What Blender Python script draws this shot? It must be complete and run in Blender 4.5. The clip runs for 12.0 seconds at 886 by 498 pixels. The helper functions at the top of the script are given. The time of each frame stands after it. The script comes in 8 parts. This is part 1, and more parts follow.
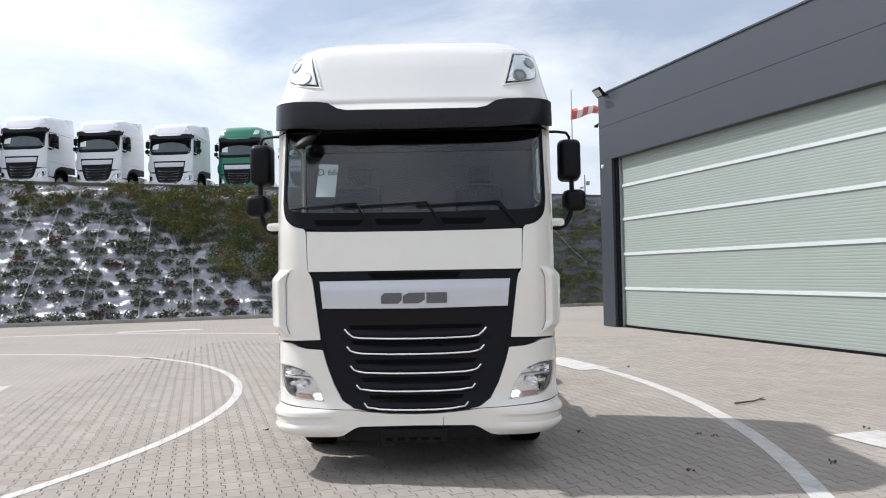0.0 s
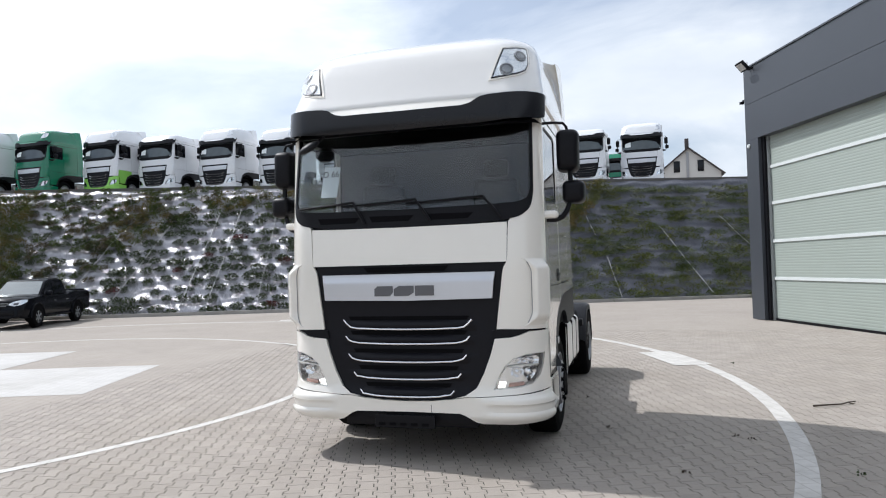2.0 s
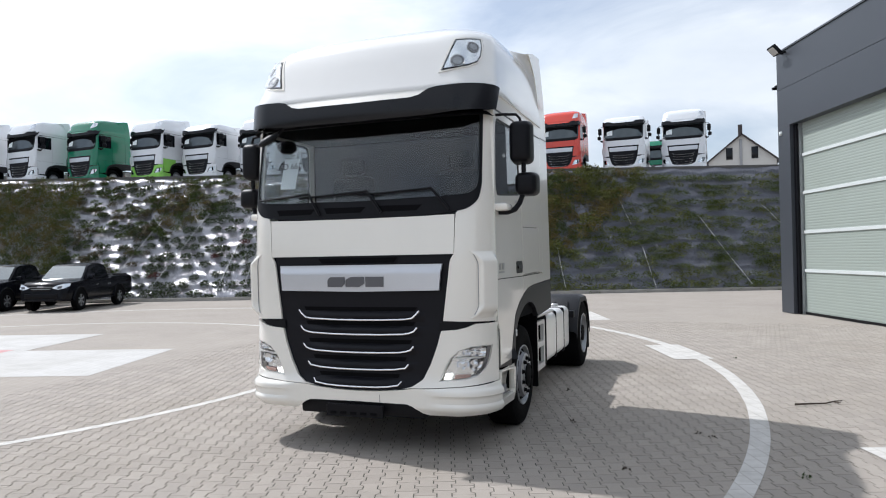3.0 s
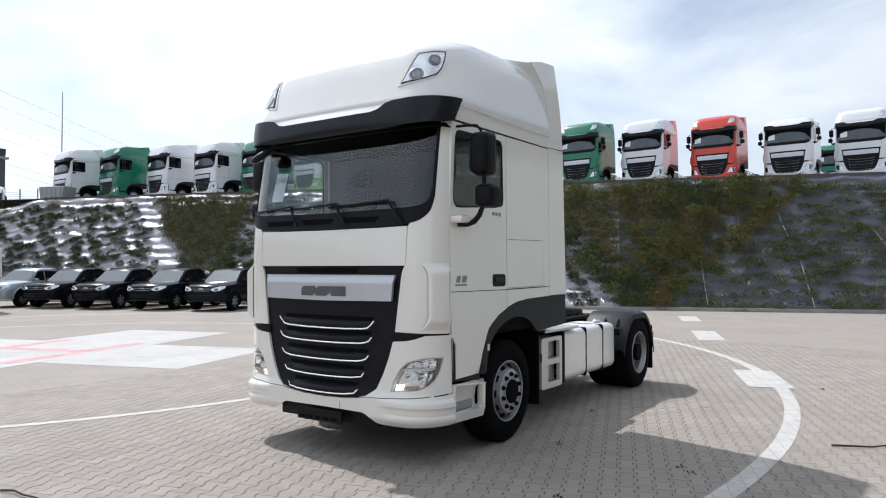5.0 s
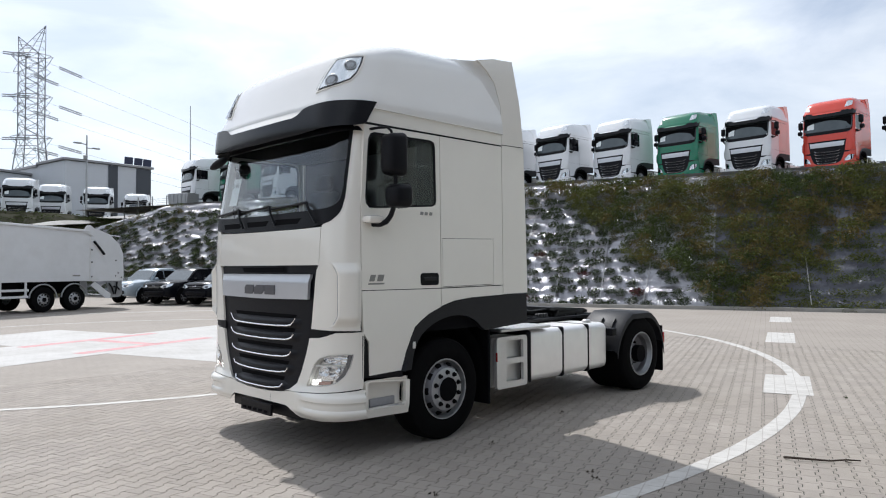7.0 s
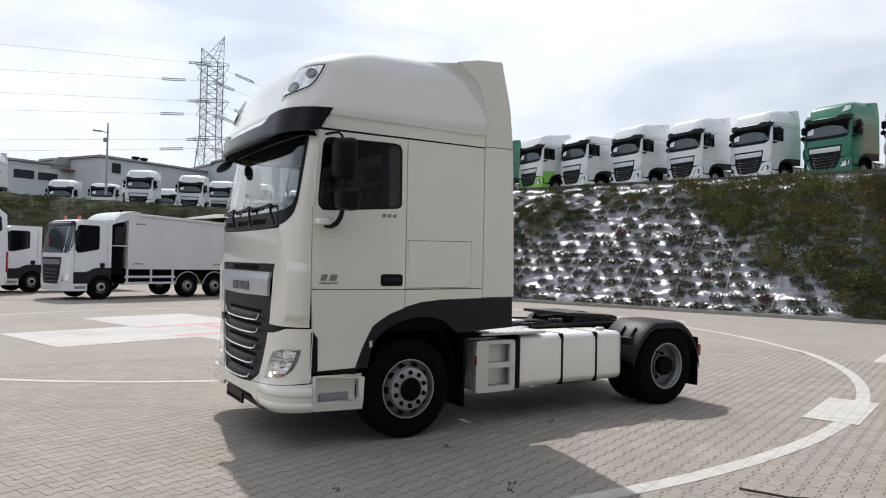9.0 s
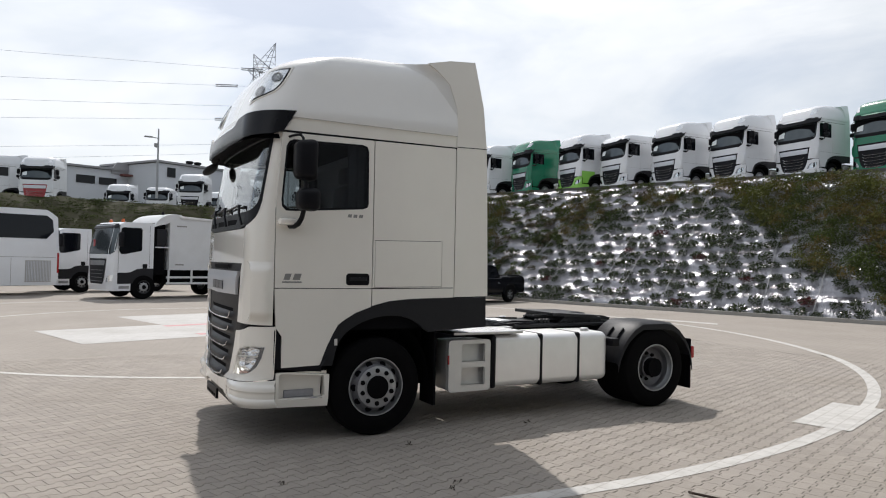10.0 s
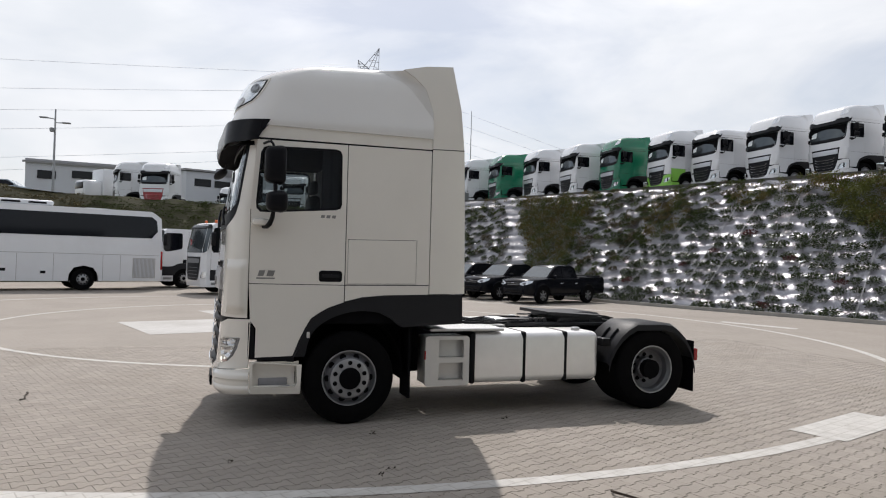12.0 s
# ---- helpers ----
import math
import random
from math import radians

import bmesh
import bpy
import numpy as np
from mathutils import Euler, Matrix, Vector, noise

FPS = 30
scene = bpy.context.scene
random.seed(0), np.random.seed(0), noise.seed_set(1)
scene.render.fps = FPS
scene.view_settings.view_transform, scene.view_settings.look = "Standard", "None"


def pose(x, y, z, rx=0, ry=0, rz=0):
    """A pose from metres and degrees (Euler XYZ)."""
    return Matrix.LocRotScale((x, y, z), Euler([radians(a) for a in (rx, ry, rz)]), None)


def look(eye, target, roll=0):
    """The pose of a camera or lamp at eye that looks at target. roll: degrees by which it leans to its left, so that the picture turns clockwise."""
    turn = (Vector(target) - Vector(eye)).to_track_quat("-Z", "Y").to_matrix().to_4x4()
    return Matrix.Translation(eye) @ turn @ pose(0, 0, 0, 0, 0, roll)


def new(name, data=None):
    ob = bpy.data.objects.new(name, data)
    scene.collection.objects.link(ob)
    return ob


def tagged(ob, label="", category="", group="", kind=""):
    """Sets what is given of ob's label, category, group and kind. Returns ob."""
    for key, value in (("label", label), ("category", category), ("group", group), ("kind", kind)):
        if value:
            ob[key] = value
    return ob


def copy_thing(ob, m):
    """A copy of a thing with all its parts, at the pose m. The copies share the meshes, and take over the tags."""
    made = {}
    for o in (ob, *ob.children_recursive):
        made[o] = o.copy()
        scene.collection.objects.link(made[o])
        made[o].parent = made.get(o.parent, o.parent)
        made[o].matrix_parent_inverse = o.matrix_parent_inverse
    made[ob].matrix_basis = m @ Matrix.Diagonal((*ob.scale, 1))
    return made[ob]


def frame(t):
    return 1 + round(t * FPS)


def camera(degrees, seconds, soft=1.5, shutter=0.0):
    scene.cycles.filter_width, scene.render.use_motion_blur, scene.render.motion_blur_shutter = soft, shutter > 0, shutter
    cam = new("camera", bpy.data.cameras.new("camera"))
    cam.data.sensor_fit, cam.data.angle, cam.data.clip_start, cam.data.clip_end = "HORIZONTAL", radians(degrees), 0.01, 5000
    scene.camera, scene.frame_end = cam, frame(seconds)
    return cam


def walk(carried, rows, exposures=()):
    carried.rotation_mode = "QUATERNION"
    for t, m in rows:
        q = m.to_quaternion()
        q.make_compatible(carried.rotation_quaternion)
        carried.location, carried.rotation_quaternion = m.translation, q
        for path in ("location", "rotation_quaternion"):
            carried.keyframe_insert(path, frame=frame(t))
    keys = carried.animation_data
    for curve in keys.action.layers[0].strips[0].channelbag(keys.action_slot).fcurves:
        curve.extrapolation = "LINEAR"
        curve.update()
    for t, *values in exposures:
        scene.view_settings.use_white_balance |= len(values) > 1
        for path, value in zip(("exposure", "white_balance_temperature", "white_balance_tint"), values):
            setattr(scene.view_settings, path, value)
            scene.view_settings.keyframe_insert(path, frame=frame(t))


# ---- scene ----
cam = camera(65.1, 12.0, 1.1)
PATH = [
    (0, (0.159, 0.113, 1.727), (0.145, 2.112, 1.796), -1.0),
    (0.5, (0.524, 0.059, 1.726), (0.378, 2.053, 1.796), -1.2),
    (1, (0.954, 0.018, 1.729), (0.655, 1.995, 1.775), -1.4),
    (1.5, (1.374, 0.085, 1.715), (0.947, 2.038, 1.76), -1.1),
    (2, (1.888, 0.137, 1.716), (1.345, 2.062, 1.77), -1.6),
    (2.5, (2.326, 0.212, 1.724), (1.717, 2.117, 1.762), -1.7),
    (3, (2.75, 0.39, 1.736), (2.066, 2.27, 1.757), -1.1),
    (3.2, (2.936, 0.45, 1.733), (2.195, 2.308, 1.764), -1.2),
    (4.8, (4.28, 1.15, 1.701), (3.232, 2.853, 1.758), -0.1),
    (5, (4.461, 1.253, 1.73), (3.333, 2.904, 1.786), -0.0),
    (5.5, (4.8, 1.52, 1.711), (3.633, 3.143, 1.77), -0.2),
    (6, (5.217, 1.812, 1.725), (3.956, 3.362, 1.796), 0.6),
    (6.5, (5.628, 2.07, 1.734), (4.249, 3.517, 1.799), -0.0),
    (6.7, (5.781, 2.194, 1.731), (4.39, 3.63, 1.791), -0.2),
    (8.3, (6.82, 3.294, 1.795), (5.238, 4.518, 1.817), 1.0),
    (8.5, (6.932, 3.439, 1.812), (5.315, 4.616, 1.836), 1.3),
    (9, (7.234, 3.843, 1.806), (5.546, 4.915, 1.844), 1.3),
    (9.5, (7.477, 4.201, 1.791), (5.754, 5.216, 1.829), 1.2),
    (10, (7.728, 4.573, 1.806), (5.964, 5.515, 1.845), 1.3),
    (10.5, (8.016, 4.886, 1.82), (6.187, 5.692, 1.853), 1.2),
    (11, (8.226, 5.228, 1.798), (6.395, 6.03, 1.828), 1.2),
    (11.5, (8.419, 5.544, 1.814), (6.587, 6.346, 1.842), 1.3),
    (12, (8.565, 5.813, 1.827), (6.677, 6.471, 1.858), 1.6),
]
EXPOSURES = [(0, 0.15, 6180, 11), (3, 0.10, 6080, 10), (6, 0.05, 6080, 10), (9, -0.12, 6400, 10), (12, -0.28, 6540, 12)]
walk(cam, [(t, look(eye, target, roll)) for t, eye, target, roll in PATH], EXPOSURES)

# ---- sky and sun ----
SUN_FROM = Vector((-0.600, 0.128, 0.790)).normalized()
SUN_STRENGTH, SKY_STRENGTH = 3.7, 0.112
world = bpy.data.worlds.new("sky")
scene.world = world
world.use_nodes = True
wt = world.node_tree
wt.nodes.clear()
w_out = wt.nodes.new("ShaderNodeOutputWorld")
w_bg = wt.nodes.new("ShaderNodeBackground")
w_sky = wt.nodes.new("ShaderNodeTexSky")
w_sky.sky_type, w_sky.sun_disc = "NISHITA", False
w_sky.sun_elevation = math.asin(SUN_FROM.z)
w_sky.sun_rotation = math.atan2(SUN_FROM.x, SUN_FROM.y)
w_sky.air_density, w_sky.dust_density, w_sky.ozone_density = 1.0, 1.6, 1.0
w_co = wt.nodes.new("ShaderNodeTexCoord")
w_map = wt.nodes.new("ShaderNodeMapping")
w_map.inputs["Scale"].default_value = (1.0, 1.0, 2.6)
w_map.inputs["Location"].default_value = (3.1, 0.4, 0.2)
w_n = wt.nodes.new("ShaderNodeTexNoise")
w_n.inputs["Scale"].default_value, w_n.inputs["Detail"].default_value = 2.3, 7.0
w_n.inputs["Roughness"].default_value, w_n.inputs["Distortion"].default_value = 0.55, 0.5
w_r = wt.nodes.new("ShaderNodeValToRGB")
w_r.color_ramp.elements[0].position, w_r.color_ramp.elements[1].position = 0.36, 0.62
w_r.color_ramp.elements[0].color, w_r.color_ramp.elements[1].color = (0.37, 0.37, 0.37, 1), (0.93, 0.93, 0.93, 1)
w_n2 = wt.nodes.new("ShaderNodeTexNoise")
w_n2.inputs["Scale"].default_value, w_n2.inputs["Detail"].default_value = 5.0, 6.0
w_r2 = wt.nodes.new("ShaderNodeValToRGB")
w_r2.color_ramp.elements[0].position, w_r2.color_ramp.elements[1].position = 0.3, 0.7
w_r2.color_ramp.elements[0].color, w_r2.color_ramp.elements[1].color = (7.0, 7.4, 7.8, 1), (8.7, 8.9, 9.1, 1)
w_mix = wt.nodes.new("ShaderNodeMixRGB")
wt.links.new(w_co.outputs["Generated"], w_map.inputs["Vector"])
wt.links.new(w_map.outputs[0], w_n.inputs["Vector"])
wt.links.new(w_map.outputs[0], w_n2.inputs["Vector"])
wt.links.new(w_n.outputs["Fac"], w_r.inputs["Fac"])
wt.links.new(w_n2.outputs["Fac"], w_r2.inputs["Fac"])
wt.links.new(w_r.outputs["Color"], w_mix.inputs["Fac"])
wt.links.new(w_sky.outputs["Color"], w_mix.inputs["Color1"])
w_dot = wt.nodes.new("ShaderNodeVectorMath")
w_dot.operation = "DOT_PRODUCT"
w_dot.inputs[1].default_value = SUN_FROM
w_near = wt.nodes.new("ShaderNodeMapRange")
w_near.inputs["From Min"].default_value, w_near.inputs["From Max"].default_value = 0.3, 1.0
w_near.inputs["To Min"].default_value, w_near.inputs["To Max"].default_value = 0.95, 1.45
w_mul = wt.nodes.new("ShaderNodeMixRGB")
w_mul.blend_type, w_mul.inputs["Fac"].default_value = "MULTIPLY", 1.0
wt.links.new(w_co.outputs["Generated"], w_dot.inputs[0])
wt.links.new(w_dot.outputs["Value"], w_near.inputs["Value"])
wt.links.new(w_r2.outputs["Color"], w_mul.inputs["Color1"])
wt.links.new(w_near.outputs[0], w_mul.inputs["Color2"])
wt.links.new(w_mul.outputs["Color"], w_mix.inputs["Color2"])
wt.links.new(w_mix.outputs["Color"], w_bg.inputs["Color"])
w_bg.inputs["Strength"].default_value = SKY_STRENGTH
wt.links.new(w_bg.outputs[0], w_out.inputs[0])
sun = new("sun", bpy.data.lights.new("sun", "SUN"))
sun.data.energy, sun.data.angle, sun.data.color = SUN_STRENGTH, radians(0.8), (1.0, 0.965, 0.92)
sun.matrix_world = look((0, 0, 40), (-SUN_FROM.x, -SUN_FROM.y, 40 - SUN_FROM.z))


# ---- materials ----
def mat(name, col, rough=0.5, metal=0.0, var=0.08, scale=6.0, bump=0.0, bscale=80.0, coat=0.0, rand="", dirt=0.0, dirt_col=(0.10, 0.09, 0.08), dscale=1.3, spec=0.5, spread=(0.78, 1.18)):
    """A paint, plastic, metal or mineral with variation at two scales."""
    m = bpy.data.materials.new(name)
    m.use_nodes = True
    nt = m.node_tree
    b = nt.nodes["Principled BSDF"]
    b.inputs["Roughness"].default_value, b.inputs["Metallic"].default_value = rough, metal
    b.inputs["Coat Weight"].default_value, b.inputs["Coat Roughness"].default_value = coat, 0.05
    b.inputs["Specular IOR Level"].default_value = spec
    co = nt.nodes.new("ShaderNodeTexCoord")
    n1 = nt.nodes.new("ShaderNodeTexNoise")
    n1.inputs["Scale"].default_value, n1.inputs["Detail"].default_value = scale, 6.0
    nt.links.new(co.outputs["Object"], n1.inputs["Vector"])
    mix = nt.nodes.new("ShaderNodeMixRGB")
    mix.inputs["Color1"].default_value = (*[max(0.0, c * (1 - var)) for c in col], 1)
    mix.inputs["Color2"].default_value = (*[min(1.0, c * (1 + var)) for c in col], 1)
    nt.links.new(n1.outputs["Fac"], mix.inputs["Fac"])
    last = mix.outputs["Color"]
    if rand:
        src = nt.nodes.new("ShaderNodeObjectInfo" if rand == "object" else "ShaderNodeNewGeometry")
        hsv = nt.nodes.new("ShaderNodeHueSaturation")
        rng = nt.nodes.new("ShaderNodeMapRange")
        rng.inputs["To Min"].default_value, rng.inputs["To Max"].default_value = spread
        nt.links.new(src.outputs["Random" if rand == "object" else "Random Per Island"], rng.inputs["Value"])
        nt.links.new(rng.outputs[0], hsv.inputs["Value"])
        nt.links.new(last, hsv.inputs["Color"])
        last = hsv.outputs["Color"]
    if dirt:
        n2 = nt.nodes.new("ShaderNodeTexNoise")
        n2.inputs["Scale"].default_value, n2.inputs["Detail"].default_value = dscale, 8.0
        n2.inputs["Roughness"].default_value = 0.65
        nt.links.new(co.outputs["Object"], n2.inputs["Vector"])
        rmp = nt.nodes.new("ShaderNodeValToRGB")
        rmp.color_ramp.elements[0].position, rmp.color_ramp.elements[1].position = 0.45, 0.75
        rmp.color_ramp.elements[0].color, rmp.color_ramp.elements[1].color = (0, 0, 0, 1), (dirt, dirt, dirt, 1)
        nt.links.new(n2.outputs["Fac"], rmp.inputs["Fac"])
        mx = nt.nodes.new("ShaderNodeMixRGB")
        mx.inputs["Color2"].default_value = (*dirt_col, 1)
        nt.links.new(rmp.outputs["Color"], mx.inputs["Fac"])
        nt.links.new(last, mx.inputs["Color1"])
        last = mx.outputs["Color"]
    nt.links.new(last, b.inputs["Base Color"])
    if bump:
        n3 = nt.nodes.new("ShaderNodeTexNoise")
        n3.inputs["Scale"].default_value, n3.inputs["Detail"].default_value = bscale, 5.0
        nt.links.new(co.outputs["Object"], n3.inputs["Vector"])
        bp = nt.nodes.new("ShaderNodeBump")
        bp.inputs["Strength"].default_value, bp.inputs["Distance"].default_value = bump, 0.01
        nt.links.new(n3.outputs["Fac"], bp.inputs["Height"])
        nt.links.new(bp.outputs[0], b.inputs["Normal"])
    return m


def glass_mat(name, col, rough=0.0):
    m = bpy.data.materials.new(name)
    m.use_nodes = True
    nt = m.node_tree
    b = nt.nodes["Principled BSDF"]
    b.inputs["Base Color"].default_value = (*col, 1)
    b.inputs["Transmission Weight"].default_value = 1.0
    b.inputs["Roughness"].default_value, b.inputs["IOR"].default_value = rough, 1.45
    return m


def glow_mat(name, col, strength):
    m = mat(name, col, 0.3)
    b = m.node_tree.nodes["Principled BSDF"]
    b.inputs["Emission Color"].default_value, b.inputs["Emission Strength"].default_value = (*col, 1), strength
    return m


WHITE = mat("white_cab_paint", (0.835, 0.802, 0.735), 0.22, var=0.025, scale=1.6, coat=1.0, dirt=0.10, dirt_col=(0.62, 0.59, 0.54), dscale=2.2)
GREEN = mat("green_cab_paint", (0.006, 0.165, 0.085), 0.25, var=0.06, scale=2, coat=0.5)
RED = mat("orange_red_cab_paint", (0.62, 0.055, 0.03), 0.25, var=0.06, scale=2, coat=0.5)
CRIMSON = mat("crimson_grille_paint", (0.34, 0.018, 0.026), 0.3, var=0.06, scale=2, coat=0.3)
PINK = mat("pale_salmon_paint", (0.78, 0.42, 0.36), 0.3, var=0.05, scale=2, coat=0.4)
LIME = mat("lime_green_paint", (0.25, 0.58, 0.08), 0.3, var=0.06, scale=3, coat=0.4)
CHAR = mat("charcoal_plastic", (0.014, 0.0145, 0.0175), 0.5, spec=0.25, var=0.12, scale=30, bump=0.1, bscale=300)
BLACK = mat("black_plastic", (0.006, 0.006, 0.008), 0.42, var=0.2, scale=20, bump=0.08, bscale=250, spec=0.16)
TREADGREY = mat("grey_step_plastic", (0.27, 0.27, 0.285), 0.5, var=0.15, scale=20, bump=0.2, bscale=150)
PALEALU = mat("pale_pressed_aluminium", (0.66, 0.65, 0.63), 0.42, metal=0.35, var=0.08, scale=9, bump=0.05, bscale=60)
FLANGE = mat("wheel_flange_steel", (0.42, 0.425, 0.44), 0.4, metal=0.5, var=0.15, scale=14, dirt=0.3, dscale=8)
# Cab white, cooled and greyed for the sky reflected in the roof.
SKYROOFWHITE = mat("sky_tinted_roof_white", (0.775, 0.762, 0.735), 0.20, var=0.025, scale=1.6, coat=1.0, dirt=0.10, dirt_col=(0.60, 0.59, 0.56), dscale=2.2)
# White with the blue of shade mixed in, for vehicles seen in shade.
COOLWHITE = mat("shade_cool_white_paint", (0.76, 0.775, 0.80), 0.24, var=0.03, scale=1.6, coat=0.7, dirt=0.12, dirt_col=(0.58, 0.57, 0.55), dscale=2.0)
VISOR = mat("smoked_visor_acrylic", (0.008, 0.008, 0.010), 0.24, var=0.1, scale=6, spec=0.32)
DISH = mat("grey_wheel_dish", (0.20, 0.20, 0.215), 0.5, metal=0.5, var=0.25, scale=10, dirt=0.5, dscale=7)
LAMPGREY = mat("pale_lamp_housing", (0.70, 0.69, 0.66), 0.28, metal=0.25, var=0.15, scale=18, coat=0.5)
DARK = mat("dark_underbody", (0.004, 0.004, 0.005), 0.85, var=0.3, scale=6, bump=0.2, bscale=40, spec=0.08)
INTERIOR = mat("dark_grey_cab_trim", (0.034, 0.036, 0.041), 0.8, var=0.15, scale=9, bump=0.1)
LINING = mat("reflection_grey_lining", (0.105, 0.106, 0.114), 0.85, var=0.1, scale=9)
RUBBER = mat("tyre_rubber", (0.0045, 0.0045, 0.005), 0.85, var=0.25, scale=12, bump=0.3, bscale=60, dirt=0.05, dirt_col=(0.03, 0.028, 0.025), spec=0.06)
GRILLE = mat("black_grille_plastic", (0.005, 0.005, 0.008), 0.42, var=0.15, scale=30, bump=0.06, bscale=300, spec=0.2)
RIMDARK = mat("dark_wheel_disc", (0.055, 0.055, 0.058), 0.55, metal=0.3, var=0.3, scale=12, dirt=0.4, dscale=8)
ALU = mat("brushed_aluminium", (0.60, 0.60, 0.60), 0.38, metal=1.0, var=0.08, scale=14, bump=0.06, bscale=200)
TANK = mat("tank_aluminium", (0.90, 0.885, 0.87), 0.36, metal=0.45, var=0.06, scale=7, bump=0.03, bscale=30)
SILVER = mat("silver_paint", (0.60, 0.61, 0.64), 0.32, metal=0.55, var=0.04, scale=5, coat=0.3)
STEEL = mat("wheel_steel", (0.30, 0.31, 0.32), 0.4, metal=0.7, var=0.15, scale=14, dirt=0.3, dscale=8)
CHROME = mat("chrome_strip", (0.86, 0.86, 0.87), 0.12, metal=1.0, var=0.02)
BADGE = mat("dark_badge_metal", (0.13, 0.13, 0.14), 0.35, metal=0.6)
LOUVRE = mat("grey_louvre_plastic", (0.42, 0.41, 0.39), 0.45, var=0.1, scale=6)
GREYBADGE = mat("grey_badge_print", (0.26, 0.255, 0.245), 0.45, metal=0.3)
PAPER = mat("white_paper", (0.82, 0.86, 0.87), 0.7, var=0.03)
INK = mat("grey_ink", (0.08, 0.09, 0.10), 0.7)
GREASE = mat("fifth_wheel_steel", (0.03, 0.03, 0.032), 0.5, metal=0.4, var=0.35, scale=8, bump=0.2, bscale=30)
LAMPBOWL = mat("lamp_reflector", (0.78, 0.79, 0.80), 0.16, metal=1.0, var=0.1, scale=20)
REDLENS = mat("red_lamp_lens", (0.35, 0.01, 0.012), 0.2, coat=0.6)
AMBER = mat("amber_lens", (0.65, 0.12, 0.02), 0.25, coat=0.5)
GLASS = glass_mat("windscreen_glass", (0.86, 0.90, 0.91))
DGLASS = glass_mat("dark_side_glass", (0.62, 0.66, 0.66))
CLEAR = glass_mat("clear_lens", (0.97, 0.98, 0.98))
BLACKGLASS = mat("black_glass", (0.006, 0.007, 0.010), 0.07, var=0.05, spec=0.3)
SKYGLASS = mat("sky_reflecting_windscreen", (0.17, 0.19, 0.20), 0.10, metal=0.7, var=0.15, scale=1.5)
# Bluish sky reflection is put into the mottled metallic colour of these windscreens.
SHEENGLASS = mat("sky_sheen_windscreen", (0.085, 0.10, 0.108), 0.14, metal=0.55, var=0.55, scale=0.9)
PALEAMBER = mat("pale_indicator_lens", (0.60, 0.36, 0.30), 0.2, var=0.25, scale=30, coat=0.5)
DRL = glow_mat("day_running_light", (1.0, 0.97, 0.9), 1.6)
CONCRETE = mat("concrete", (0.33, 0.32, 0.30), 0.85, var=0.15, scale=5, bump=0.25, bscale=60, dirt=0.4)
BEAM = mat("weathered_dark_edging", (0.11, 0.105, 0.10), 0.9, var=0.25, scale=3, bump=0.3, bscale=30, dirt=0.4, dirt_col=(0.05, 0.05, 0.04))
ASPHALT = mat("grey_paving_far", (0.30, 0.28, 0.26), 0.9, var=0.12, scale=1.5, dirt=0.3, dirt_col=(0.2, 0.19, 0.17), dscale=0.3)
CLAD = mat("anthracite_cladding", (0.062, 0.069, 0.082), 0.45, metal=0.25, var=0.05, scale=1.2, bump=0.03, bscale=3)
LEAFA = mat("shrub_leaf", (0.115, 0.125, 0.034), 0.6, var=0.45, scale=1.2, rand="island", spec=0.15)
LEAFB = mat("olive_leaf", (0.155, 0.122, 0.046), 0.65, var=0.45, scale=1.2, rand="island", spec=0.15)
LEAFE = mat("deep_green_shrub_leaf", (0.070, 0.092, 0.026), 0.6, var=0.45, scale=1.2, rand="island", spec=0.15)
LEAFF = mat("half_dry_leaf", (0.098, 0.082, 0.048), 0.7, var=0.5, scale=1.6, rand="island", spec=0.1)
LEAFD = mat("reddish_sprig_leaf", (0.10, 0.035, 0.035), 0.6, var=0.4, scale=2.0, rand="island", spec=0.15)
DRYGRASS = mat("dry_grass_blades", (0.115, 0.095, 0.045), 0.8, var=0.4, scale=0.7, rand="island", spec=0.15)
GREENGRASS = mat("green_grass_blades", (0.075, 0.095, 0.030), 0.8, var=0.4, scale=0.7, rand="island", spec=0.15)
LEAFC = mat("dark_sprig_leaf", (0.045, 0.060, 0.026), 0.6, var=0.45, scale=2.0, rand="island", spec=0.15)
GRASS = mat("rough_grass", (0.072, 0.067, 0.034), 0.8, var=0.5, scale=0.9, bump=0.6, bscale=6, dirt=0.6, dirt_col=(0.07, 0.06, 0.035), dscale=0.4)
LOTTONE = mat("greenish_lot_ground", (0.095, 0.088, 0.055), 0.9, var=0.4, scale=1.2, bump=0.4, bscale=9, dirt=0.6, dirt_col=(0.06, 0.065, 0.03), dscale=0.6)
GALV = mat("galvanised_steel", (0.36, 0.37, 0.38), 0.5, metal=0.7, var=0.1)
HALL = mat("pale_grey_hall_cladding", (0.58, 0.60, 0.635), 0.6, var=0.05, scale=0.6)
HALLROOF = mat("grey_hall_roof", (0.30, 0.30, 0.31), 0.6, var=0.08, scale=0.6)
RENDERWALL = mat("cream_house_render", (0.55, 0.53, 0.50), 0.9, var=0.06, scale=1.0)
TILE = mat("dark_roof_tile", (0.05, 0.04, 0.04), 0.7, var=0.15, scale=3)
NAVY = mat("navy_sign", (0.015, 0.022, 0.06), 0.4)
JOINT = mat("mossy_joint_sand", (0.068, 0.064, 0.052), 0.95, var=0.5, scale=9, bump=0.3, bscale=90, dirt=0.85, dirt_col=(0.21, 0.19, 0.165), dscale=0.8)
FOIL = mat("windsock_white", (0.72, 0.66, 0.65), 0.8)
SOCKRED = mat("windsock_red", (0.56, 0.12, 0.11), 0.8)
PICKUP = mat("black_car_paint", (0.004, 0.0045, 0.007), 0.20, var=0.1, spec=0.16)


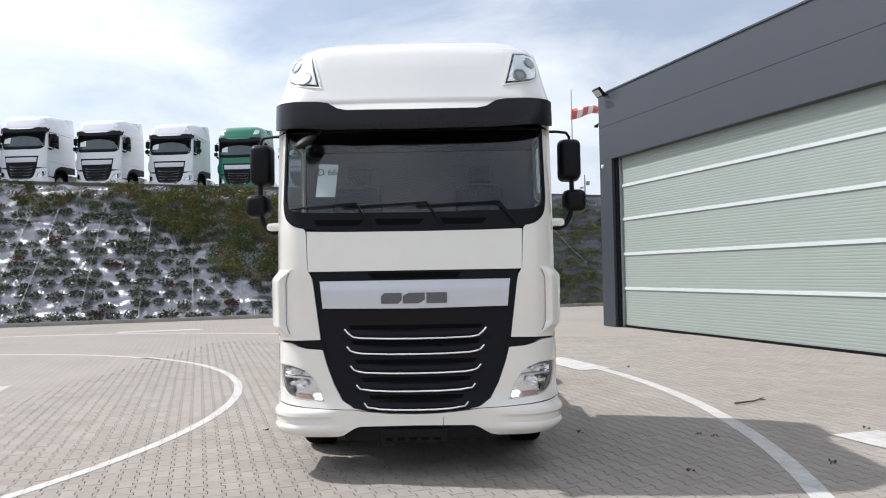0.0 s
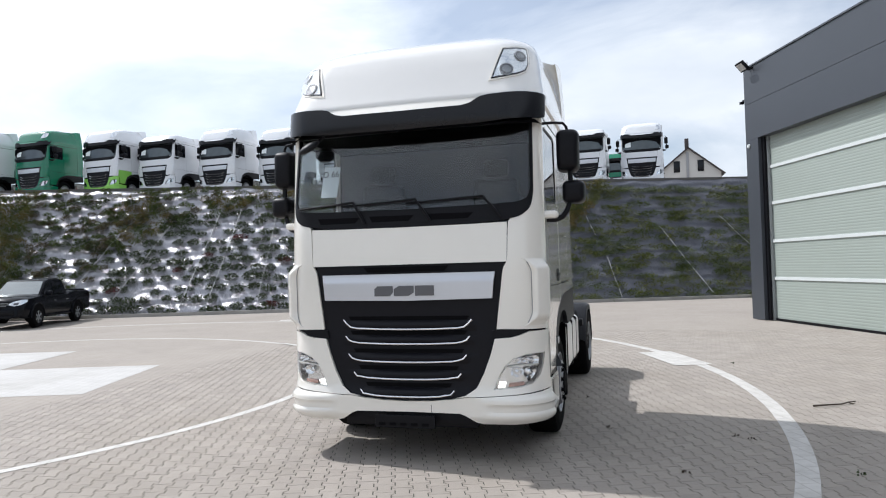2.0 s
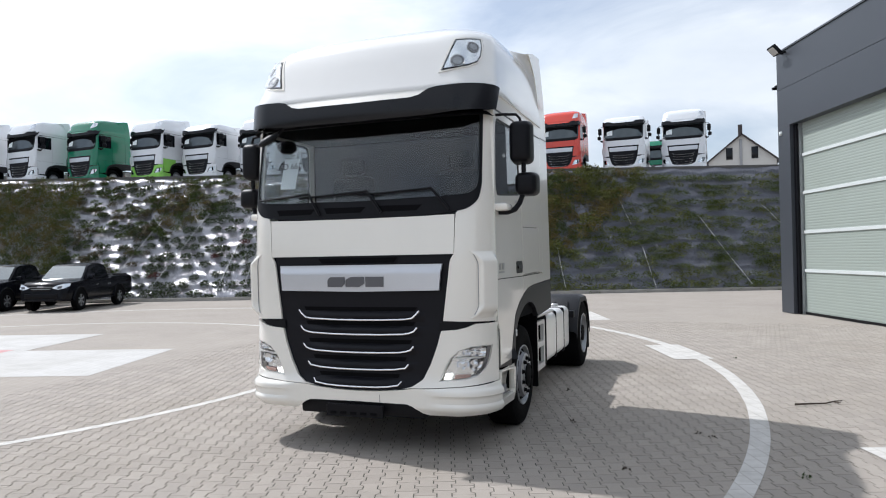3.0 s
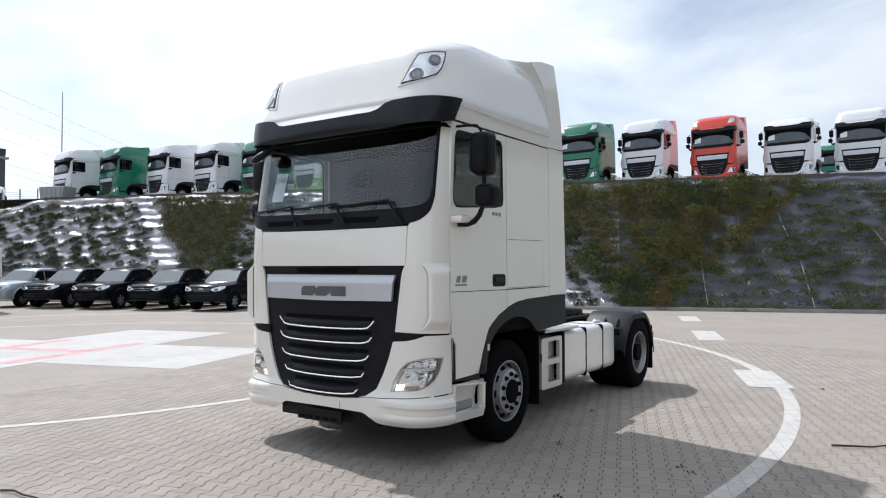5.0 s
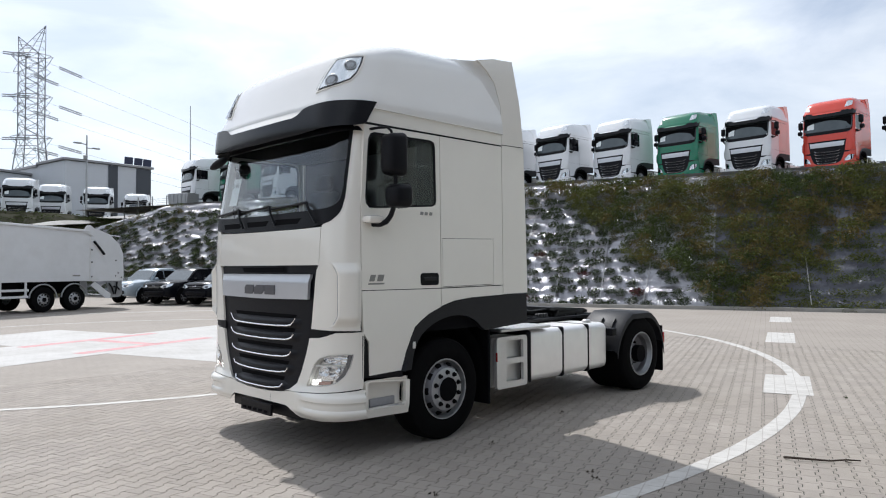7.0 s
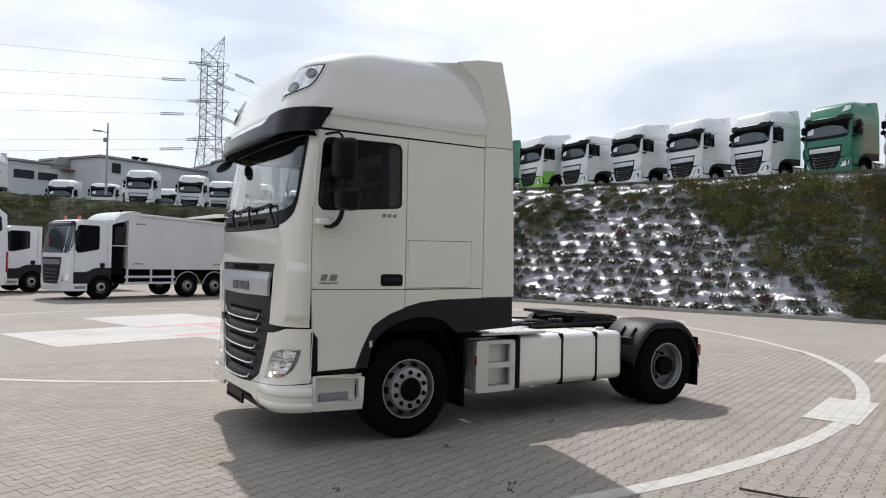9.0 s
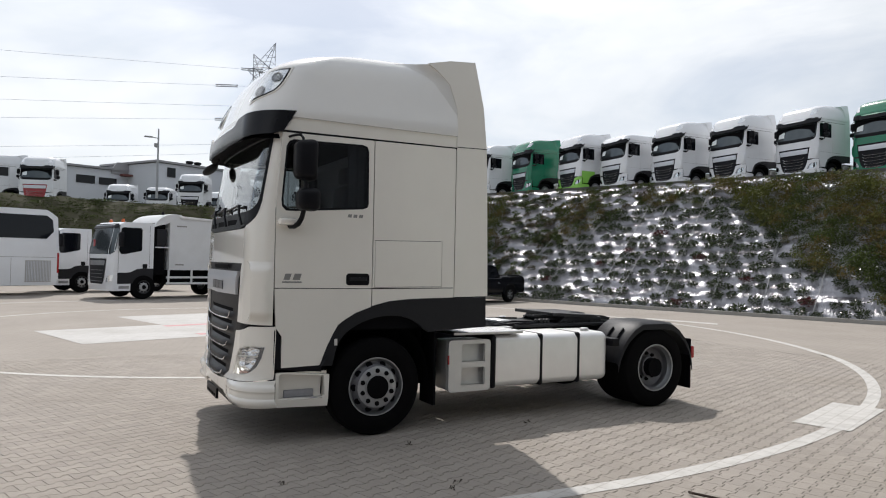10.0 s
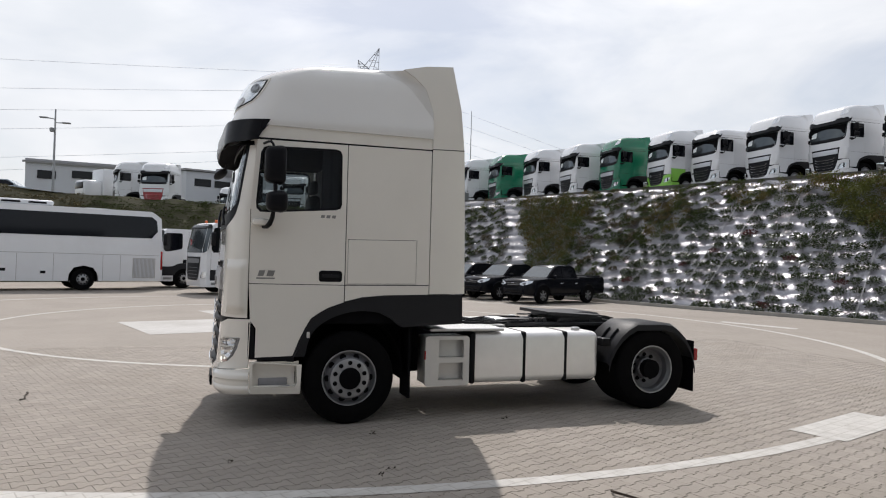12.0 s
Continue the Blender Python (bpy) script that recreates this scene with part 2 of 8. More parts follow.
# ---- building tools ----
def part(name, bm, material, parent=None, label="", smooth=True, sharp=32):
    """Links a bmesh as one mesh object, under a thing or part."""
    bmesh.ops.recalc_face_normals(bm, faces=bm.faces)
    for f in bm.faces:
        f.smooth = smooth
    if smooth:
        lim = radians(sharp)
        for e in bm.edges:
            if len(e.link_faces) != 2 or e.calc_face_angle(0.0) > lim:
                e.smooth = False
    me = bpy.data.meshes.new(name)
    bm.to_mesh(me)
    bm.free()
    me.materials.append(material)
    ob = new(name, me)
    if parent is not None:
        ob.parent = parent
    if label:
        ob["label"] = label
    return ob


def thing(name, m, label, category, group="", kind=""):
    return tagged_at(new(name), m, label, category, group, kind)


def tagged_at(ob, m, label, category, group="", kind=""):
    ob.matrix_basis = m
    return tagged(ob, label, category, group, kind)


def setting(name, bm, material, label="", smooth=False):
    ob = part(name, bm, material, None, "", smooth)
    return tagged(ob, label, kind="structure")


def box(bm, x0, x1, y0, y1, z0, z1, bevel=0.0, seg=2):
    r = bmesh.ops.create_cube(bm, size=1.0)
    vs = r["verts"]
    for v in vs:
        v.co = Vector(((x0 + x1) / 2 + v.co.x * (x1 - x0), (y0 + y1) / 2 + v.co.y * (y1 - y0), (z0 + z1) / 2 + v.co.z * (z1 - z0)))
    if bevel:
        es = list({e for v in vs for e in v.link_edges})
        bmesh.ops.bevel(bm, geom=es, offset=bevel, segments=seg, profile=0.5, affect="EDGES", clamp_overlap=True)
    return bm


def B(*a, **k):
    return box(bmesh.new(), *a, **k)


def tube(bm, pts, r, seg=8, taper=None):
    """A round bar along points."""
    rings = []
    n = len(pts)
    for i, p in enumerate(pts):
        p = Vector(p)
        d = (Vector(pts[min(i + 1, n - 1)]) - Vector(pts[max(i - 1, 0)])).normalized()
        a = d.orthogonal().normalized() if abs(d.z) > 0.99 else d.cross(Vector((0, 0, 1))).normalized()
        b = d.cross(a)
        rr = r if taper is None else r + (taper - r) * i / max(1, n - 1)
        rings.append([bm.verts.new(p + rr * (math.cos(t) * a + math.sin(t) * b)) for t in [2 * math.pi * j / seg for j in range(seg)]])
    for q, w in zip(rings, rings[1:]):
        for j in range(seg):
            bm.faces.new((q[j], q[(j + 1) % seg], w[(j + 1) % seg], w[j]))
    bm.faces.new(rings[0][::-1])
    bm.faces.new(rings[-1])
    return bm


def lathe(bm, prof, seg=48, axis="x", cx=0.0, cy=0.0, cz=0.0, cap=True):
    """A turned body round the x axis (or z): prof rows are (along, radius)."""
    rings = []
    for a, r in prof:
        ring = []
        for j in range(seg):
            t = 2 * math.pi * j / seg
            co = (cx + a, cy + r * math.cos(t), cz + r * math.sin(t)) if axis == "x" else (cx + r * math.cos(t), cy + r * math.sin(t), cz + a)
            ring.append(bm.verts.new(co))
        rings.append(ring)
    for q, w in zip(rings, rings[1:]):
        for j in range(seg):
            bm.faces.new((q[j], q[(j + 1) % seg], w[(j + 1) % seg], w[j]))
    for ring in (rings[0], rings[-1]):
        if cap and (ring[0].co - ring[seg // 2].co).length > 1e-4:
            bm.faces.new(ring)
    bmesh.ops.remove_doubles(bm, verts=bm.verts, dist=1e-5)
    return bm


def inside(p, poly):
    x, y, hit = p[0], p[1], False
    for (x1, y1), (x2, y2) in zip(poly, poly[1:] + poly[:1]):
        if (y1 > y) != (y2 > y) and x < (x2 - x1) * (y - y1) / (y2 - y1) + x1:
            hit = not hit
    return hit


def thicken(g, thick):
    """Gives an open sheet a back and a rim."""
    bmesh.ops.recalc_face_normals(g, faces=g.faces)
    g.normal_update()
    old, faces = list(g.verts), list(g.faces)
    rim = [e for e in g.edges if len(e.link_faces) == 1]
    back = {v: g.verts.new(v.co - v.normal * thick) for v in old}
    for f in faces:
        g.faces.new([back[v] for v in reversed(f.verts)])
    for e in rim:
        a, b = e.verts
        g.faces.new((a, b, back[b], back[a]))


def surf(place, poly, step=0.1, holes=(), thick=0.0, step_b=None, bm=None):
    """A panel: the outline poly in two surface coordinates, laid on the surface place(a, b), with holes, and given thickness inwards."""
    poly = [tuple(p) for p in poly]
    holes = [[tuple(p) for p in h] for h in holes]
    g = bmesh.new()
    a0, a1 = min(p[0] for p in poly), max(p[0] for p in poly)
    b0, b1 = min(p[1] for p in poly), max(p[1] for p in poly)
    na, nb = max(1, round((a1 - a0) / step)), max(1, round((b1 - b0) / (step_b or step)))
    vs = [[g.verts.new((a0 + (a1 - a0) * i / na, b0 + (b1 - b0) * j / nb, 0)) for j in range(nb + 1)] for i in range(na + 1)]
    for i in range(na):
        for j in range(nb):
            g.faces.new((vs[i][j], vs[i + 1][j], vs[i + 1][j + 1], vs[i][j + 1]))
    for loop in [poly] + holes:
        for p, q in zip(loop, loop[1:] + loop[:1]):
            d = Vector((q[0] - p[0], q[1] - p[1], 0))
            if d.length < 1e-6:
                continue
            pad = 0.02
            lo = (min(p[0], q[0]) - pad, min(p[1], q[1]) - pad)
            hi = (max(p[0], q[0]) + pad, max(p[1], q[1]) + pad)
            fs = [f for f in g.faces if max(v.co.x for v in f.verts) >= lo[0] and min(v.co.x for v in f.verts) <= hi[0] and max(v.co.y for v in f.verts) >= lo[1] and min(v.co.y for v in f.verts) <= hi[1]]
            geom = list({*fs, *(e for f in fs for e in f.edges), *(v for f in fs for v in f.verts)})
            bmesh.ops.bisect_plane(g, geom=geom, dist=1e-6, plane_co=(p[0], p[1], 0), plane_no=(d.y, -d.x, 0))
    dead = []
    for f in g.faces:
        c = f.calc_center_median()
        if not inside(c, poly) or any(inside(c, h) for h in holes):
            dead.append(f)
    bmesh.ops.delete(g, geom=dead, context="FACES")
    for v in g.verts:
        v.co = Vector(place(v.co.x, v.co.y))
    bmesh.ops.remove_doubles(g, verts=g.verts, dist=2e-4)
    if thick:
        thicken(g, thick)
    if bm is None:
        return g
    me = bpy.data.meshes.new("scratch")
    g.to_mesh(me)
    g.free()
    bm.from_mesh(me)
    bpy.data.meshes.remove(me)
    return bm


def rounded(x0, x1, y0, y1, r, n=4):
    pts = []
    for cx, cy, a in ((x1 - r, y1 - r, 0), (x0 + r, y1 - r, 90), (x0 + r, y0 + r, 180), (x1 - r, y0 + r, 270)):
        for i in range(n + 1):
            t = radians(a + 90 * i / n)
            pts.append((cx + r * math.cos(t), cy + r * math.sin(t)))
    return pts


def flip(bm):
    for v in bm.verts:
        v.co.x = -v.co.x
    bmesh.ops.reverse_faces(bm, faces=bm.faces)
    return bm


def scatter_mesh(name, base_verts, base_faces, mats4, material):
    """One joined mesh of many placed copies of a small piece."""
    bv, nv = np.array(base_verts, float), len(base_verts)
    h = np.c_[bv, np.ones(nv)]
    m = np.array(mats4, float)
    co = np.einsum("kij,vj->kvi", m, h)[:, :, :3].reshape(-1, 3)
    faces = [tuple(i + k * nv for i in f) for k in range(len(m)) for f in base_faces]
    me = bpy.data.meshes.new(name)
    me.from_pydata(co.tolist(), [], faces)
    me.materials.append(material)
    return new(name, me)


# ---- the truck ----
def prof(z):
    """Plan outline of the cab at height z: half width, front, corner radius, bulge."""
    zs = (0.30, 0.42, 0.60, 0.66, 1.12, 1.20, 1.75, 2.10, 2.30, 3.02)
    w = np.interp(z, zs, (1.20, 1.245, 1.245, 1.235, 1.232, 1.225, 1.225, 1.222, 1.218, 1.195))
    f = np.interp(z, zs, (0.00, -0.055, -0.06, -0.035, -0.02, -0.015, -0.015, 0.0, 0.02, 0.15))
    r = np.interp(z, zs, (0.36, 0.36, 0.36, 0.36, 0.34, 0.30, 0.28, 0.27, 0.26, 0.19))
    return w, f, r, 0.055


def wrap(s, z, off=0.0, shape=prof):
    """Point at arc distance s from the centre line along the outline at height z, pushed out by off."""
    w, f, r, b = shape(z)
    a, sg = abs(s), (1 if s >= 0 else -1)
    xs = w - r
    if a <= xs:
        x, y, nx, ny = a, f + b * (a / w) ** 2, 2 * b * a / w ** 2, -1.0
    else:
        y0, t = f + b * (xs / w) ** 2, (a - xs) / r
        if t <= math.pi / 2:
            x, y, nx, ny = xs + r * math.sin(t), y0 + r * (1 - math.cos(t)), math.sin(t), -math.cos(t)
        else:
            x, y, nx, ny = w, y0 + r + (a - xs - r * math.pi / 2), 1.0, 0.0
    k = math.hypot(nx, ny)
    return sg * (x + off * nx / k), y + off * ny / k, z


def arc_at_y(y, z, shape=prof):
    w, f, r, b = shape(z)
    xs = w - r
    y0 = f + b * (xs / w) ** 2
    if y <= y0 + r:
        return xs + r * math.acos(max(-1.0, min(1.0, 1 - (y - y0) / r)))
    return xs + r * math.pi / 2 + (y - y0 - r)


def roof_prof(z):
    zs = (3.05, 3.22, 3.30, 3.45, 3.60, 3.72, 3.80, 3.88, 3.94, 3.98)
    w = np.interp(z, zs, (1.225, 1.236, 1.228, 1.198, 1.175, 1.150, 1.118, 1.055, 0.94, 0.66))
    f = np.interp(z, zs, (0.02, -0.005, 0.03, 0.09, 0.150, 0.212, 0.320, 0.49, 0.71, 1.05))
    r = np.interp(z, zs, (0.30, 0.34, 0.37, 0.40, 0.42, 0.43, 0.43, 0.42, 0.40, 0.34))
    return w, f, r, 0.07


def low_roof_prof(z):
    w, f, r, b = roof_prof(3.18 + (z - 3.18) * 1.9)
    return w, f, r, b


def visor_prof(z):
    return 1.246, np.interp(z, (2.95, 3.0, 3.12, 3.25), (-0.055, -0.075, -0.065, -0.045)), 0.36, 0.10


def side(y, z, off=0.0):
    return 1.228 + off - 0.012 * max(0.0, (z - 1.6) / 1.4), y, z


def eased(pts, n=4):
    """Smooth run through the given corner points."""
    out = []
    for i in range(len(pts) - 1):
        p0, p1, p2, p3 = (Vector(pts[max(0, min(len(pts) - 1, j))]) for j in (i - 1, i, i + 1, i + 2))
        for k in range(n):
            t = k / n
            v = 0.5 * (2 * p1 + (p2 - p0) * t + (2 * p0 - 5 * p1 + 4 * p2 - p3) * t * t + (3 * p1 - p0 - 3 * p2 + p3) * t ** 3)
            out.append((v.x, v.y))
    return out + [pts[-1]]


def wheel(parent, name, sx, cx, cy, cz, rad, width, dished, fine):
    """Tyre and rim; sx is +1 or -1 for the side of the truck. cx is the outer face of the tyre."""
    seg = 56 if fine else 24
    holder = part(name, lathe(bmesh.new(), [(0, 0.0), (0, 0.12), (-0.3, 0.12), (-0.3, 0.0)], 12), DARK, parent)
    w2 = width
    tyre = [(-0.02, 0.285), (0.0, 0.31), (0.012, 0.36), (0.010, 0.43), (-0.010, rad - 0.022), (-0.035, rad - 0.004), (-0.06, rad)]
    inner = [(-w2 - a, r) for a, r in tyre][::-1]
    holder.matrix_basis = Matrix.Translation((cx, cy, cz)) @ Matrix.Diagonal((sx, 1, 1, 1))
    bm = lathe(bmesh.new(), tyre + inner, seg, cap=False)
    part("tyre", bm, RUBBER, holder)
    if dished:
        rim = [(-0.005, 0.288), (0.004, 0.30), (0.004, 0.285), (-0.03, 0.275), (-0.05, 0.262), (-0.12, 0.252), (-0.15, 0.225), (-0.17, 0.18), (-0.175, 0.14), (-0.10, 0.13), (-0.085, 0.11), (-0.085, 0.0)]
        nut_a, nut_r = -0.168, 0.168
    else:
        rim = [(-0.005, 0.288), (0.004, 0.30), (0.004, 0.288), (-0.028, 0.275), (-0.045, 0.262), (-0.042, 0.250), (0.008, 0.224), (0.026, 0.213), (0.032, 0.200), (0.032, 0.13), (0.02, 0.12), (0.045, 0.112), (0.05, 0.09), (0.05, 0.0)]
        nut_a, nut_r = 0.03, 0.168
    cut = 4
    part("rim", lathe(bmesh.new(), rim[:cut + 1], seg, cap=False), STEEL, holder, "grey steel wheel rim")
    if fine:
        part("rim_edge", lathe(bmesh.new(), [(0.002, 0.302), (0.009, 0.300), (0.009, 0.293), (0.002, 0.290)], seg, cap=False), FLANGE, holder, "bright rim edge")
    if dished:
        part("wheel_disc", lathe(bmesh.new(), rim[cut:], seg, cap=False), DISH, holder, "recessed grey wheel disc")
    else:
        # Dish ring is coloured darker than the flange for the shade in it.
        part("wheel_dish", lathe(bmesh.new(), rim[cut:cut + 4], seg, cap=False), DISH, holder, "dished ring darkened for the shade in it")
        part("wheel_flange", lathe(bmesh.new(), rim[cut + 3:], seg, cap=False), FLANGE, holder, "pale grey bolted flange")
    if fine:
        if not dished:
            part("hub_cap", lathe(bmesh.new(), [(0.034, 0.120), (0.058, 0.116), (0.062, 0.10), (0.062, 0.0)], 40), DARK, holder, "black hub cap")
            part("hub_ring", lathe(bmesh.new(), [(0.034, 0.130), (0.044, 0.128), (0.046, 0.120), (0.034, 0.119)], 40, cap=False), FLANGE, holder, "pale ring round the hub")
        nut = None
        for k in range(10):
            t = 2 * math.pi * (k + 0.5) / 10
            if nut is None:
                b = bmesh.new()
                lathe(b, [(0.0, 0.0), (0.0, 0.025), (0.006, 0.025), (0.008, 0.018), (0.03, 0.016), (0.03, 0.0)], 10)
                nut = part("wheel_nut", b, DARK, holder)
                ob = nut
            else:
                ob = new("wheel_nut", nut.data)
                ob.parent = holder
            ob.location = (nut_a, nut_r * math.cos(t), nut_r * math.sin(t))
            if not dished:
                v = 2 * math.pi * k / 10
                vent = new("rim_vent", vent_mesh())
                vent.parent = holder
                vent.matrix_basis = pose(-0.022, 0.240 * math.cos(v), 0.240 * math.sin(v), math.degrees(v), 0, 0)
    return holder


VENT = []


def vent_mesh():
    """A dark oval hand hole of a wheel rim."""
    if not VENT:
        bm = bmesh.new()
        lathe(bm, [(-0.002, 0.0), (-0.002, 0.025), (0.012, 0.028), (0.0125, 0.025), (0.0125, 0.0)], 14)
        for v in bm.verts:
            v.co.z *= 1.25
            v.co.x -= v.co.y * 0.72
        me = bpy.data.meshes.new("rim_vent")
        bm.to_mesh(me)
        bm.free()
        me.materials.append(DARK)
        VENT.append(me)
    return VENT[0]


def mirror_arm(T, sx, fine):
    """Main and wide-angle mirrors with their bracket on a door."""
    def m(bm):
        return flip(bm) if sx < 0 else bm
    bm = bmesh.new()
    tube(bm, [(1.20, 0.37, 2.995), (1.30, 0.40, 3.0), (1.39, 0.43, 2.995), (1.42, 0.45, 2.96), (1.425, 0.46, 2.9)], 0.013, 8)
    arm = part("mirror_bracket", m(bm), BLACK, T)
    bm = bmesh.new()
    tube(bm, [(1.44, 0.48, 2.56), (1.44, 0.48, 2.44)], 0.022, 8)
    part("mirror_link", m(bm), BLACK, arm)
    bm = bmesh.new()
    tube(bm, [(1.43, 0.47, 2.28), (1.40, 0.46, 2.20), (1.36, 0.44, 2.145), (1.30, 0.42, 2.125), (1.22, 0.40, 2.13)], 0.022, 10, 0.03)
    part("lower_bracket", m(bm), BLACK, arm)
    bm = box(bmesh.new(), 1.20, 1.34, 0.27, 0.45, 2.13, 2.20, 0.03, 2)
    part("bracket_foot", m(bm), WHITE if fine else BLACK, arm)
    for nm, x0, x1, z0, z1, y0 in (("mirror_housing", 1.315, 1.53, 2.545, 2.955, 0.37), ("wide_mirror_housing", 1.355, 1.575, 2.26, 2.485, 0.39)):
        bm = box(bmesh.new(), x0, x1, y0, y0 + 0.21, z0, z1, 0.06, 4)
        for v in bm.verts:
            k = (v.co.y - y0) / 0.21
            c = ((x0 + x1) / 2, (z0 + z1) / 2)
            s = 0.86 + 0.14 * k
            v.co.x, v.co.z = c[0] + (v.co.x - c[0]) * s, c[1] + (v.co.z - c[1]) * s
        part(nm, m(bm), BLACK, arm, sharp=50)
        if fine:
            bm = box(bmesh.new(), x0 + 0.058, x1 - 0.058, y0 + 0.204, y0 + 0.2115, z0 + 0.058, z1 - 0.058)
            part("mirror_glass", m(bm), CHROME, T)


def build_truck(name, m, label, paint, fine, lower=None, side_paint=None, low_roof=False, group="", grille_paint=None):
    """A tractor unit; its own y runs from the grille backwards, x across, z up from the ground."""
    T = thing(name, m, label, "truck", group)
    st = 0.05 if fine else 0.22
    lower = lower or paint
    side_paint = side_paint or paint
    # bonnet panel under the windscreen
    def front(s, z):
        return wrap(s, z, 0.0)
    part("front_panel", surf(front, [(-0.915, 1.755), (0.915, 1.755), (0.925, 2.10), (0.6, 2.092), (0, 2.088), (-0.6, 2.092), (-0.925, 2.10)], st, thick=0.02), paint, T)
    # corners beside it, with the air deflectors
    for sx in (1, -1):
        def c(s, z, k=sx):
            a = arc_at_y(0.255, z)
            s0 = np.interp(z, (1.15, 1.70, 1.765, 2.1, 2.31), (0.808, 0.880, 0.920, 0.933, 1.10))
            sz = s0 + (a - s0) * s
            zz = z
            bul = 0.0
            return wrap(k * sz, zz, bul)
        part("corner_panel", surf(c, [(0, 1.175), (1, 1.165), (1, 2.305), (0, 2.305)], 0.1 if fine else 0.3, thick=0.02, step_b=st), paint, T)
        # deflector: a proud fin over the corner with a steep leading edge
        def fin(q, v, k=sx):
            z = 1.20 + 0.575 * v
            a1 = arc_at_y(0.254, z)
            lead = 1.045 + 0.085 * min(1.0, 5.5 * v, 5.5 * (1 - v)) ** 0.5
            up = min(1.0, 6.5 * v, 6.5 * (1 - v))
            up = up * up * (3 - 2 * up)
            rim = min(1.0, q / 0.10)
            fall = min(1.0, (1 - q) / 0.30)
            o = 0.004 + 0.058 * up * math.sin(rim * math.pi / 2) * (0.25 + 0.75 * fall * fall * (3 - 2 * fall))
            return wrap(k * (lead + (a1 - lead) * q), z, o)
        part("air_deflector", surf(fin, [(0, 0), (1, 0), (1, 1), (0, 1)], 0.05 if fine else 0.34, step_b=0.04 if fine else 0.25, thick=0.012), paint, T, sharp=70)
        if fine:
            # Grey strip painting the shade line at the fin's leading edge.
            def edge_shade(q, v, k=sx):
                z = 1.225 + 0.525 * v
                lead = 1.045 + 0.085 * min(1.0, 5.5 * (z - 1.2) / 0.575, 5.5 * (1.775 - z) / 0.575) ** 0.5
                return wrap(k * (lead - 0.004 + 0.007 * q), z, 0.003 + 0.006 * q)
            part("deflector_shade_line", surf(edge_shade, [(0, 0), (1, 0), (1, 1), (0, 1)], 0.5, step_b=0.04), TREADGREY, T, "thin grey line for the shade along the deflector edge")
    # grille
    def gr(s, z):
        return wrap(s, z, -0.022)
    half = [(0.888, 1.752), (0.872, 1.6), (0.822, 1.18), (0.790, 1.09), (0.755, 0.96), (0.695, 0.80), (0.625, 0.665), (0.53, 0.602), (0.42, 0.575), (0.22, 0.558), (0.0, 0.553)]
    outline = half + [(-x, z) for x, z in half[::-1][1:]]
    grille = part("grille", surf(gr, outline, 0.06 if fine else 0.3, thick=0.02), grille_paint or GRILLE, T, "slatted radiator grille")
    for zc, hw, ze in ((1.18, 0.60, 1.265), (1.05, 0.58, 1.118), (0.89, 0.55, 0.957), (0.74, 0.50, 0.797), (0.59, 0.435, 0.647)):
        bm = bmesh.new()
        pts = [(-hw, ze), (-hw + 0.03, ze - 0.035), (-hw + 0.07, zc + 0.018), (-hw + 0.13, zc + 0.008), (-hw * 0.4, zc), (0, zc - 0.002), (hw * 0.4, zc), (hw - 0.13, zc + 0.008), (hw - 0.07, zc + 0.018), (hw - 0.03, ze - 0.035), (hw, ze)]
        tube(bm, [wrap(x, z, 0.022) for x, z in pts], 0.0075 if fine else 0.010, 6 if fine else 4)
        bm2 = bmesh.new()
        def slat(s, q, z0=zc, h=hw):
            z = z0 + q
            o = -0.022 + 0.04 * math.sin(math.pi * min(1, max(0, (q + 0.02) / 0.10))) * min(1.0, max(0.0, (h + 0.01 - abs(s)) / 0.20))
            return wrap(s, z, o)
        ew = float(np.interp(zc, (0.6, 0.74, 0.97, 1.17), (0.52, 0.62, 0.70, 0.76)))
        surf(slat, [(-ew, 0.075), (-ew + 0.12, -0.02), (ew - 0.12, -0.02), (ew, 0.075)], 0.12 if fine else 0.4, step_b=0.012 if fine else 0.05, bm=bm2)
        part("slat", bm2, grille_paint or GRILLE, grille)
        part("chrome_strip", bm, CHROME, grille, "thin polished metal strip")
        if fine:
            def slot(s, z):
                return wrap(s, z, -0.0175)
            part("air_slot", surf(slot, [(-hw + 0.05, zc + 0.078), (hw - 0.05, zc + 0.078), (hw - 0.03, zc + 0.112), (-hw + 0.03, zc + 0.112)], 0.12), DARK, grille)
    def pl(s, z):
        return wrap(s, z, 0.014 + (0.012 if z < 1.62 else 0.0))
    plate = part("badge_plate", surf(pl, [(-0.812, 1.672), (0.812, 1.672), (0.80, 1.60), (0.785, 1.442), (0, 1.432), (-0.785, 1.442), (-0.80, 1.60)], 0.10, thick=0.03, step_b=0.03), SILVER, T, "brushed silver badge plate")
    if fine:
        for x0, x1, cut in ((-0.285, -0.11, 0.03), (-0.10, 0.085, 0.05), (0.098, 0.272, 0.0)):
            def lg(s, z):
                return wrap(s, z, 0.034)
            part("badge_block", surf(lg, [(x0, 1.475), (x1 - cut, 1.475), (x1, 1.505), (x1, 1.565), (x0 + cut, 1.565), (x0, 1.54)], 0.06, thick=0.012), BADGE, plate, "plain dark grey badge block")
        def tp(s, z):
            return wrap(s, z, 0.0)
        part("intake_slot", surf(tp, [(-0.36, 1.69), (0.36, 1.69), (0.40, 1.735), (-0.40, 1.735)], 0.1), DARK, grille)
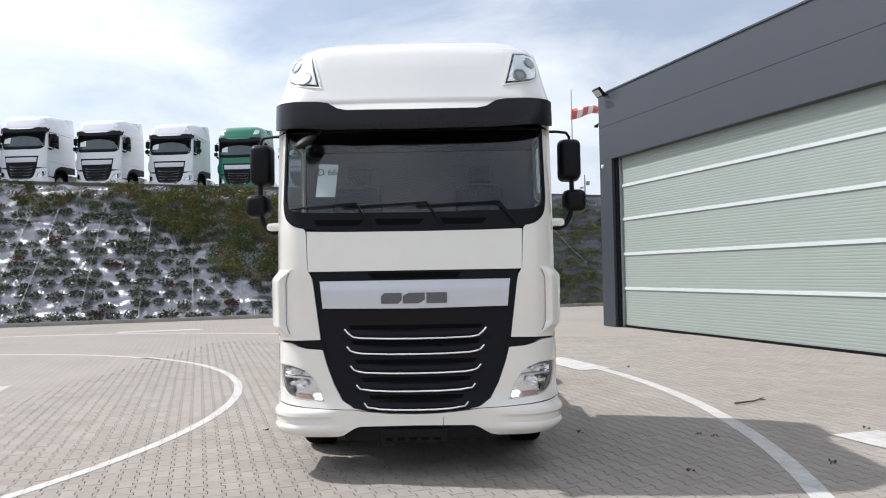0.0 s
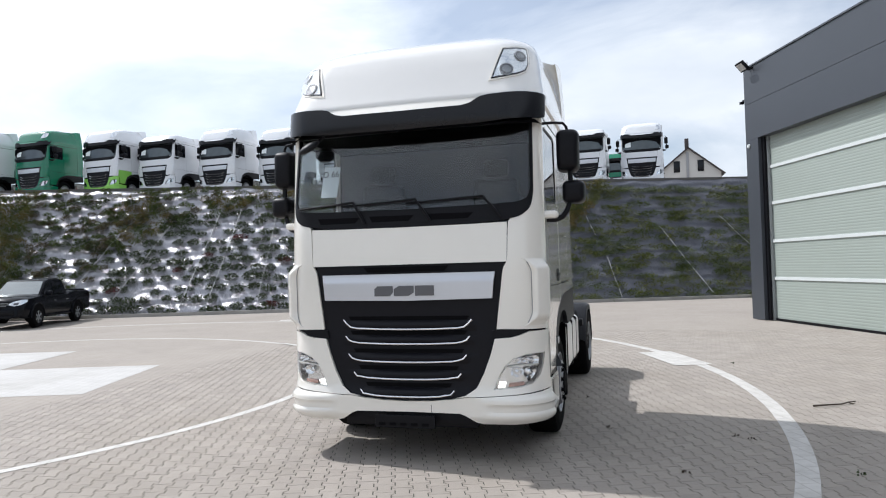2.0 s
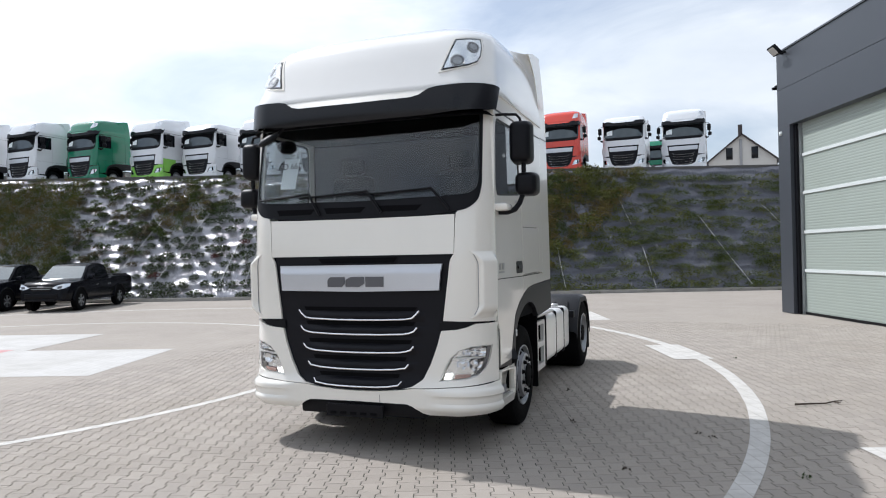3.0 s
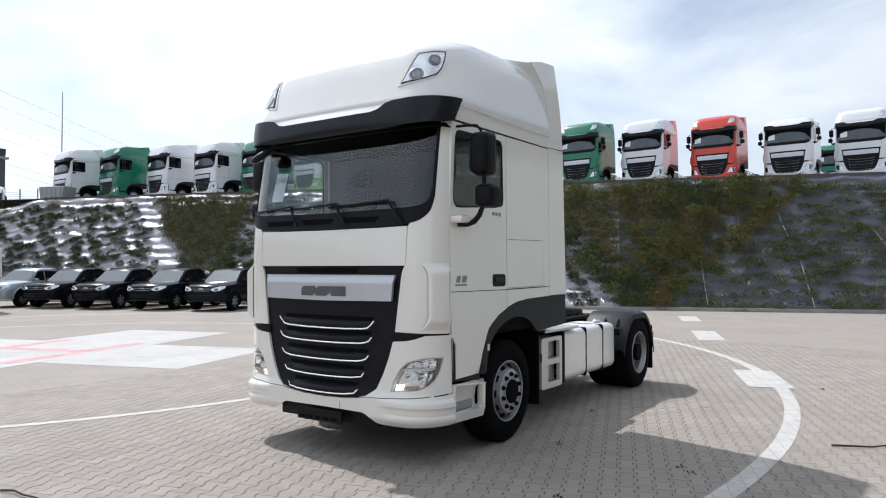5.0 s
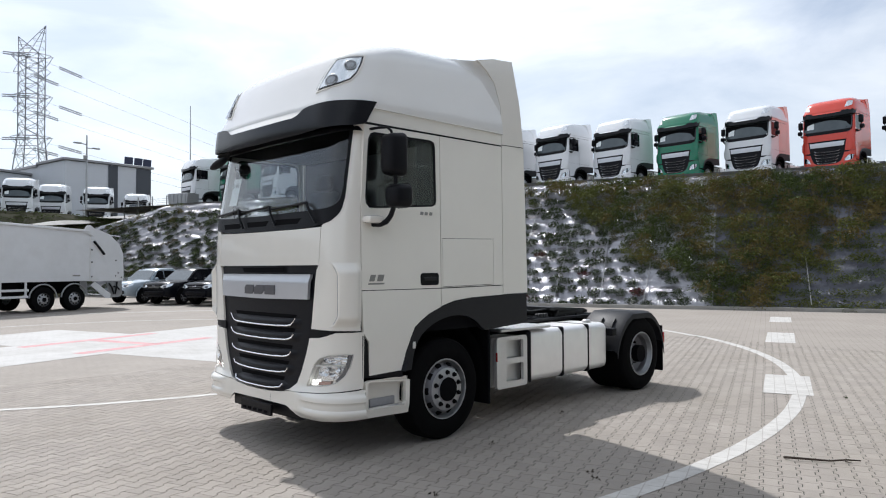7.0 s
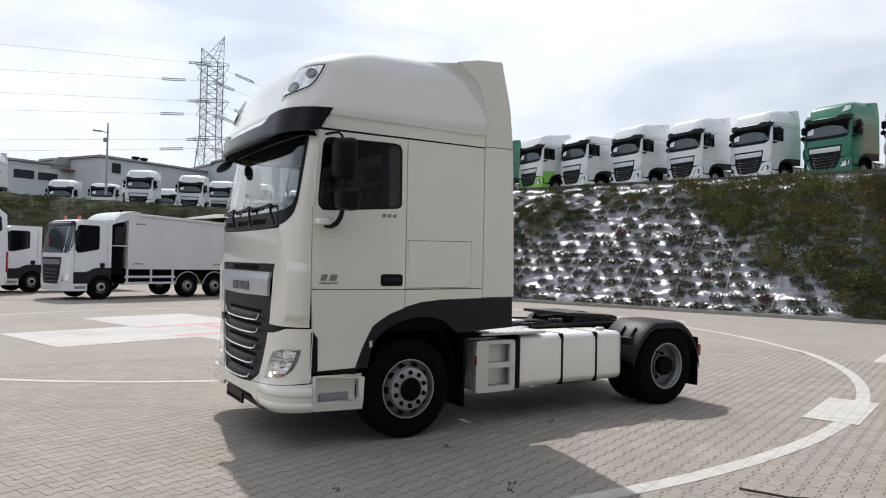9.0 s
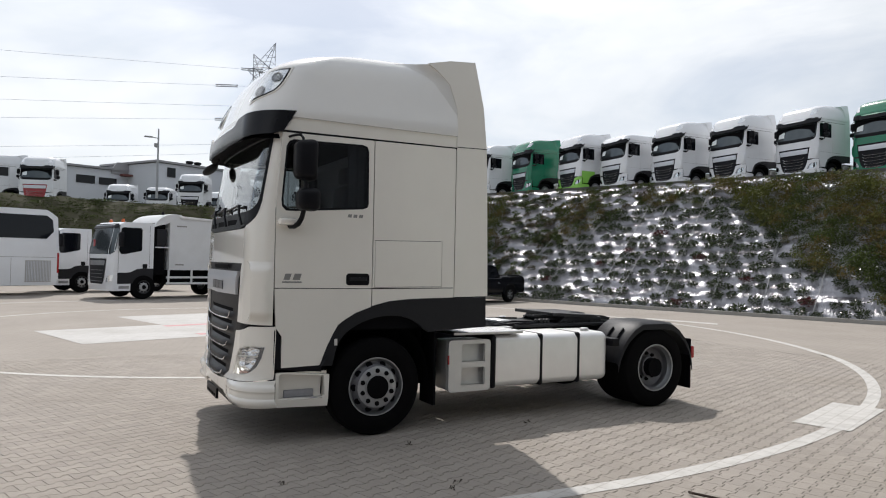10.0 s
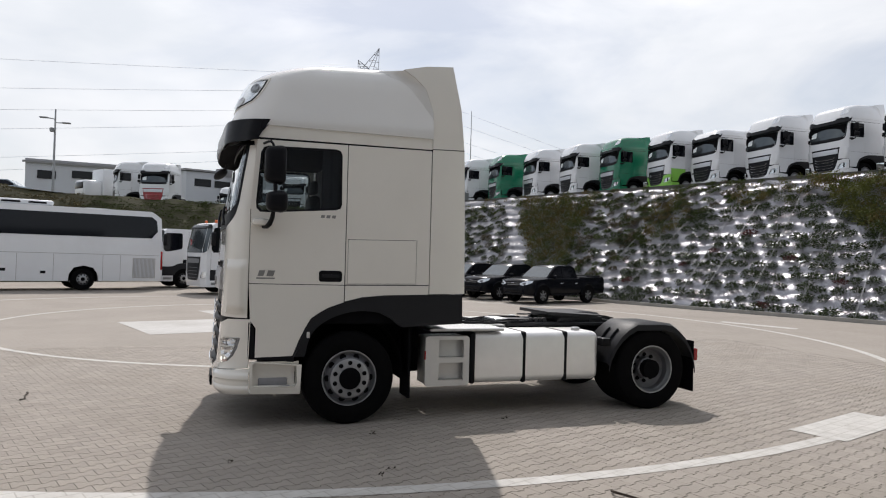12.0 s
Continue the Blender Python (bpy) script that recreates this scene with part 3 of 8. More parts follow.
    # bumper: lower lip and corners round the headlights
    def bp(s, z):
        k = min(1.0, max(0.0, (abs(s) - 0.62) / 0.16))
        o = 0.032 * k * float(np.interp(z, (0.355, 0.40, 0.44, 0.545, 0.575, 0.60), (0.0, 0.8, 0.9, 1.0, 0.85, 0.0)))
        groove = min(1.0, max(0.0, (abs(s) - 0.70 - 0.5 * abs(z - 0.492)) / 0.05)) * float(np.interp(z, (0.447, 0.462, 0.520, 0.532), (0.0, 1.0, 1.0, 0.0)))
        o -= 0.016 * groove
        return wrap(s, z, o)
    e_l = arc_at_y(0.285, 0.5)
    lip_h = [(0, 0.455), (0.48, 0.449), (0.53, 0.43), (0.62, 0.372), (0.68, 0.358), (0.95, 0.358), (e_l, 0.38), (e_l, 0.642), (0.78, 0.597), (0.62, 0.588), (0.53, 0.586), (0.42, 0.570), (0.22, 0.553), (0, 0.548)]
    lip = lip_h + [(-a, b) for a, b in lip_h[::-1] if a > 0]
    bumper = part("bumper", surf(bp, lip, 0.05 if fine else 0.3, thick=0.04, step_b=0.012 if fine else 0.3), lower, T)
    for sx in (1, -1):
        h2 = [(0.775, 0.652), (0.90, 0.664), (1.045, 0.680), (1.13, 0.708), (1.20, 0.765), (1.245, 0.85), (1.275, 0.962), (1.17, 0.964), (1.066, 0.957), (0.947, 0.922), (0.873, 0.857), (0.815, 0.757)]
        def bc(s, z, k=sx):
            return wrap(k * s, z, 0.0)
        e = arc_at_y(0.285, 0.9)
        cor = [(0.794, 1.09), (0.758, 0.96), (0.698, 0.80), (0.628, 0.667), (0.535, 0.604), (0.45, 0.583), (0.53, 0.592), (0.62, 0.594), (0.78, 0.603), (e, 0.650), (e, 1.152), (1.10, 1.148), (1.02, 1.12), (0.93, 1.10)]
        part("bumper_corner", surf(bc, cor, 0.05 if fine else 0.2, holes=[h2], thick=0.03), lower, T)
        lamp = part("headlight", surf(lambda s, z, k=sx: wrap(k * s, z, -0.055), h2, 0.06), LAMPBOWL, T, "headlight with chrome reflectors behind a clear lens")
        if fine:
            bm = bmesh.new()
            for q, p in zip(h2, h2[1:] + h2[:1]):
                a, b = Vector(wrap(sx * q[0], q[1], -0.055)), Vector(wrap(sx * p[0], p[1], -0.055))
                a2, b2 = Vector(wrap(sx * q[0], q[1], -0.004)), Vector(wrap(sx * p[0], p[1], -0.004))
                bm.faces.new([bm.verts.new(v) for v in (a, b, b2, a2)])
            part("lamp_wall", bm, LAMPGREY, lamp)
            # two chrome cells, each a stretched bowl with a bulb
            for cs, cz, cw, ch in ((1.13, 0.905, 0.095, 0.036), (1.125, 0.795, 0.080, 0.050), (0.985, 0.800, 0.058, 0.040), (1.02, 0.902, 0.040, 0.026)):
                bm = bmesh.new()
                rows_ = []
                for dep, q in ((-0.016, 1.0), (-0.022, 0.93), (-0.040, 0.72), (-0.050, 0.42), (-0.046, 0.22), (-0.030, 0.16), (-0.026, 0.0)):
                    rows_.append([bm.verts.new(wrap(sx * (cs + cw * q * math.copysign(abs(math.cos(t)) ** 0.7, math.cos(t))), cz + ch * q * math.copysign(abs(math.sin(t)) ** 0.7, math.sin(t)), dep)) for t in np.linspace(0, 2 * math.pi, 24, endpoint=False)])
                for p, q in zip(rows_, rows_[1:]):
                    for j in range(24):
                        bm.faces.new((p[j], p[(j + 1) % 24], q[(j + 1) % 24], q[j]))
                bmesh.ops.remove_doubles(bm, verts=bm.verts, dist=1e-5)
                part("reflector", bm, CHROME, lamp)
            for cs, cz in ((0.822, 0.676), (0.856, 0.679), (0.832, 0.705), (0.864, 0.706)):
                bm = surf(lambda s, z, k=sx: wrap(k * s, z, -0.03), [(cs - 0.013, cz - 0.011), (cs + 0.013, cz - 0.011), (cs + 0.013, cz + 0.011), (cs - 0.013, cz + 0.011)], 0.05, thick=0.008)
                part("running_light", bm, DRL, lamp, "small lit white running light")
            bm = surf(lambda s, z, k=sx: wrap(k * s, z, -0.032), [(0.90, 0.674), (1.05, 0.690), (1.06, 0.716), (0.91, 0.706)], 0.05, thick=0.008)
            part("indicator", bm, PALEAMBER, lamp, "pale pinkish indicator strip")
            bm = surf(lambda s, z, k=sx: wrap(k * s, z, -0.014), [(0.875, 0.838), (0.98, 0.850), (1.24, 0.858), (1.245, 0.870), (1.0, 0.866), (0.892, 0.856)], 0.06, thick=0.012)
            part("divider", bm, LAMPGREY, lamp)
            bm = surf(lambda s, z, k=sx: wrap(k * s, z, -0.012), [(1.13, 0.712), (1.195, 0.768), (1.238, 0.852), (1.265, 0.955), (1.225, 0.956), (1.20, 0.86), (1.165, 0.785), (1.105, 0.725)], 0.06, thick=0.01)
            part("lamp_edge_band", bm, BADGE, lamp, "dark outer lamp band")
            bz = [(1.05 + (a - 1.05) * 0.955, 0.80 + (b - 0.80) * 0.945) for a, b in h2]
            part("lamp_bezel", surf(lambda s, z, k=sx: wrap(k * s, z, -0.010), h2, 0.06, holes=[bz], thick=0.01), LAMPGREY, lamp, "pale bezel")
        lens = part("lens", surf(lambda s, z, k=sx: wrap(k * s, z, 0.0), h2, 0.06, thick=0.004), CLEAR, lamp, "clear lens")
        lens.visible_shadow = False
        # dark gap over the bumper corner
        def gp(s, z, k=sx):
            return wrap(k * s, z, -0.03)
        part("joint_strip", surf(gp, [(0.76, 1.08), (1.2, 1.10), (arc_at_y(0.285, 1.15), 1.13), (arc_at_y(0.285, 1.15), 1.18), (0.80, 1.19)], 0.1), BLACK, T)
        part("gap_cover", surf(lambda s, z, k=sx: wrap(k * s, z, -0.006), [(0.765, 1.085), (1.00, 1.118), (1.08, 1.168), (0.78, 1.165)], 0.1, thick=0.01), BLACK, T)
    # lower front behind the bumper, plate bracket
    part("lower_valance", B(-0.62, 0.62, 0.02, 0.22, 0.31, 0.45, 0.02), BLACK, T)
    if fine:
        bm = B(-0.30, 0.26, -0.075, -0.05, 0.315, 0.425, 0.004, 1)
        bracket = part("plate_bracket", bm, BLACK, T)
        for k in range(5):
            bm = B(-0.26 + k * 0.1, -0.20 + k * 0.1, -0.08, -0.0755, 0.335, 0.36)
            part("bracket_slot", bm, DARK, bracket)
        part("tow_cover_seam", surf(lambda s, z: wrap(s, z, 0.002), [(0.222, 0.44), (0.226, 0.44), (0.226, 0.522), (0.222, 0.522)], 0.2), CHAR, bumper)
    # windscreen and its black surround
    def ws(s, z):
        return wrap(s, z, 0.005)
    s_e = 1.165
    sr = [(0, 2.092)] + eased([(0.7, 2.102), (0.98, 2.132), (1.08, 2.175), (1.14, 2.245), (s_e, 2.36)], 3) + [(s_e - 0.012, 3.03)]
    sur = sr + [(-a, b) for a, b in sr[::-1] if a > 0]
    pc = eased([(0.8, 2.262), (1.0, 2.273), (1.085, 2.302), (1.122, 2.352), (s_e - 0.030, 2.43)], 3)
    pane = [(-a, b) for a, b in pc[::-1]] + [(0, 2.25)] + pc + [(s_e - 0.04, 2.985), (-s_e + 0.04, 2.985)]
    surround = part("windscreen_surround", surf(ws, sur, 0.10 if fine else 0.3, holes=[pane] if fine else (), thick=0.03), BLACK, T)
    screen = part("windscreen", surf(lambda s, z: wrap(s, z, -0.004 if fine else 0.010), pane, 0.10 if fine else 0.3, thick=0.006 if fine else 0.0), GLASS if fine else SHEENGLASS, T, "large curved windscreen")
    screen.visible_shadow = not fine
    if not fine:
        # Patch laid on the glass for a white sheet and the reflection beside it.
        part("windscreen_pale_patch", surf(lambda s, z: wrap(s, z, 0.014), [(-0.95, 2.42), (-0.62, 2.42), (-0.62, 2.72), (-0.95, 2.72)], 0.2), PAPER, T, "pale patch for the sheet and reflection in the windscreen")
    for sx in (1, -1):
        # pillar between windscreen and door
        def pil(q, z, k=sx):
            w, f, r, b = prof(z)
            a = max(arc_at_y(0.255, z), w - r + r * 1.5)
            return wrap(k * (s_e - 0.012 + (a - s_e + 0.012) * q), z, 0.0)
        part("pillar", surf(pil, [(0, 2.30), (1, 2.30), (1, 3.05), (0, 3.05)], 0.25, thick=0.02, step_b=0.12), paint, T)
        # door
        def sd(y, z, k=sx):
            x, yy, zz = side(y, z)
            return k * x, yy, zz
        win = rounded(0.325, 1.21, 2.27, 2.965, 0.05) if not fine else [(0.355, 2.275), (0.315, 2.315), (0.308, 2.38), (0.345, 2.90), (0.372, 2.955), (0.42, 2.975), (1.13, 2.990), (1.185, 2.975), (1.205, 2.93), (1.213, 2.39), (1.20, 2.35), (1.15, 2.33), (0.45, 2.275)]
        arch_f = [(0.73, 0.765), (0.80, 0.95), (0.91, 1.16), (1.09, 1.275), (1.262, 1.335)]
        door_low = [(0.262, 1.520), (0.285, 1.14), (0.345, 1.06), (0.345, 0.755)] + arch_f + [(1.262, 1.517)]
        door_up = [(0.262, 1.527), (1.262, 1.524), (1.262, 3.045), (0.305, 3.035), (0.262, 2.35)]
        ds = 0.12 if fine else 0.5
        door = part("door", surf(sd, door_up, ds, holes=[win], thick=0.03), paint, T)
        part("door_lower_panel", surf(sd, door_low, ds, thick=0.03), lower if lower is not WHITE else side_paint, door)
        pn = part("door_window", surf(lambda y, z, k=sx: (k * (side(y, z)[0] - 0.010), y, z), win, 0.3, thick=0.005 if fine else 0.0), DGLASS if fine else BLACKGLASS, door, "dark side window")
        pn.visible_shadow = not fine
        if fine:
            ring = surf(lambda y, z, k=sx: (k * (side(y, z)[0] - 0.004), y, z), win, 0.3, holes=[[(0.77 + (y - 0.77) * 0.955, 2.62 + (z - 2.62) * 0.94) for y, z in win]], thick=0.008)
            part("window_seal", ring, BLACK, door)
            part("door_handle_recess", surf(lambda y, z, k=sx: (k * (side(y, z)[0] + 0.002), y, z), rounded(0.985, 1.235, 1.555, 1.675, 0.03), 0.1, thick=0.004), BLACK, door, "black recessed door handle")
            bm = box(bmesh.new(), 1.232, 1.243, 1.02, 1.20, 1.60, 1.635, 0.004, 1)
            part("handle_bar", flip(bm) if sx < 0 else bm, CHAR, door)
            # model marks as plain shapes
            for y0, y1, z0, z1, sh in ((0.345, 0.425, 1.605, 1.665, 0.02), (0.435, 0.525, 1.605, 1.665, 0.02), (0.335, 0.525, 1.575, 1.59, 0.0)):
                part("model_mark", surf(lambda y, z, k=sx: (k * (side(y, z)[0] + 0.003), y, z), [(y0, z0), (y1 - sh, z0), (y1, z1), (y0 + sh, z1)], 0.1, thick=0.002), GREYBADGE, door, "plain grey model badge")
            for y0 in (0.985, 1.045, 1.105):
                part("power_mark", surf(lambda y, z, k=sx: (k * (side(y, z)[0] + 0.003), y, z), [(y0, 2.24), (y0 + 0.04, 2.24), (y0 + 0.047, 2.272), (y0 + 0.007, 2.272)], 0.1, thick=0.002), GREYBADGE, door, "plain grey badge stroke")
        # rear side panels of the cab
        hatch = [(1.292, 1.532), (2.075, 1.542), (2.075, 2.035), (1.292, 2.02)]
        rear_low = [(1.272, 1.345), (1.46, 1.392), (1.71, 1.415), (2.225, 1.428), (2.225, 1.527), (1.272, 1.517)]
        rear_up = [(1.272, 1.527), (2.225, 1.536), (2.225, 3.055), (1.272, 3.045)]
        if fine:
            part("side_panel", surf(sd, rear_up, 0.25, holes=[hatch], thick=0.03), side_paint, T)
            part("locker_hatch", surf(sd, [(y + (0.005 if y < 1.5 else -0.005), z + (0.005 if z < 1.8 else -0.005)) for y, z in hatch], 0.2, thick=0.03), side_paint, T)
        else:
            part("side_panel", surf(sd, rear_up, 1.0, thick=0.03), side_paint, T)
        part("lower_side_panel", surf(sd, rear_low, 0.5, thick=0.03), side_paint, T)
        # fairing at the back edge of the cab
        top = 4.03 if not low_roof else 3.55
        ext = [(2.235, 1.432), (2.66, 1.44), (2.64, 2.4), (2.62, 3.08), (2.575, 3.55), (2.465, top + 0.02), (2.15, top - 0.01), (1.88, top - 0.075), (2.02, top - 0.16), (2.14, top - 0.27), (2.235, top - 0.53), (2.238, 3.07)]
        part("side_extender", surf(lambda y, z, k=sx: (k * (side(y, z)[0] - 0.002 - 0.03 * max(0, z - 3.2) ** 1.5), y, z), ext, 0.25, thick=0.035), side_paint, T)
        if fine:
            part("extender_joint", surf(lambda y, z, k=sx: (k * (side(y, z)[0] + 0.0005), y, z), [(2.24, 3.072), (2.618, 3.082), (2.618, 3.090), (2.24, 3.080)], 0.3), CHAR, T)
        # the roof flares outwards into the fairing
        if not low_roof:
            edge_ = eased([(1.90, top - 0.078), (2.03, top - 0.16), (2.145, top - 0.27), (2.225, top - 0.53), (2.24, 3.26)], 5 if fine else 2)
            bm = bmesh.new()
            rows_ = []
            for y, z in edge_:
                xf = side(y, z)[0] - 0.004 - 0.03 * max(0, z - 3.2) ** 1.5
                zr = min(3.975, z - 0.055 * min(1, max(0, (z - 3.5) / 0.4)))
                xr, yb = roof_prof(zr)[0] - 0.02, y - 0.10 - 0.25 * min(1.0, max(0.0, (z - 3.25) / 0.4))
                rows_.append([bm.verts.new((sx * (xr + (xf - xr) * q ** 1.6), yb + (y + 0.02 - yb) * q, z)) for q in np.linspace(0, 1, 9 if fine else 4)])
            for p, q in zip(rows_, rows_[1:]):
                for j in range(len(p) - 1):
                    bm.faces.new((p[j], p[j + 1], q[j + 1], q[j]))
            part("roof_flare", bm, SKYROOFWHITE if fine else side_paint, T)
        # charcoal wheel arch and skirt
        up = eased([(0.735, 0.755), (0.805, 0.95), (0.915, 1.155), (1.09, 1.268), (1.27, 1.336), (1.46, 1.384), (1.71, 1.407), (2.225, 1.42)])
        low = eased([(1.93, 1.06), (1.86, 1.10), (1.78, 1.165), (1.65, 1.222), (1.50, 1.240), (1.36, 1.232), (1.21, 1.195), (1.08, 1.135), (0.97, 1.05), (0.90, 0.93), (0.86, 0.755)])
        sk = up + [(2.635, 1.432), (2.64, 1.10), (2.24, 1.08)] + low
        part("wheel_arch", surf(lambda y, z, k=sx: (k * (1.232), y, z), sk, 0.3, thick=0.06), CHAR, T, "charcoal plastic wheel arch")
        # step panel under the door
        stp = [(0.295, 0.375), (0.82, 0.36), (0.83, 0.672), (0.36, 0.712), (0.295, 0.70)]
        rec = [(0.325, 0.452), (0.76, 0.440), (0.785, 0.47), (0.775, 0.664), (0.345, 0.699), (0.325, 0.68)]
        step = part("step_panel", surf(lambda y, z, k=sx: (k * (1.240 - 0.02 * (z < 0.4)), y, z), stp, 0.15, holes=[rec] if fine else (), thick=0.04), lower, T)
        if fine:
            bm = box(bmesh.new(), 1.08, 1.222, 0.36, 0.72, 0.425, 0.452, 0.006, 1)
            tread = part("step_tread", flip(bm) if sx < 0 else bm, TREADGREY, step, "grey non-slip step tread")
            for k in range(4):
                bm = box(bmesh.new(), 1.10 + k * 0.03, 1.11 + k * 0.03, 0.38, 0.70, 0.451, 0.458)
                part("tread_rib", flip(bm) if sx < 0 else bm, ALU, tread)
            bm = box(bmesh.new(), 1.155, 1.185, 0.39, 0.69, 0.452, 0.532, 0.012, 2)
            part("step_riser", flip(bm) if sx < 0 else bm, TREADGREY, step, "grey step riser")
            # white niche sloping outwards to the door
            prof_n = [(1.235, 0.447), (1.165, 0.450), (1.158, 0.54), (1.172, 0.62), (1.205, 0.685), (1.225, 0.71)]
            bm = bmesh.new()
            ra = [bm.verts.new((sx * x, 0.30, z)) for x, z in prof_n]
            rb_ = [bm.verts.new((sx * x, 0.80, z)) for x, z in prof_n]
            for i in range(len(prof_n) - 1):
                bm.faces.new((ra[i], rb_[i], rb_[i + 1], ra[i + 1]))
            for yy in (0.30, 0.80):
                bm.faces.new([bm.verts.new((sx * x, yy, z)) for x, z in prof_n[1:-1] + [(1.236, 0.71), (1.236, 0.45)]])
            part("step_niche", bm, lower, step)
            bm = surf(lambda y, z, k=sx: (k * 1.225, y, z), [(0.27, 0.74), (0.30, 0.74), (0.75, 0.70), (0.75, 0.78), (0.345, 0.80), (0.33, 1.06), (0.285, 1.12), (0.27, 1.12)], 0.2)
            part("door_gap", bm, BLACK, T)
        if fine:
            bm = box(bmesh.new(), 1.232, 1.246, 0.872, 0.905, 0.955, 1.02, 0.008, 2)
            part("arch_clip", flip(bm) if sx < 0 else bm, PALEALU, T, "small pale clip on the wheel arch")
        mirror_arm(T, sx, fine)
    # roof
    rp = roof_prof if not low_roof else low_roof_prof
    zs = [3.19, 3.20, 3.22, 3.25, 3.30, 3.38, 3.45, 3.52, 3.60, 3.66, 3.72, 3.76, 3.80, 3.84, 3.88, 3.91, 3.94, 3.96, 3.98]
    if low_roof:
        zs = [3.18 + (z - 3.18) / 1.9 for z in zs]
    if not fine:
        zs = zs[::2]
    bm = bmesh.new()
    rings = []
    na = 12 if fine else 5
    for z in zs:
        w, f, r, b = rp(z)
        L0, L1 = w - r, w - r + r * math.pi / 2
        y_end = 2.42 - 0.10 * max(0, z - 3.3) if z > 3.5 or not fine else 2.235
        L2 = L1 + max(0.05, y_end - wrap(L1, z, 0, rp)[1])
        ss = [L0 * k / na for k in range(na)] + [L0 + (L1 - L0) * k / na for k in range(na)] + [L1 + (L2 - L1) * k / 4 for k in range(5)]
        rise = 0.07 if z > 3.5 and not low_roof else 0.0
        full = [-s for s in ss[::-1][:-1]] + ss
        ring = []
        for s in full:
            x, y, zz = wrap(s, z, 0, rp)
            ring.append(bm.verts.new((x, y, zz + rise * min(1, max(0, (z - 3.5) / 0.4)) * max(0, y - 0.7) / 1.6)))
        rings.append(ring)
    for p, q in zip(rings, rings[1:]):
        for j in range(len(p) - 1):
            bm.faces.new((p[j], p[j + 1], q[j + 1], q[j]))
    bm.faces.new(rings[-1])
    bm.faces.new([r[0] for r in rings] + [r[-1] for r in rings[::-1]])
    bm.faces.new(rings[0][::-1])
    part("roof", bm, SKYROOFWHITE if fine else paint, T, "rounded high roof" if not low_roof else "low roof", sharp=40)
    # lower band of the roof above doors
    for sx in (1, -1):
        part("roof_band", surf(lambda y, z, k=sx: (k * (1.216 - 0.01 * (3.2 - z)), y, z), [(0.30, 3.058), (2.23, 3.07), (2.23, 3.24), (0.44, 3.225)], 0.5, thick=0.03), side_paint, T)
        if fine:
            part("roof_joint", surf(lambda y, z, k=sx: (k * 1.2105, y, z), [(0.27, 3.03), (2.24, 3.04), (2.24, 3.08), (0.27, 3.07)], 0.5), BLACK, T)
    # roof lamps
    if not low_roof:
        for sx in (1, -1):
            lo = [(0.812, 3.37), (0.93, 3.385), (1.04, 3.41), (1.125, 3.452), (1.155, 3.52), (1.158, 3.61), (1.136, 3.70), (1.02, 3.695), (0.896, 3.677)]
            lp = part("roof_lamp", surf(lambda s, z, k=sx: wrap(k * s, z, 0.010, roof_prof), lo, 0.05 if fine else 0.2, thick=0.014), BLACK if fine else LAMPBOWL, T, "auxiliary roof lamp behind a clear cover")
            if fine:
                c0 = (1.02, 3.545)
                inn = [(c0[0] + (a - c0[0]) * 0.90, c0[1] + (b - c0[1]) * 0.90) for a, b in lo]
                part("lamp_reflector", surf(lambda s, z, k=sx: wrap(k * s, z, 0.0135, roof_prof), inn, 0.05), LAMPBOWL, lp)
                for cs, cz, cr in ((0.945, 3.455, 0.066), (1.065, 3.60, 0.058)):
                    p0 = Vector(wrap(sx * cs, cz, 0.0145, roof_prof))
                    da = Vector(wrap(sx * (cs + 0.03), cz, 0.0, roof_prof)) - Vector(wrap(sx * (cs - 0.03), cz, 0.0, roof_prof))
                    db = Vector(wrap(sx * cs, cz + 0.03, 0.0, roof_prof)) - Vector(wrap(sx * cs, cz - 0.03, 0.0, roof_prof))
                    dd = da.cross(db).normalized() * sx
                    if dd.y > 0:
                        dd = -dd
                    rot = dd.to_track_quat("X", "Z").to_matrix()
                    bm = lathe(bmesh.new(), [(0.0, cr), (0.006, cr), (0.008, cr * 0.93), (0.004, cr * 0.86), (0.003, cr * 0.5), (0.006, cr * 0.3), (0.0065, 0.0)], 24)
                    for v in bm.verts:
                        v.co = p0 + rot @ v.co
                    part("lamp_unit", bm, STEEL, lp)
                    bm = lathe(bmesh.new(), [(0.0055, cr * 0.86), (0.0055, cr * 0.62)], 24, cap=False)
                    for v in bm.verts:
                        v.co = p0 + rot @ v.co
                    part("lamp_ring", bm, BADGE, lp)
                cov = part("cover", surf(lambda s, z, k=sx: wrap(k * s, z, 0.032, roof_prof), lo, 0.05, thick=0.004), CLEAR, lp, "clear cover")
                cov.visible_shadow = False
                frm = [(1.02 + (a - 1.02) * 1.12, 3.54 + (b - 3.54) * 1.11) for a, b in lo]
                part("lamp_surround", surf(lambda s, z, k=sx: wrap(k * s, z, 0.008, roof_prof), frm, 0.05, holes=[lo], thick=0.012), paint, lp)
    # sun visor
    vs = arc_at_y(0.405, 3.05, visor_prof)
    vh = [(0, 3.125), (0.56, 3.132), (0.64, 3.15), (0.72, 3.20), (0.80, 3.215), (vs, 3.25), (vs - 0.10, 3.035), (vs - 0.22, 3.01), (0.7, 2.968), (0, 2.958)]
    vo = vh + [(-a, b) for a, b in vh[::-1] if a > 0]
    visor = part("sun_visor", surf(lambda s, z: wrap(s, z, 0, visor_prof), vo, 0.06 if fine else 0.3, thick=0.015), VISOR, T, "dark tinted sun visor")
    bm = bmesh.new()
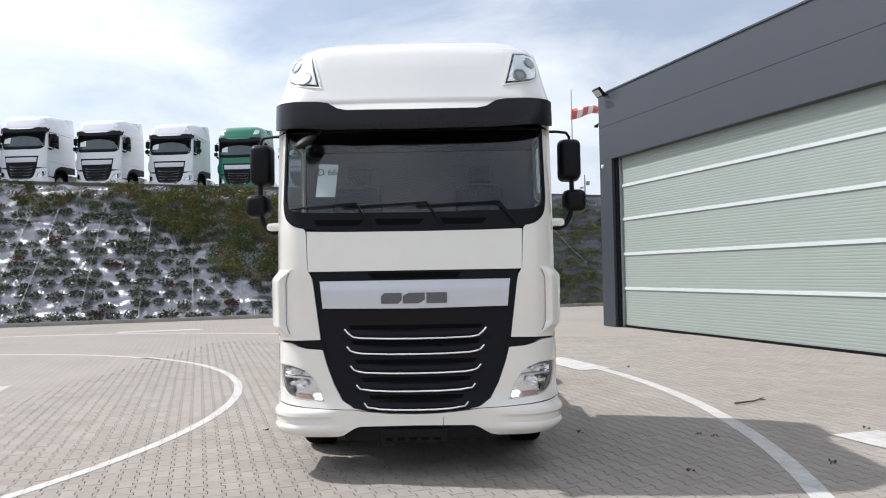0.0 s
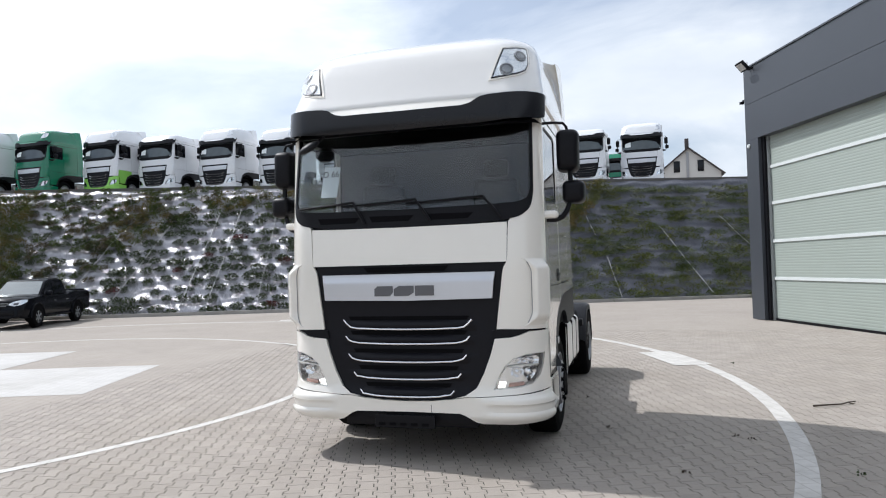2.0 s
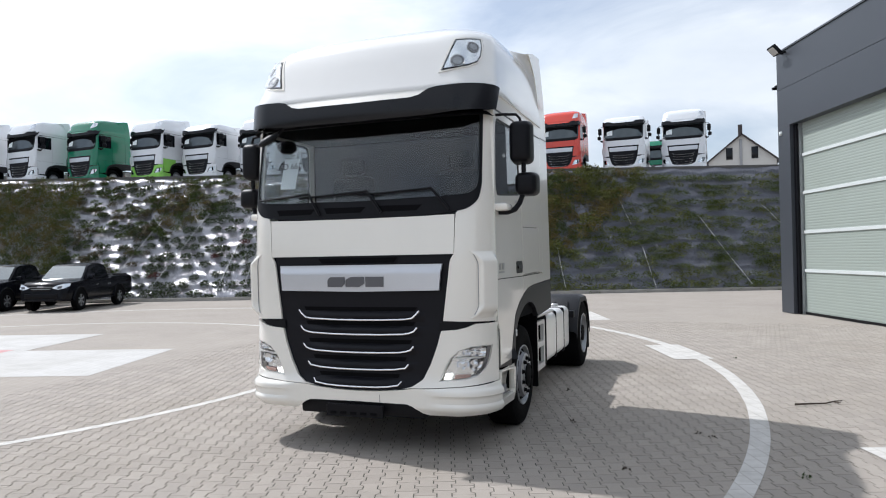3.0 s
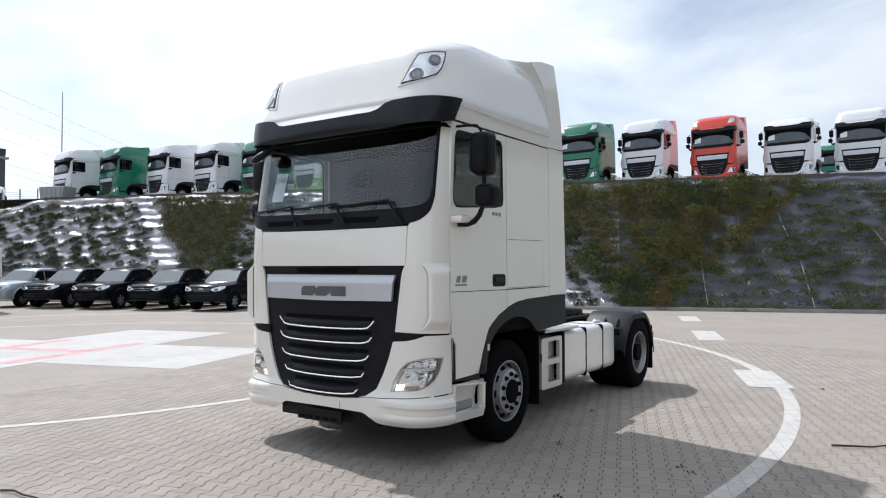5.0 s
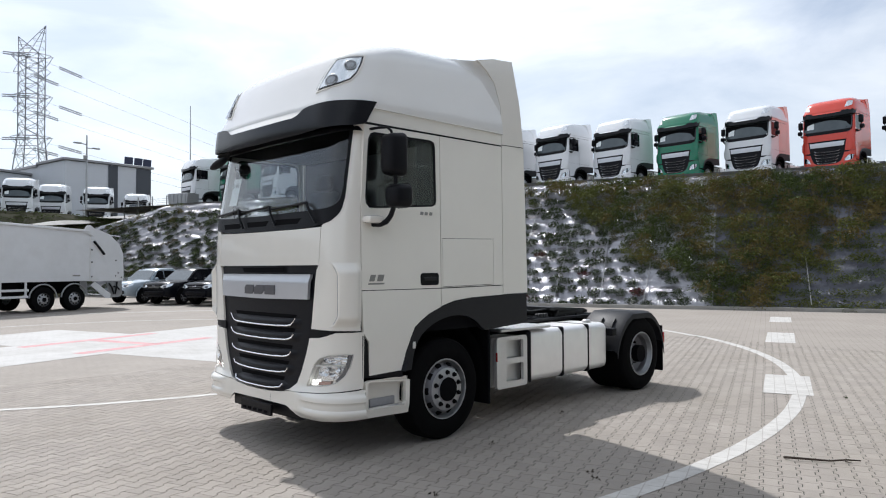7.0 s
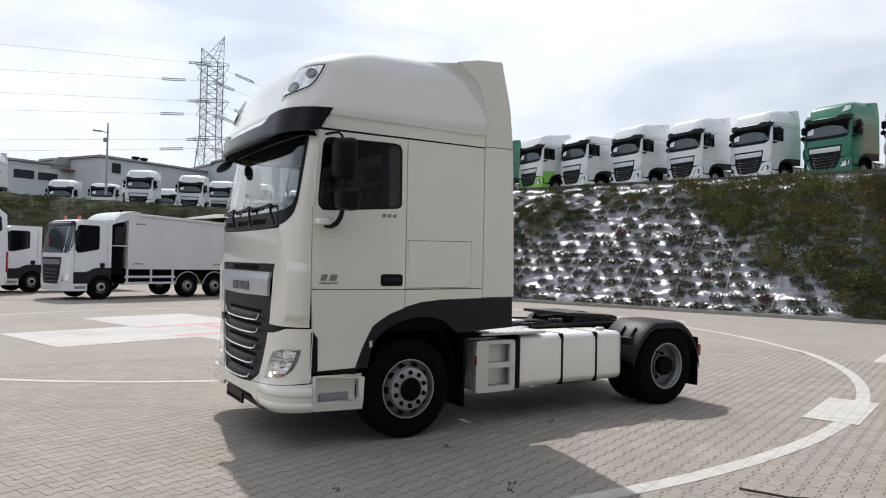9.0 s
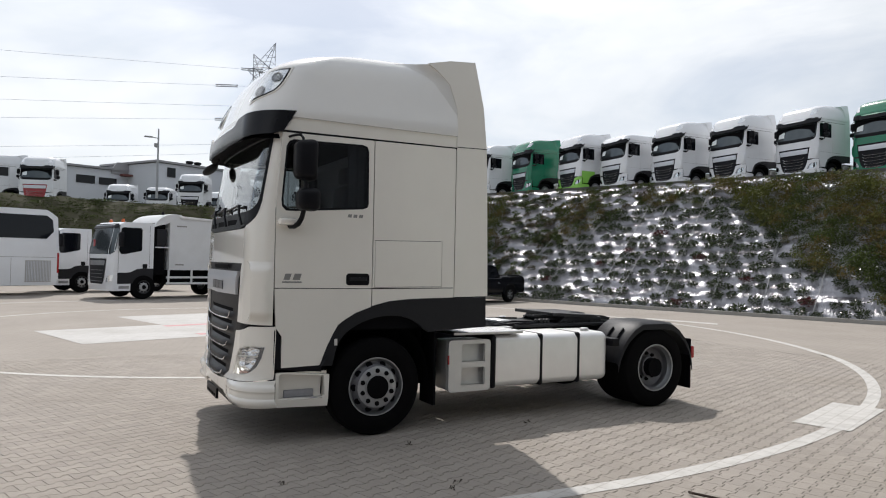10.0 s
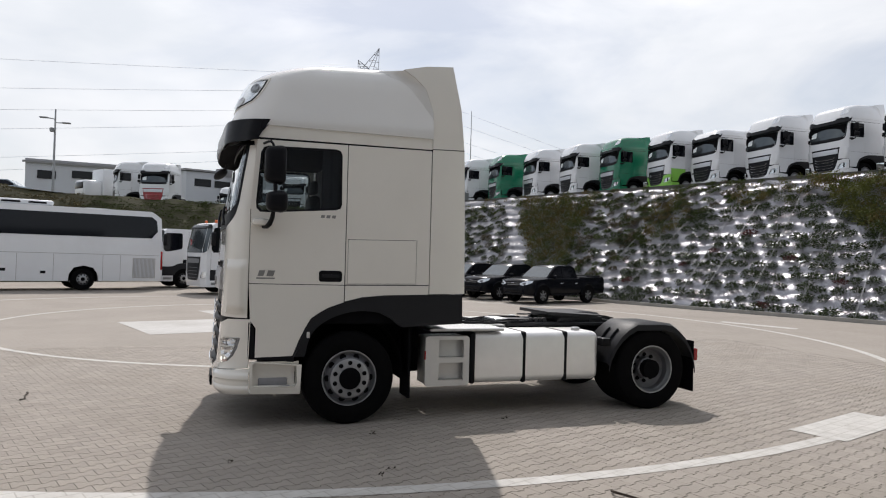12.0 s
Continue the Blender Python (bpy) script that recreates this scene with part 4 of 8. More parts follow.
    a_ = [wrap(s, 2.965, -0.01, visor_prof) for s in np.linspace(-vs + 0.14, vs - 0.14, 30)]
    b_ = [wrap(s, 3.03, -0.01) for s in np.linspace(-1.19, 1.19, 30)]
    va, vb = [bm.verts.new(p) for p in a_], [bm.verts.new(p) for p in b_]
    for i in range(29):
        bm.faces.new((va[i], va[i + 1], vb[i + 1], vb[i]))
    part("visor_underside", bm, DARK, visor)
    bm = bmesh.new()
    a_ = [wrap(s, 3.12, -0.012, visor_prof) for s in np.linspace(-0.75, 0.75, 16)]
    b_ = [wrap(s, 3.20, 0.0, roof_prof) for s in np.linspace(-0.75, 0.75, 16)]
    va, vb = [bm.verts.new(p) for p in a_], [bm.verts.new(p) for p in b_]
    for i in range(15):
        bm.faces.new((va[i], va[i + 1], vb[i + 1], vb[i]))
    part("roof_shelf", bm, paint, visor)
    # cab core: closes gaps behind the panels
    bm = bmesh.new()
    if fine:
        box(bm, -1.19, 1.19, 1.30, 2.50, 1.10, 3.17)
        box(bm, -1.19, 1.19, 0.32, 1.30, 1.10, 1.62)
        box(bm, -1.10, 1.10, 0.16, 0.32, 0.80, 2.10)
        box(bm, -1.15, 1.15, 0.25, 1.32, 3.00, 3.17)
    else:
        box(bm, -1.19, 1.19, 0.30, 2.50, 1.10, 3.17)
        box(bm, -1.10, 1.10, 0.10, 0.32, 0.60, 2.90)
    part("cab_core", bm, DARK, T, smooth=False)
    # wheels
    wheel(T, "front_wheel", 1, 1.185, 1.356, 0.508, 0.508, 0.30, False, fine)
    wheel(T, "front_wheel", -1, -1.185, 1.356, 0.508, 0.508, 0.30, False, fine)
    wheel(T, "rear_wheel", 1, 1.21, 5.25, 0.508, 0.508, 0.64, True, fine)
    wheel(T, "rear_wheel", -1, -1.21, 5.25, 0.508, 0.508, 0.64, True, fine)
    # inner wheel house and chassis
    for sx in (1, -1):
        bm = bmesh.new()
        tp = []
        for k in range(13):
            t = radians(-8 + 196 * k / 12)
            tp.append((1.36 - 0.60 * math.cos(t), 0.56 + 0.64 * math.sin(t)))
        pa = [bm.verts.new((sx * 1.19, y, z)) for y, z in tp]
        pb = [bm.verts.new((sx * 0.70, y, z)) for y, z in tp]
        for i in range(12):
            bm.faces.new((pa[i], pa[i + 1], pb[i + 1], pb[i]))
        part("wheel_house", bm, DARK, T)
    for sx in (1, -1):
        bm = box(bmesh.new(), 0.86, 1.19, 2.02, 2.05, 0.26, 1.1, 0.004, 1)
        part("front_mudflap", flip(bm) if sx < 0 else bm, DARK, T)
        bm = box(bmesh.new(), 0.36, 0.44, 0.4, 6.05, 0.70, 0.97, 0.01, 1)
        part("chassis_rail", flip(bm) if sx < 0 else bm, DARK, T)
    bm = bmesh.new()
    box(bm, -0.5, 0.5, 0.5, 2.4, 0.45, 1.1)
    box(bm, -0.12, 0.12, 2.4, 5.3, 0.55, 0.72)
    box(bm, -0.98, 0.98, 5.22, 5.4, 0.42, 0.60)
    box(bm, -0.4, 0.4, 2.6, 2.8, 0.7, 0.95)
    box(bm, -0.4, 0.4, 5.8, 6.0, 0.72, 0.95)
    part("driveline", bm, DARK, T, smooth=False)
    if fine:
        # Unseen tray and tanks, added to keep light off the ground underneath.
        part("light_stop_tray", B(-0.52, 0.52, 2.45, 4.75, 0.60, 0.66, 0.01, 1), DARK, T)
        for y in (4.62, 4.86):
            bm = lathe(bmesh.new(), [(-0.34, 0.0), (-0.34, 0.09), (-0.30, 0.11), (0.30, 0.11), (0.34, 0.09), (0.34, 0.0)], 18, "x", 0.0, y, 0.50)
            part("unseen_air_tank", bm, DARK, T, "dark unseen air tank added to block light under the truck")
    # fuel tanks with straps, step box and tread plate
    for sx in (1, -1):
        def fm(b, k=sx):
            return flip(b) if k < 0 else b
        tank = part("fuel_tank", fm(B(0.50, 1.125, 2.80, 4.53, 0.385, 0.985, 0.085, 5)), TANK, T, "pale aluminium fuel tank", sharp=50)
        for y in (2.80, 3.46, 4.02):
            bm = B(0.492, 1.131, y, y + 0.065, 0.379, 0.991, 0.088, 5)
            part("tank_strap", fm(bm), BLACK, tank, "black strap", sharp=50)
        part("filler_cap", fm(lathe(bmesh.new(), [(0, 0.055), (0.035, 0.055), (0.045, 0.045), (0.045, 0.0)], 16, "z", 0.95, 4.28, 0.98)), ALU, tank)
        bm = surf(lambda y, z: (1.12, y, z), rounded(2.245, 2.785, 0.37, 0.945, 0.04), 0.2, holes=[rounded(2.41, 2.715, 0.685, 0.90, 0.02), rounded(2.41, 2.715, 0.425, 0.635, 0.02)], thick=0.04)
        bx = part("step_box", fm(bm), PALEALU, T, "pale step box with two footholds")
        part("step_box_back", fm(B(0.75, 1.03, 2.26, 2.775, 0.38, 0.935, 0.02)), PALEALU, bx)
        if fine:
            for zz in (0.435, 0.695):
                part("foothold", fm(B(1.03, 1.116, 2.412, 2.713, zz - 0.01, zz + 0.004)), ALU, bx)
        tread = part("tread_plate", fm(B(0.66, 1.15, 2.29, 3.21, 1.002, 1.034, 0.006, 1)), ALU, T, "chequered aluminium tread plate")
        if fine:
            bm = bmesh.new()
            for i in range(18):
                for j in range(9):
                    cx, cy = 0.69 + j * 0.053, 2.33 + i * 0.049
                    a = 0.6 if (i + j) % 2 else -0.6
                    dx, dy = 0.018 * math.cos(a), 0.018 * math.sin(a)
                    px, py = -0.005 * math.sin(a), 0.005 * math.cos(a)
                    vs_ = [bm.verts.new((cx + q * dx + w_ * px, cy + q * dy + w_ * py, zz)) for q, w_, zz in ((-1, 0, 1.0345), (0, -1, 1.038), (1, 0, 1.0345), (0, 1, 1.038))]
                    bm.faces.new(vs_)
            part("tread_studs", fm(bm), TANK, tread)
        # rear mudguard, flap and tail lamp
        bm = bmesh.new()
        sect = []
        for k in range(15):
            t = radians(12 + 168 * k / 14 - 4)
            sect.append((5.275 - 0.66 * math.cos(t) * (1.0 if k < 8 else 0.97), 0.50 + 0.60 * min(1.0, 1.08 * math.sin(t))))
        xa = (0.56, 0.60, 1.16, 1.215, 1.22)
        dz = (-0.03, 0.0, 0.0, -0.03, -0.10)
        grid = [[bm.verts.new((x, y, max(0.35, z + d))) for x, d in zip(xa, dz)] for y, z in sect]
        for p, q in zip(grid, grid[1:]):
            for j in range(4):
                bm.faces.new((p[j], p[j + 1], q[j + 1], q[j]))
        thicken(bm, 0.012)
        mud = part("rear_mudguard", fm(bm), CHAR, T, "dark plastic rear mudguard")
        if fine:
            for x in (0.86, 1.05):
                bm = tube(bmesh.new(), [(x, 5.275 - 0.672 * math.cos(t), 0.50 + 0.612 * min(1.0, 1.08 * math.sin(t))) for t in np.radians((34, 42, 50))], 0.016, 6)
                part("guard_strap", fm(bm), BLACK, mud)
        part("mudguard_bracket", fm(B(0.7, 1.18, 4.55, 4.66, 0.80, 0.90, 0.01)), BLACK, mud)
        bm = B(0.62, 1.20, 5.885, 5.91, 0.20, 0.86, 0.01)
        part("mudflap", fm(bm), DARK, mud)
        part("tail_lamp", fm(B(0.80, 1.20, 5.912, 5.97, 0.60, 0.76, 0.015)), REDLENS, T, "red tail lamp")
        part("side_marker", fm(B(1.11, 1.124, 2.235, 2.25, 0.68, 0.78)), REDLENS, T)
    # fifth wheel coupling
    bm = surf(lambda x, y: (x, y, 1.172 - 0.06 * max(0.0, y - 4.25) - 0.16 * max(0.0, y - 5.08)), [(-0.45, 4.17), (0.45, 4.17), (0.50, 4.44), (0.44, 4.82), (0.34, 5.24), (0.12, 5.24), (0.05, 4.80), (-0.05, 4.80), (-0.12, 5.24), (-0.34, 5.24), (-0.44, 4.82), (-0.50, 4.44)], 0.12, thick=0.04)
    fw = part("fifth_wheel", bm, GREASE, T, "greased black fifth-wheel coupling")
    if fine:
        part("coupling_seat", B(-0.44, 0.44, 4.34, 5.00, 1.04, 1.115, 0.02), GREASE, fw)
        part("skid_ramp", surf(lambda x, y: (x, y, 1.062 - 0.05 * (y - 4.9)), [(-0.46, 4.78), (0.46, 4.78), (0.42, 5.34), (-0.42, 5.34)], 0.3, thick=0.025), GREASE, fw)
        part("mounting_plate", B(-0.47, 0.47, 3.55, 5.20, 0.985, 1.038, 0.012, 1), GREASE, T, "black steel mounting plate")
        for x in (-0.43, 0.43):
            part("mounting_bracket", surf(lambda y, z, k=x: (k, y, z), [(4.28, 1.035), (5.05, 1.035), (4.90, 1.13), (4.40, 1.145)], 0.3, thick=0.04), GREASE, fw)
            for y in (4.38, 4.52, 4.80, 4.94):
                part("bracket_bolt", lathe(bmesh.new(), [(0.0, 0.022), (0.022, 0.020), (0.024, 0.0)], 8, "z", x, y, 1.036), GREASE, fw)
        bm = tube(bmesh.new(), [(0.36, 4.24, 1.145), (0.40, 4.05, 1.15), (0.41, 3.87, 1.145)], 0.010, 6)
        ring = [(0.41 + 0.035 * math.sin(t), 3.80 + 0.075 * math.cos(t), 1.145) for t in np.linspace(0, 2 * math.pi, 17)]
        tube(bm, ring, 0.008, 6)
        part("release_handle", bm, GREASE, fw)
        for y, r in ((4.12, 0.035), (4.06, 0.028), (4.00, 0.032), (3.93, 0.026)):
            part("spring_cup", lathe(bmesh.new(), [(0, r), (0.05, r), (0.06, r * 0.6), (0.06, 0.0)], 12, "z", 0.40, y, 1.036), GREASE, fw)
        part("catwalk", B(-0.42, 0.42, 2.75, 3.55, 0.985, 1.005), ALU, T, "aluminium catwalk behind the cab")
        lines = [[(x0, 2.62, 1.5), (x0, 2.75, 1.32), (x0 * 1.2, 2.95, 1.06), (x0 * 1.3, 3.3, 1.03), (x0, 3.7, 1.02)] for x0 in (-0.16, -0.06, 0.05, 0.14)]
        lines += [[(x0, 2.70, 1.10), (x0 + dx, 3.0, 1.03), (x0, 3.35, 1.02), (x0 - dx, 3.7, 1.05), (x0, 4.1, 1.045)] for x0, dx in ((0.30, 0.10), (0.36, -0.12), (-0.30, 0.08))]
        for pts in lines:
            part("air_line", tube(bmesh.new(), pts, 0.015, 6), BLACK, T, "black supply line")
        bm = B(-0.3, 0.1, 3.55, 3.75, 1.0, 1.06, 0.02)
        part("valve_block", bm, ALU, T)
    # inside of the cab and small front things
    if fine:
        part("dashboard", B(-1.10, 1.10, 0.36, 0.62, 1.60, 2.20, 0.06, 3), INTERIOR, T, "dark grey dashboard")
        for sx in (-0.62, 0.62):
            seat = part("seat", B(sx - 0.25, sx + 0.25, 0.72, 1.22, 1.60, 1.98, 0.06, 3), INTERIOR, T, "dark cab seat")
            part("backrest", B(sx - 0.24, sx + 0.24, 1.10, 1.24, 1.95, 2.62, 0.06, 3), INTERIOR, seat)
            part("headrest", B(sx - 0.13, sx + 0.13, 1.12, 1.22, 2.64, 2.82, 0.04, 3), INTERIOR, seat)
        bm = bmesh.new()
        ring = [(0.62 + 0.21 * math.cos(t), 0.70 + 0.08 * math.sin(t), 2.16 + 0.17 * math.sin(t)) for t in np.linspace(0, 2 * math.pi, 25)]
        tube(bm, ring, 0.015, 6)
        part("steering_wheel", bm, BLACK, T)
        for k, (xa, xb, xe) in enumerate(((-0.38, -0.49, -1.06), (0.245, 0.11, -0.60), (0.88, 0.72, 0.02))):
            x0 = (-0.80, -0.28, 0.26)[k]
            bm = bmesh.new()
            tube(bm, [wrap(xa, 2.14, 0.025), wrap((xa + xb) / 2, 2.24, 0.04), wrap(xb, 2.335, 0.035), wrap(xb - 0.12, 2.325, 0.03)], 0.013, 6)
            tube(bm, [wrap(xb + (xe - xb) * q, 2.335 - 0.035 * q, 0.018) for q in np.linspace(0, 1, 8)], 0.011, 6)
            part("wiper", bm, BLACK, T, "black windscreen wiper")
            part("vent_niche", surf(lambda s, z: wrap(s, z, 0.006), [(x0 - 0.03, 2.145), (x0 + 0.32, 2.145), (x0 + 0.37, 2.195), (x0 - 0.06, 2.20)], 0.1, thick=0.01), DARK, surround)
        # front mirror blade under the visor on the passenger side
        bm = bmesh.new()
        tube(bm, [(-0.80, 0.06, 3.0), (-0.81, 0.07, 2.97), (-0.85, 0.05, 2.93)], 0.018, 8)
        km = part("front_mirror_arm", bm, BLACK, T)
        bm = bmesh.new()
        bmesh.ops.create_uvsphere(bm, u_segments=20, v_segments=12, radius=1.0)
        for v in bm.verts:
            v.co = Vector((v.co.x * 0.115, v.co.y * 0.08, v.co.z * 0.038))
        q = Vector((0.177, 0.149, 0.154)).to_track_quat("X", "Z").to_matrix()
        for v in bm.verts:
            v.co = Vector((-0.92, -0.003, 2.872)) + q @ v.co
        part("front_mirror_head", bm, CHAR, km, sharp=50)
        sheet = surf(lambda s, z: wrap(s, z, -0.022), [(-0.855, 2.405), (-0.685, 2.40), (-0.66, 2.69), (-0.83, 2.70)], 0.1, thick=0.001)
        part("lot_sheet", sheet, PAPER, T, "white paper sheet behind the windscreen")
        cu = bpy.data.curves.new("lot_text", "FONT")
        cu.body, cu.size, cu.extrude, cu.align_x = "D 66", 0.085, 0.0004, "CENTER"
        tx = new("lot_number", cu)
        cu.materials.append(INK)
        tx.parent = T
        p0 = Vector(wrap(-0.755, 2.595, -0.016))
        tx.matrix_basis = pose(p0.x, p0.y, p0.z, 82, 0, -5)
        bm = lathe(bmesh.new(), [(-0.06, 0.0), (-0.055, 0.05), (-0.02, 0.09), (0.03, 0.095), (0.06, 0.06), (0.06, 0.0)], 20, "z", -0.885, 0.27, 2.83)
        part("interior_camera_pod", bm, BLACK, T)
        # Rear wall; its grey brightens the windscreen in place of a sky reflection.
        part("rear_lining", B(-1.17, 1.17, 1.285, 1.298, 1.63, 2.99), LINING, T, "rear wall lining, greyed for the sky reflected in the windscreen")
        part("curtain", surf(lambda y, z: (1.15 + 0.012 * math.sin(y * 60), y, z), [(1.0, 2.2), (1.28, 2.2), (1.28, 2.98), (1.0, 2.98)], 0.02), INTERIOR, T)
    return T


build_truck("tractor_unit", pose(-0.128, 6.03, 0), "white high-roof tractor unit parked on the paved yard", WHITE, True)


# ---- the ground and what is painted on it ----
GA = math.atan(0.36)
U, N = Vector((math.cos(GA), math.sin(GA), 0)), Vector((-math.sin(GA), math.cos(GA), 0))
FOOT = Vector((0, 31.8, 0))


def paver_mat(name, rand):
    m = mat(name, (0.322, 0.287, 0.252), 0.9, var=0.14, scale=2.2, bump=0.4, bscale=160, rand=rand, dirt=0.55, dirt_col=(0.25, 0.218, 0.175), dscale=0.5, spread=(0.92, 1.07))
    return m


def with_joints(m, mortar, tones):
    """Adds the dark joints of block paving, laid square to the bank."""
    nt = m.node_tree
    b = nt.nodes["Principled BSDF"]
    src = [l for l in nt.links if l.to_socket == b.inputs["Base Color"]][0].from_socket
    co = nt.nodes.new("ShaderNodeTexCoord")
    mp = nt.nodes.new("ShaderNodeMapping")
    mp.inputs["Rotation"].default_value = (0, 0, -GA - math.pi / 2)
    mp.inputs["Location"].default_value = (0.001, 0.089, 0)
    br = nt.nodes.new("ShaderNodeTexBrick")
    br.inputs["Scale"].default_value = 1.0
    br.inputs["Brick Width"].default_value, br.inputs["Row Height"].default_value = 0.20, 0.14
    br.inputs["Mortar Size"].default_value, br.inputs["Mortar Smooth"].default_value = 0.006, 0.3
    br.inputs["Color1"].default_value, br.inputs["Color2"].default_value = (*[tones[0]] * 3, 1), (*[tones[1]] * 3, 1)
    br.inputs["Mortar"].default_value = (*mortar, 1)
    mul = nt.nodes.new("ShaderNodeMixRGB")
    mul.blend_type, mul.inputs["Fac"].default_value = "MULTIPLY", 1.0
    nt.links.new(co.outputs["Object"], mp.inputs["Vector"])
    nt.links.new(mp.outputs[0], br.inputs["Vector"])
    nt.links.new(src, mul.inputs["Color1"])
    nt.links.new(br.outputs["Color"], mul.inputs["Color2"])
    nt.links.new(mul.outputs["Color"], b.inputs["Base Color"])
    return m


GROUND = with_joints(mat("block_paving", (0.322, 0.287, 0.252), 0.9, var=0.12, scale=0.8, dirt=0.45, dirt_col=(0.22, 0.195, 0.165), dscale=0.35), (0.78, 0.76, 0.73), (1.02, 0.97))
bm = bmesh.new()
bmesh.ops.create_grid(bm, x_segments=1, y_segments=1, size=900)
for v in bm.verts:
    v.co.z = -0.014
ground = setting("ground", bm, GROUND, "pale concrete block paving of a large yard")
ROADPAINT = with_joints(mat("white_road_paint", (0.56, 0.54, 0.51), 0.75, var=0.10, scale=6, bump=0.25, bscale=120, dirt=0.62, dirt_col=(0.34, 0.32, 0.29), dscale=3.4), (0.74, 0.72, 0.70), (1.0, 0.95))
PADPAINT = with_joints(mat("worn_white_pad_paint", (0.49, 0.475, 0.455), 0.75, var=0.10, scale=3, bump=0.25, bscale=120, dirt=0.75, dirt_col=(0.36, 0.34, 0.31), dscale=0.8), (0.8, 0.79, 0.77), (1.0, 0.96))
ROADRED = mat("faded_red_road_paint", (0.52, 0.27, 0.27), 0.75, var=0.2, scale=4, dirt=0.5, dirt_col=(0.65, 0.5, 0.48), dscale=2.0)
PAD = Vector((-11.0, 8.7, 0))


def arc_strip(name, cen, r, width, a0, a1, z, label):
    bm = bmesh.new()
    n = max(8, int(abs(a1 - a0) * r / 0.35))
    rows = []
    for i in range(n + 1):
        a = a0 + (a1 - a0) * i / n
        e = 0.006 * noise.noise((a * 40, r, 0))
        x, y = cen[0] + r * math.cos(a), cen[1] + r * math.sin(a)
        zz = z if -6.5 < x < 10.0 and 1.7 < y < 19.0 else z - 0.015
        rows.append([bm.verts.new((cen[0] + q * math.cos(a), cen[1] + q * math.sin(a), zz)) for q in (r - width / 2 + e, r + width / 2 + e)])
    for p, q in zip(rows, rows[1:]):
        bm.faces.new((p[0], p[1], q[1], q[0]))
    return setting(name, bm, ROADPAINT, label)


def quad_mark(name, pts, z, material=None, label="white painted road marking"):
    bm = bmesh.new()
    bm.faces.new([bm.verts.new((x, y, z)) for x, y in pts])
    return setting(name, bm, material or ROADPAINT, label)


arc_strip("road_marking_outer_ring", (-9.97, 8.65), 13.30, 0.175, -2.2, 4.1, 0.004, "white painted ring on the paving")
arc_strip("road_marking_inner_ring", (-10.52, 8.67), 7.73, 0.12, 0.0, 2 * math.pi, 0.004, "thin white painted ring on the paving")
for i, (o, ln) in enumerate((((2.40, 13.12), 1.77), ((-0.10, 20.15), 2.6), ((-2.1, 26.0), 2.4))):
    d = Vector((-0.32, 0.947, 0))
    c = Vector((*o, 0))
    s = Vector((0.947, 0.32, 0)) * 0.31
    q = [c - d * ln / 2 - s, c - d * ln / 2 + s, c + d * ln / 2 + s, c + d * ln / 2 - s]
    quad_mark("road_marking_dash_%d" % i, [(p.x, p.y) for p in q], 0.007 if o[1] < 18 else -0.010)
quad_mark("road_marking_dash_near", [(4.05, 7.30), (4.62, 7.46), (6.1, 3.1), (5.55, 2.9)], 0.007)
quad_mark("road_marking_dash_far", [(-10.7, 22.75), (-10.45, 22.35), (-8.0, 23.15), (-8.3, 23.55)], -0.010)


def rot_rect(c, a, hx, hy):
    ca, sa = math.cos(a), math.sin(a)
    return [(c[0] + x * ca - y * sa, c[1] + x * sa + y * ca) for x, y in ((-hx, -hy), (hx, -hy), (hx, hy), (-hx, hy))]


CROSS_A = radians(18)
quad_mark("road_marking_pad_a", rot_rect(PAD, CROSS_A, 4.6, 1.57), -0.011, PADPAINT, label="white painted arm of a landing cross")
quad_mark("road_marking_pad_b", rot_rect(PAD, CROSS_A, 1.57, 4.6), -0.009, PADPAINT, label="white painted arm of a landing cross")
quad_mark("road_marking_red_bar_a", rot_rect((-12.13, 8.45), CROSS_A, 0.17, 1.80), -0.006, ROADRED, "faded red painted bar")
quad_mark("road_marking_red_bar_b", rot_rect((-9.95, 8.95), CROSS_A, 0.17, 1.80), -0.006, ROADRED, "faded red painted bar")
quad_mark("road_marking_red_bar_c", rot_rect((-11.05, 8.73), CROSS_A, 0.97, 0.16), -0.006, ROADRED, "faded red painted bar")

# ---- the planted bank ----
RUN, RIM = 4.7, 6.03
RIDGE_Z = 6.06


def bank(u, h, off=0.0):
    """Point on the bank: u metres along it, h from 0 at the foot to 1 at the rim."""
    k = 1.0 if u > -40.5 else max(0.3, 1.0 + (u + 40.5) * 0.042)
    p = FOOT + U * u + N * (RUN * h * k - off * 0.79)
    return Vector((p.x, p.y, RIM * h * k + off * 0.61))


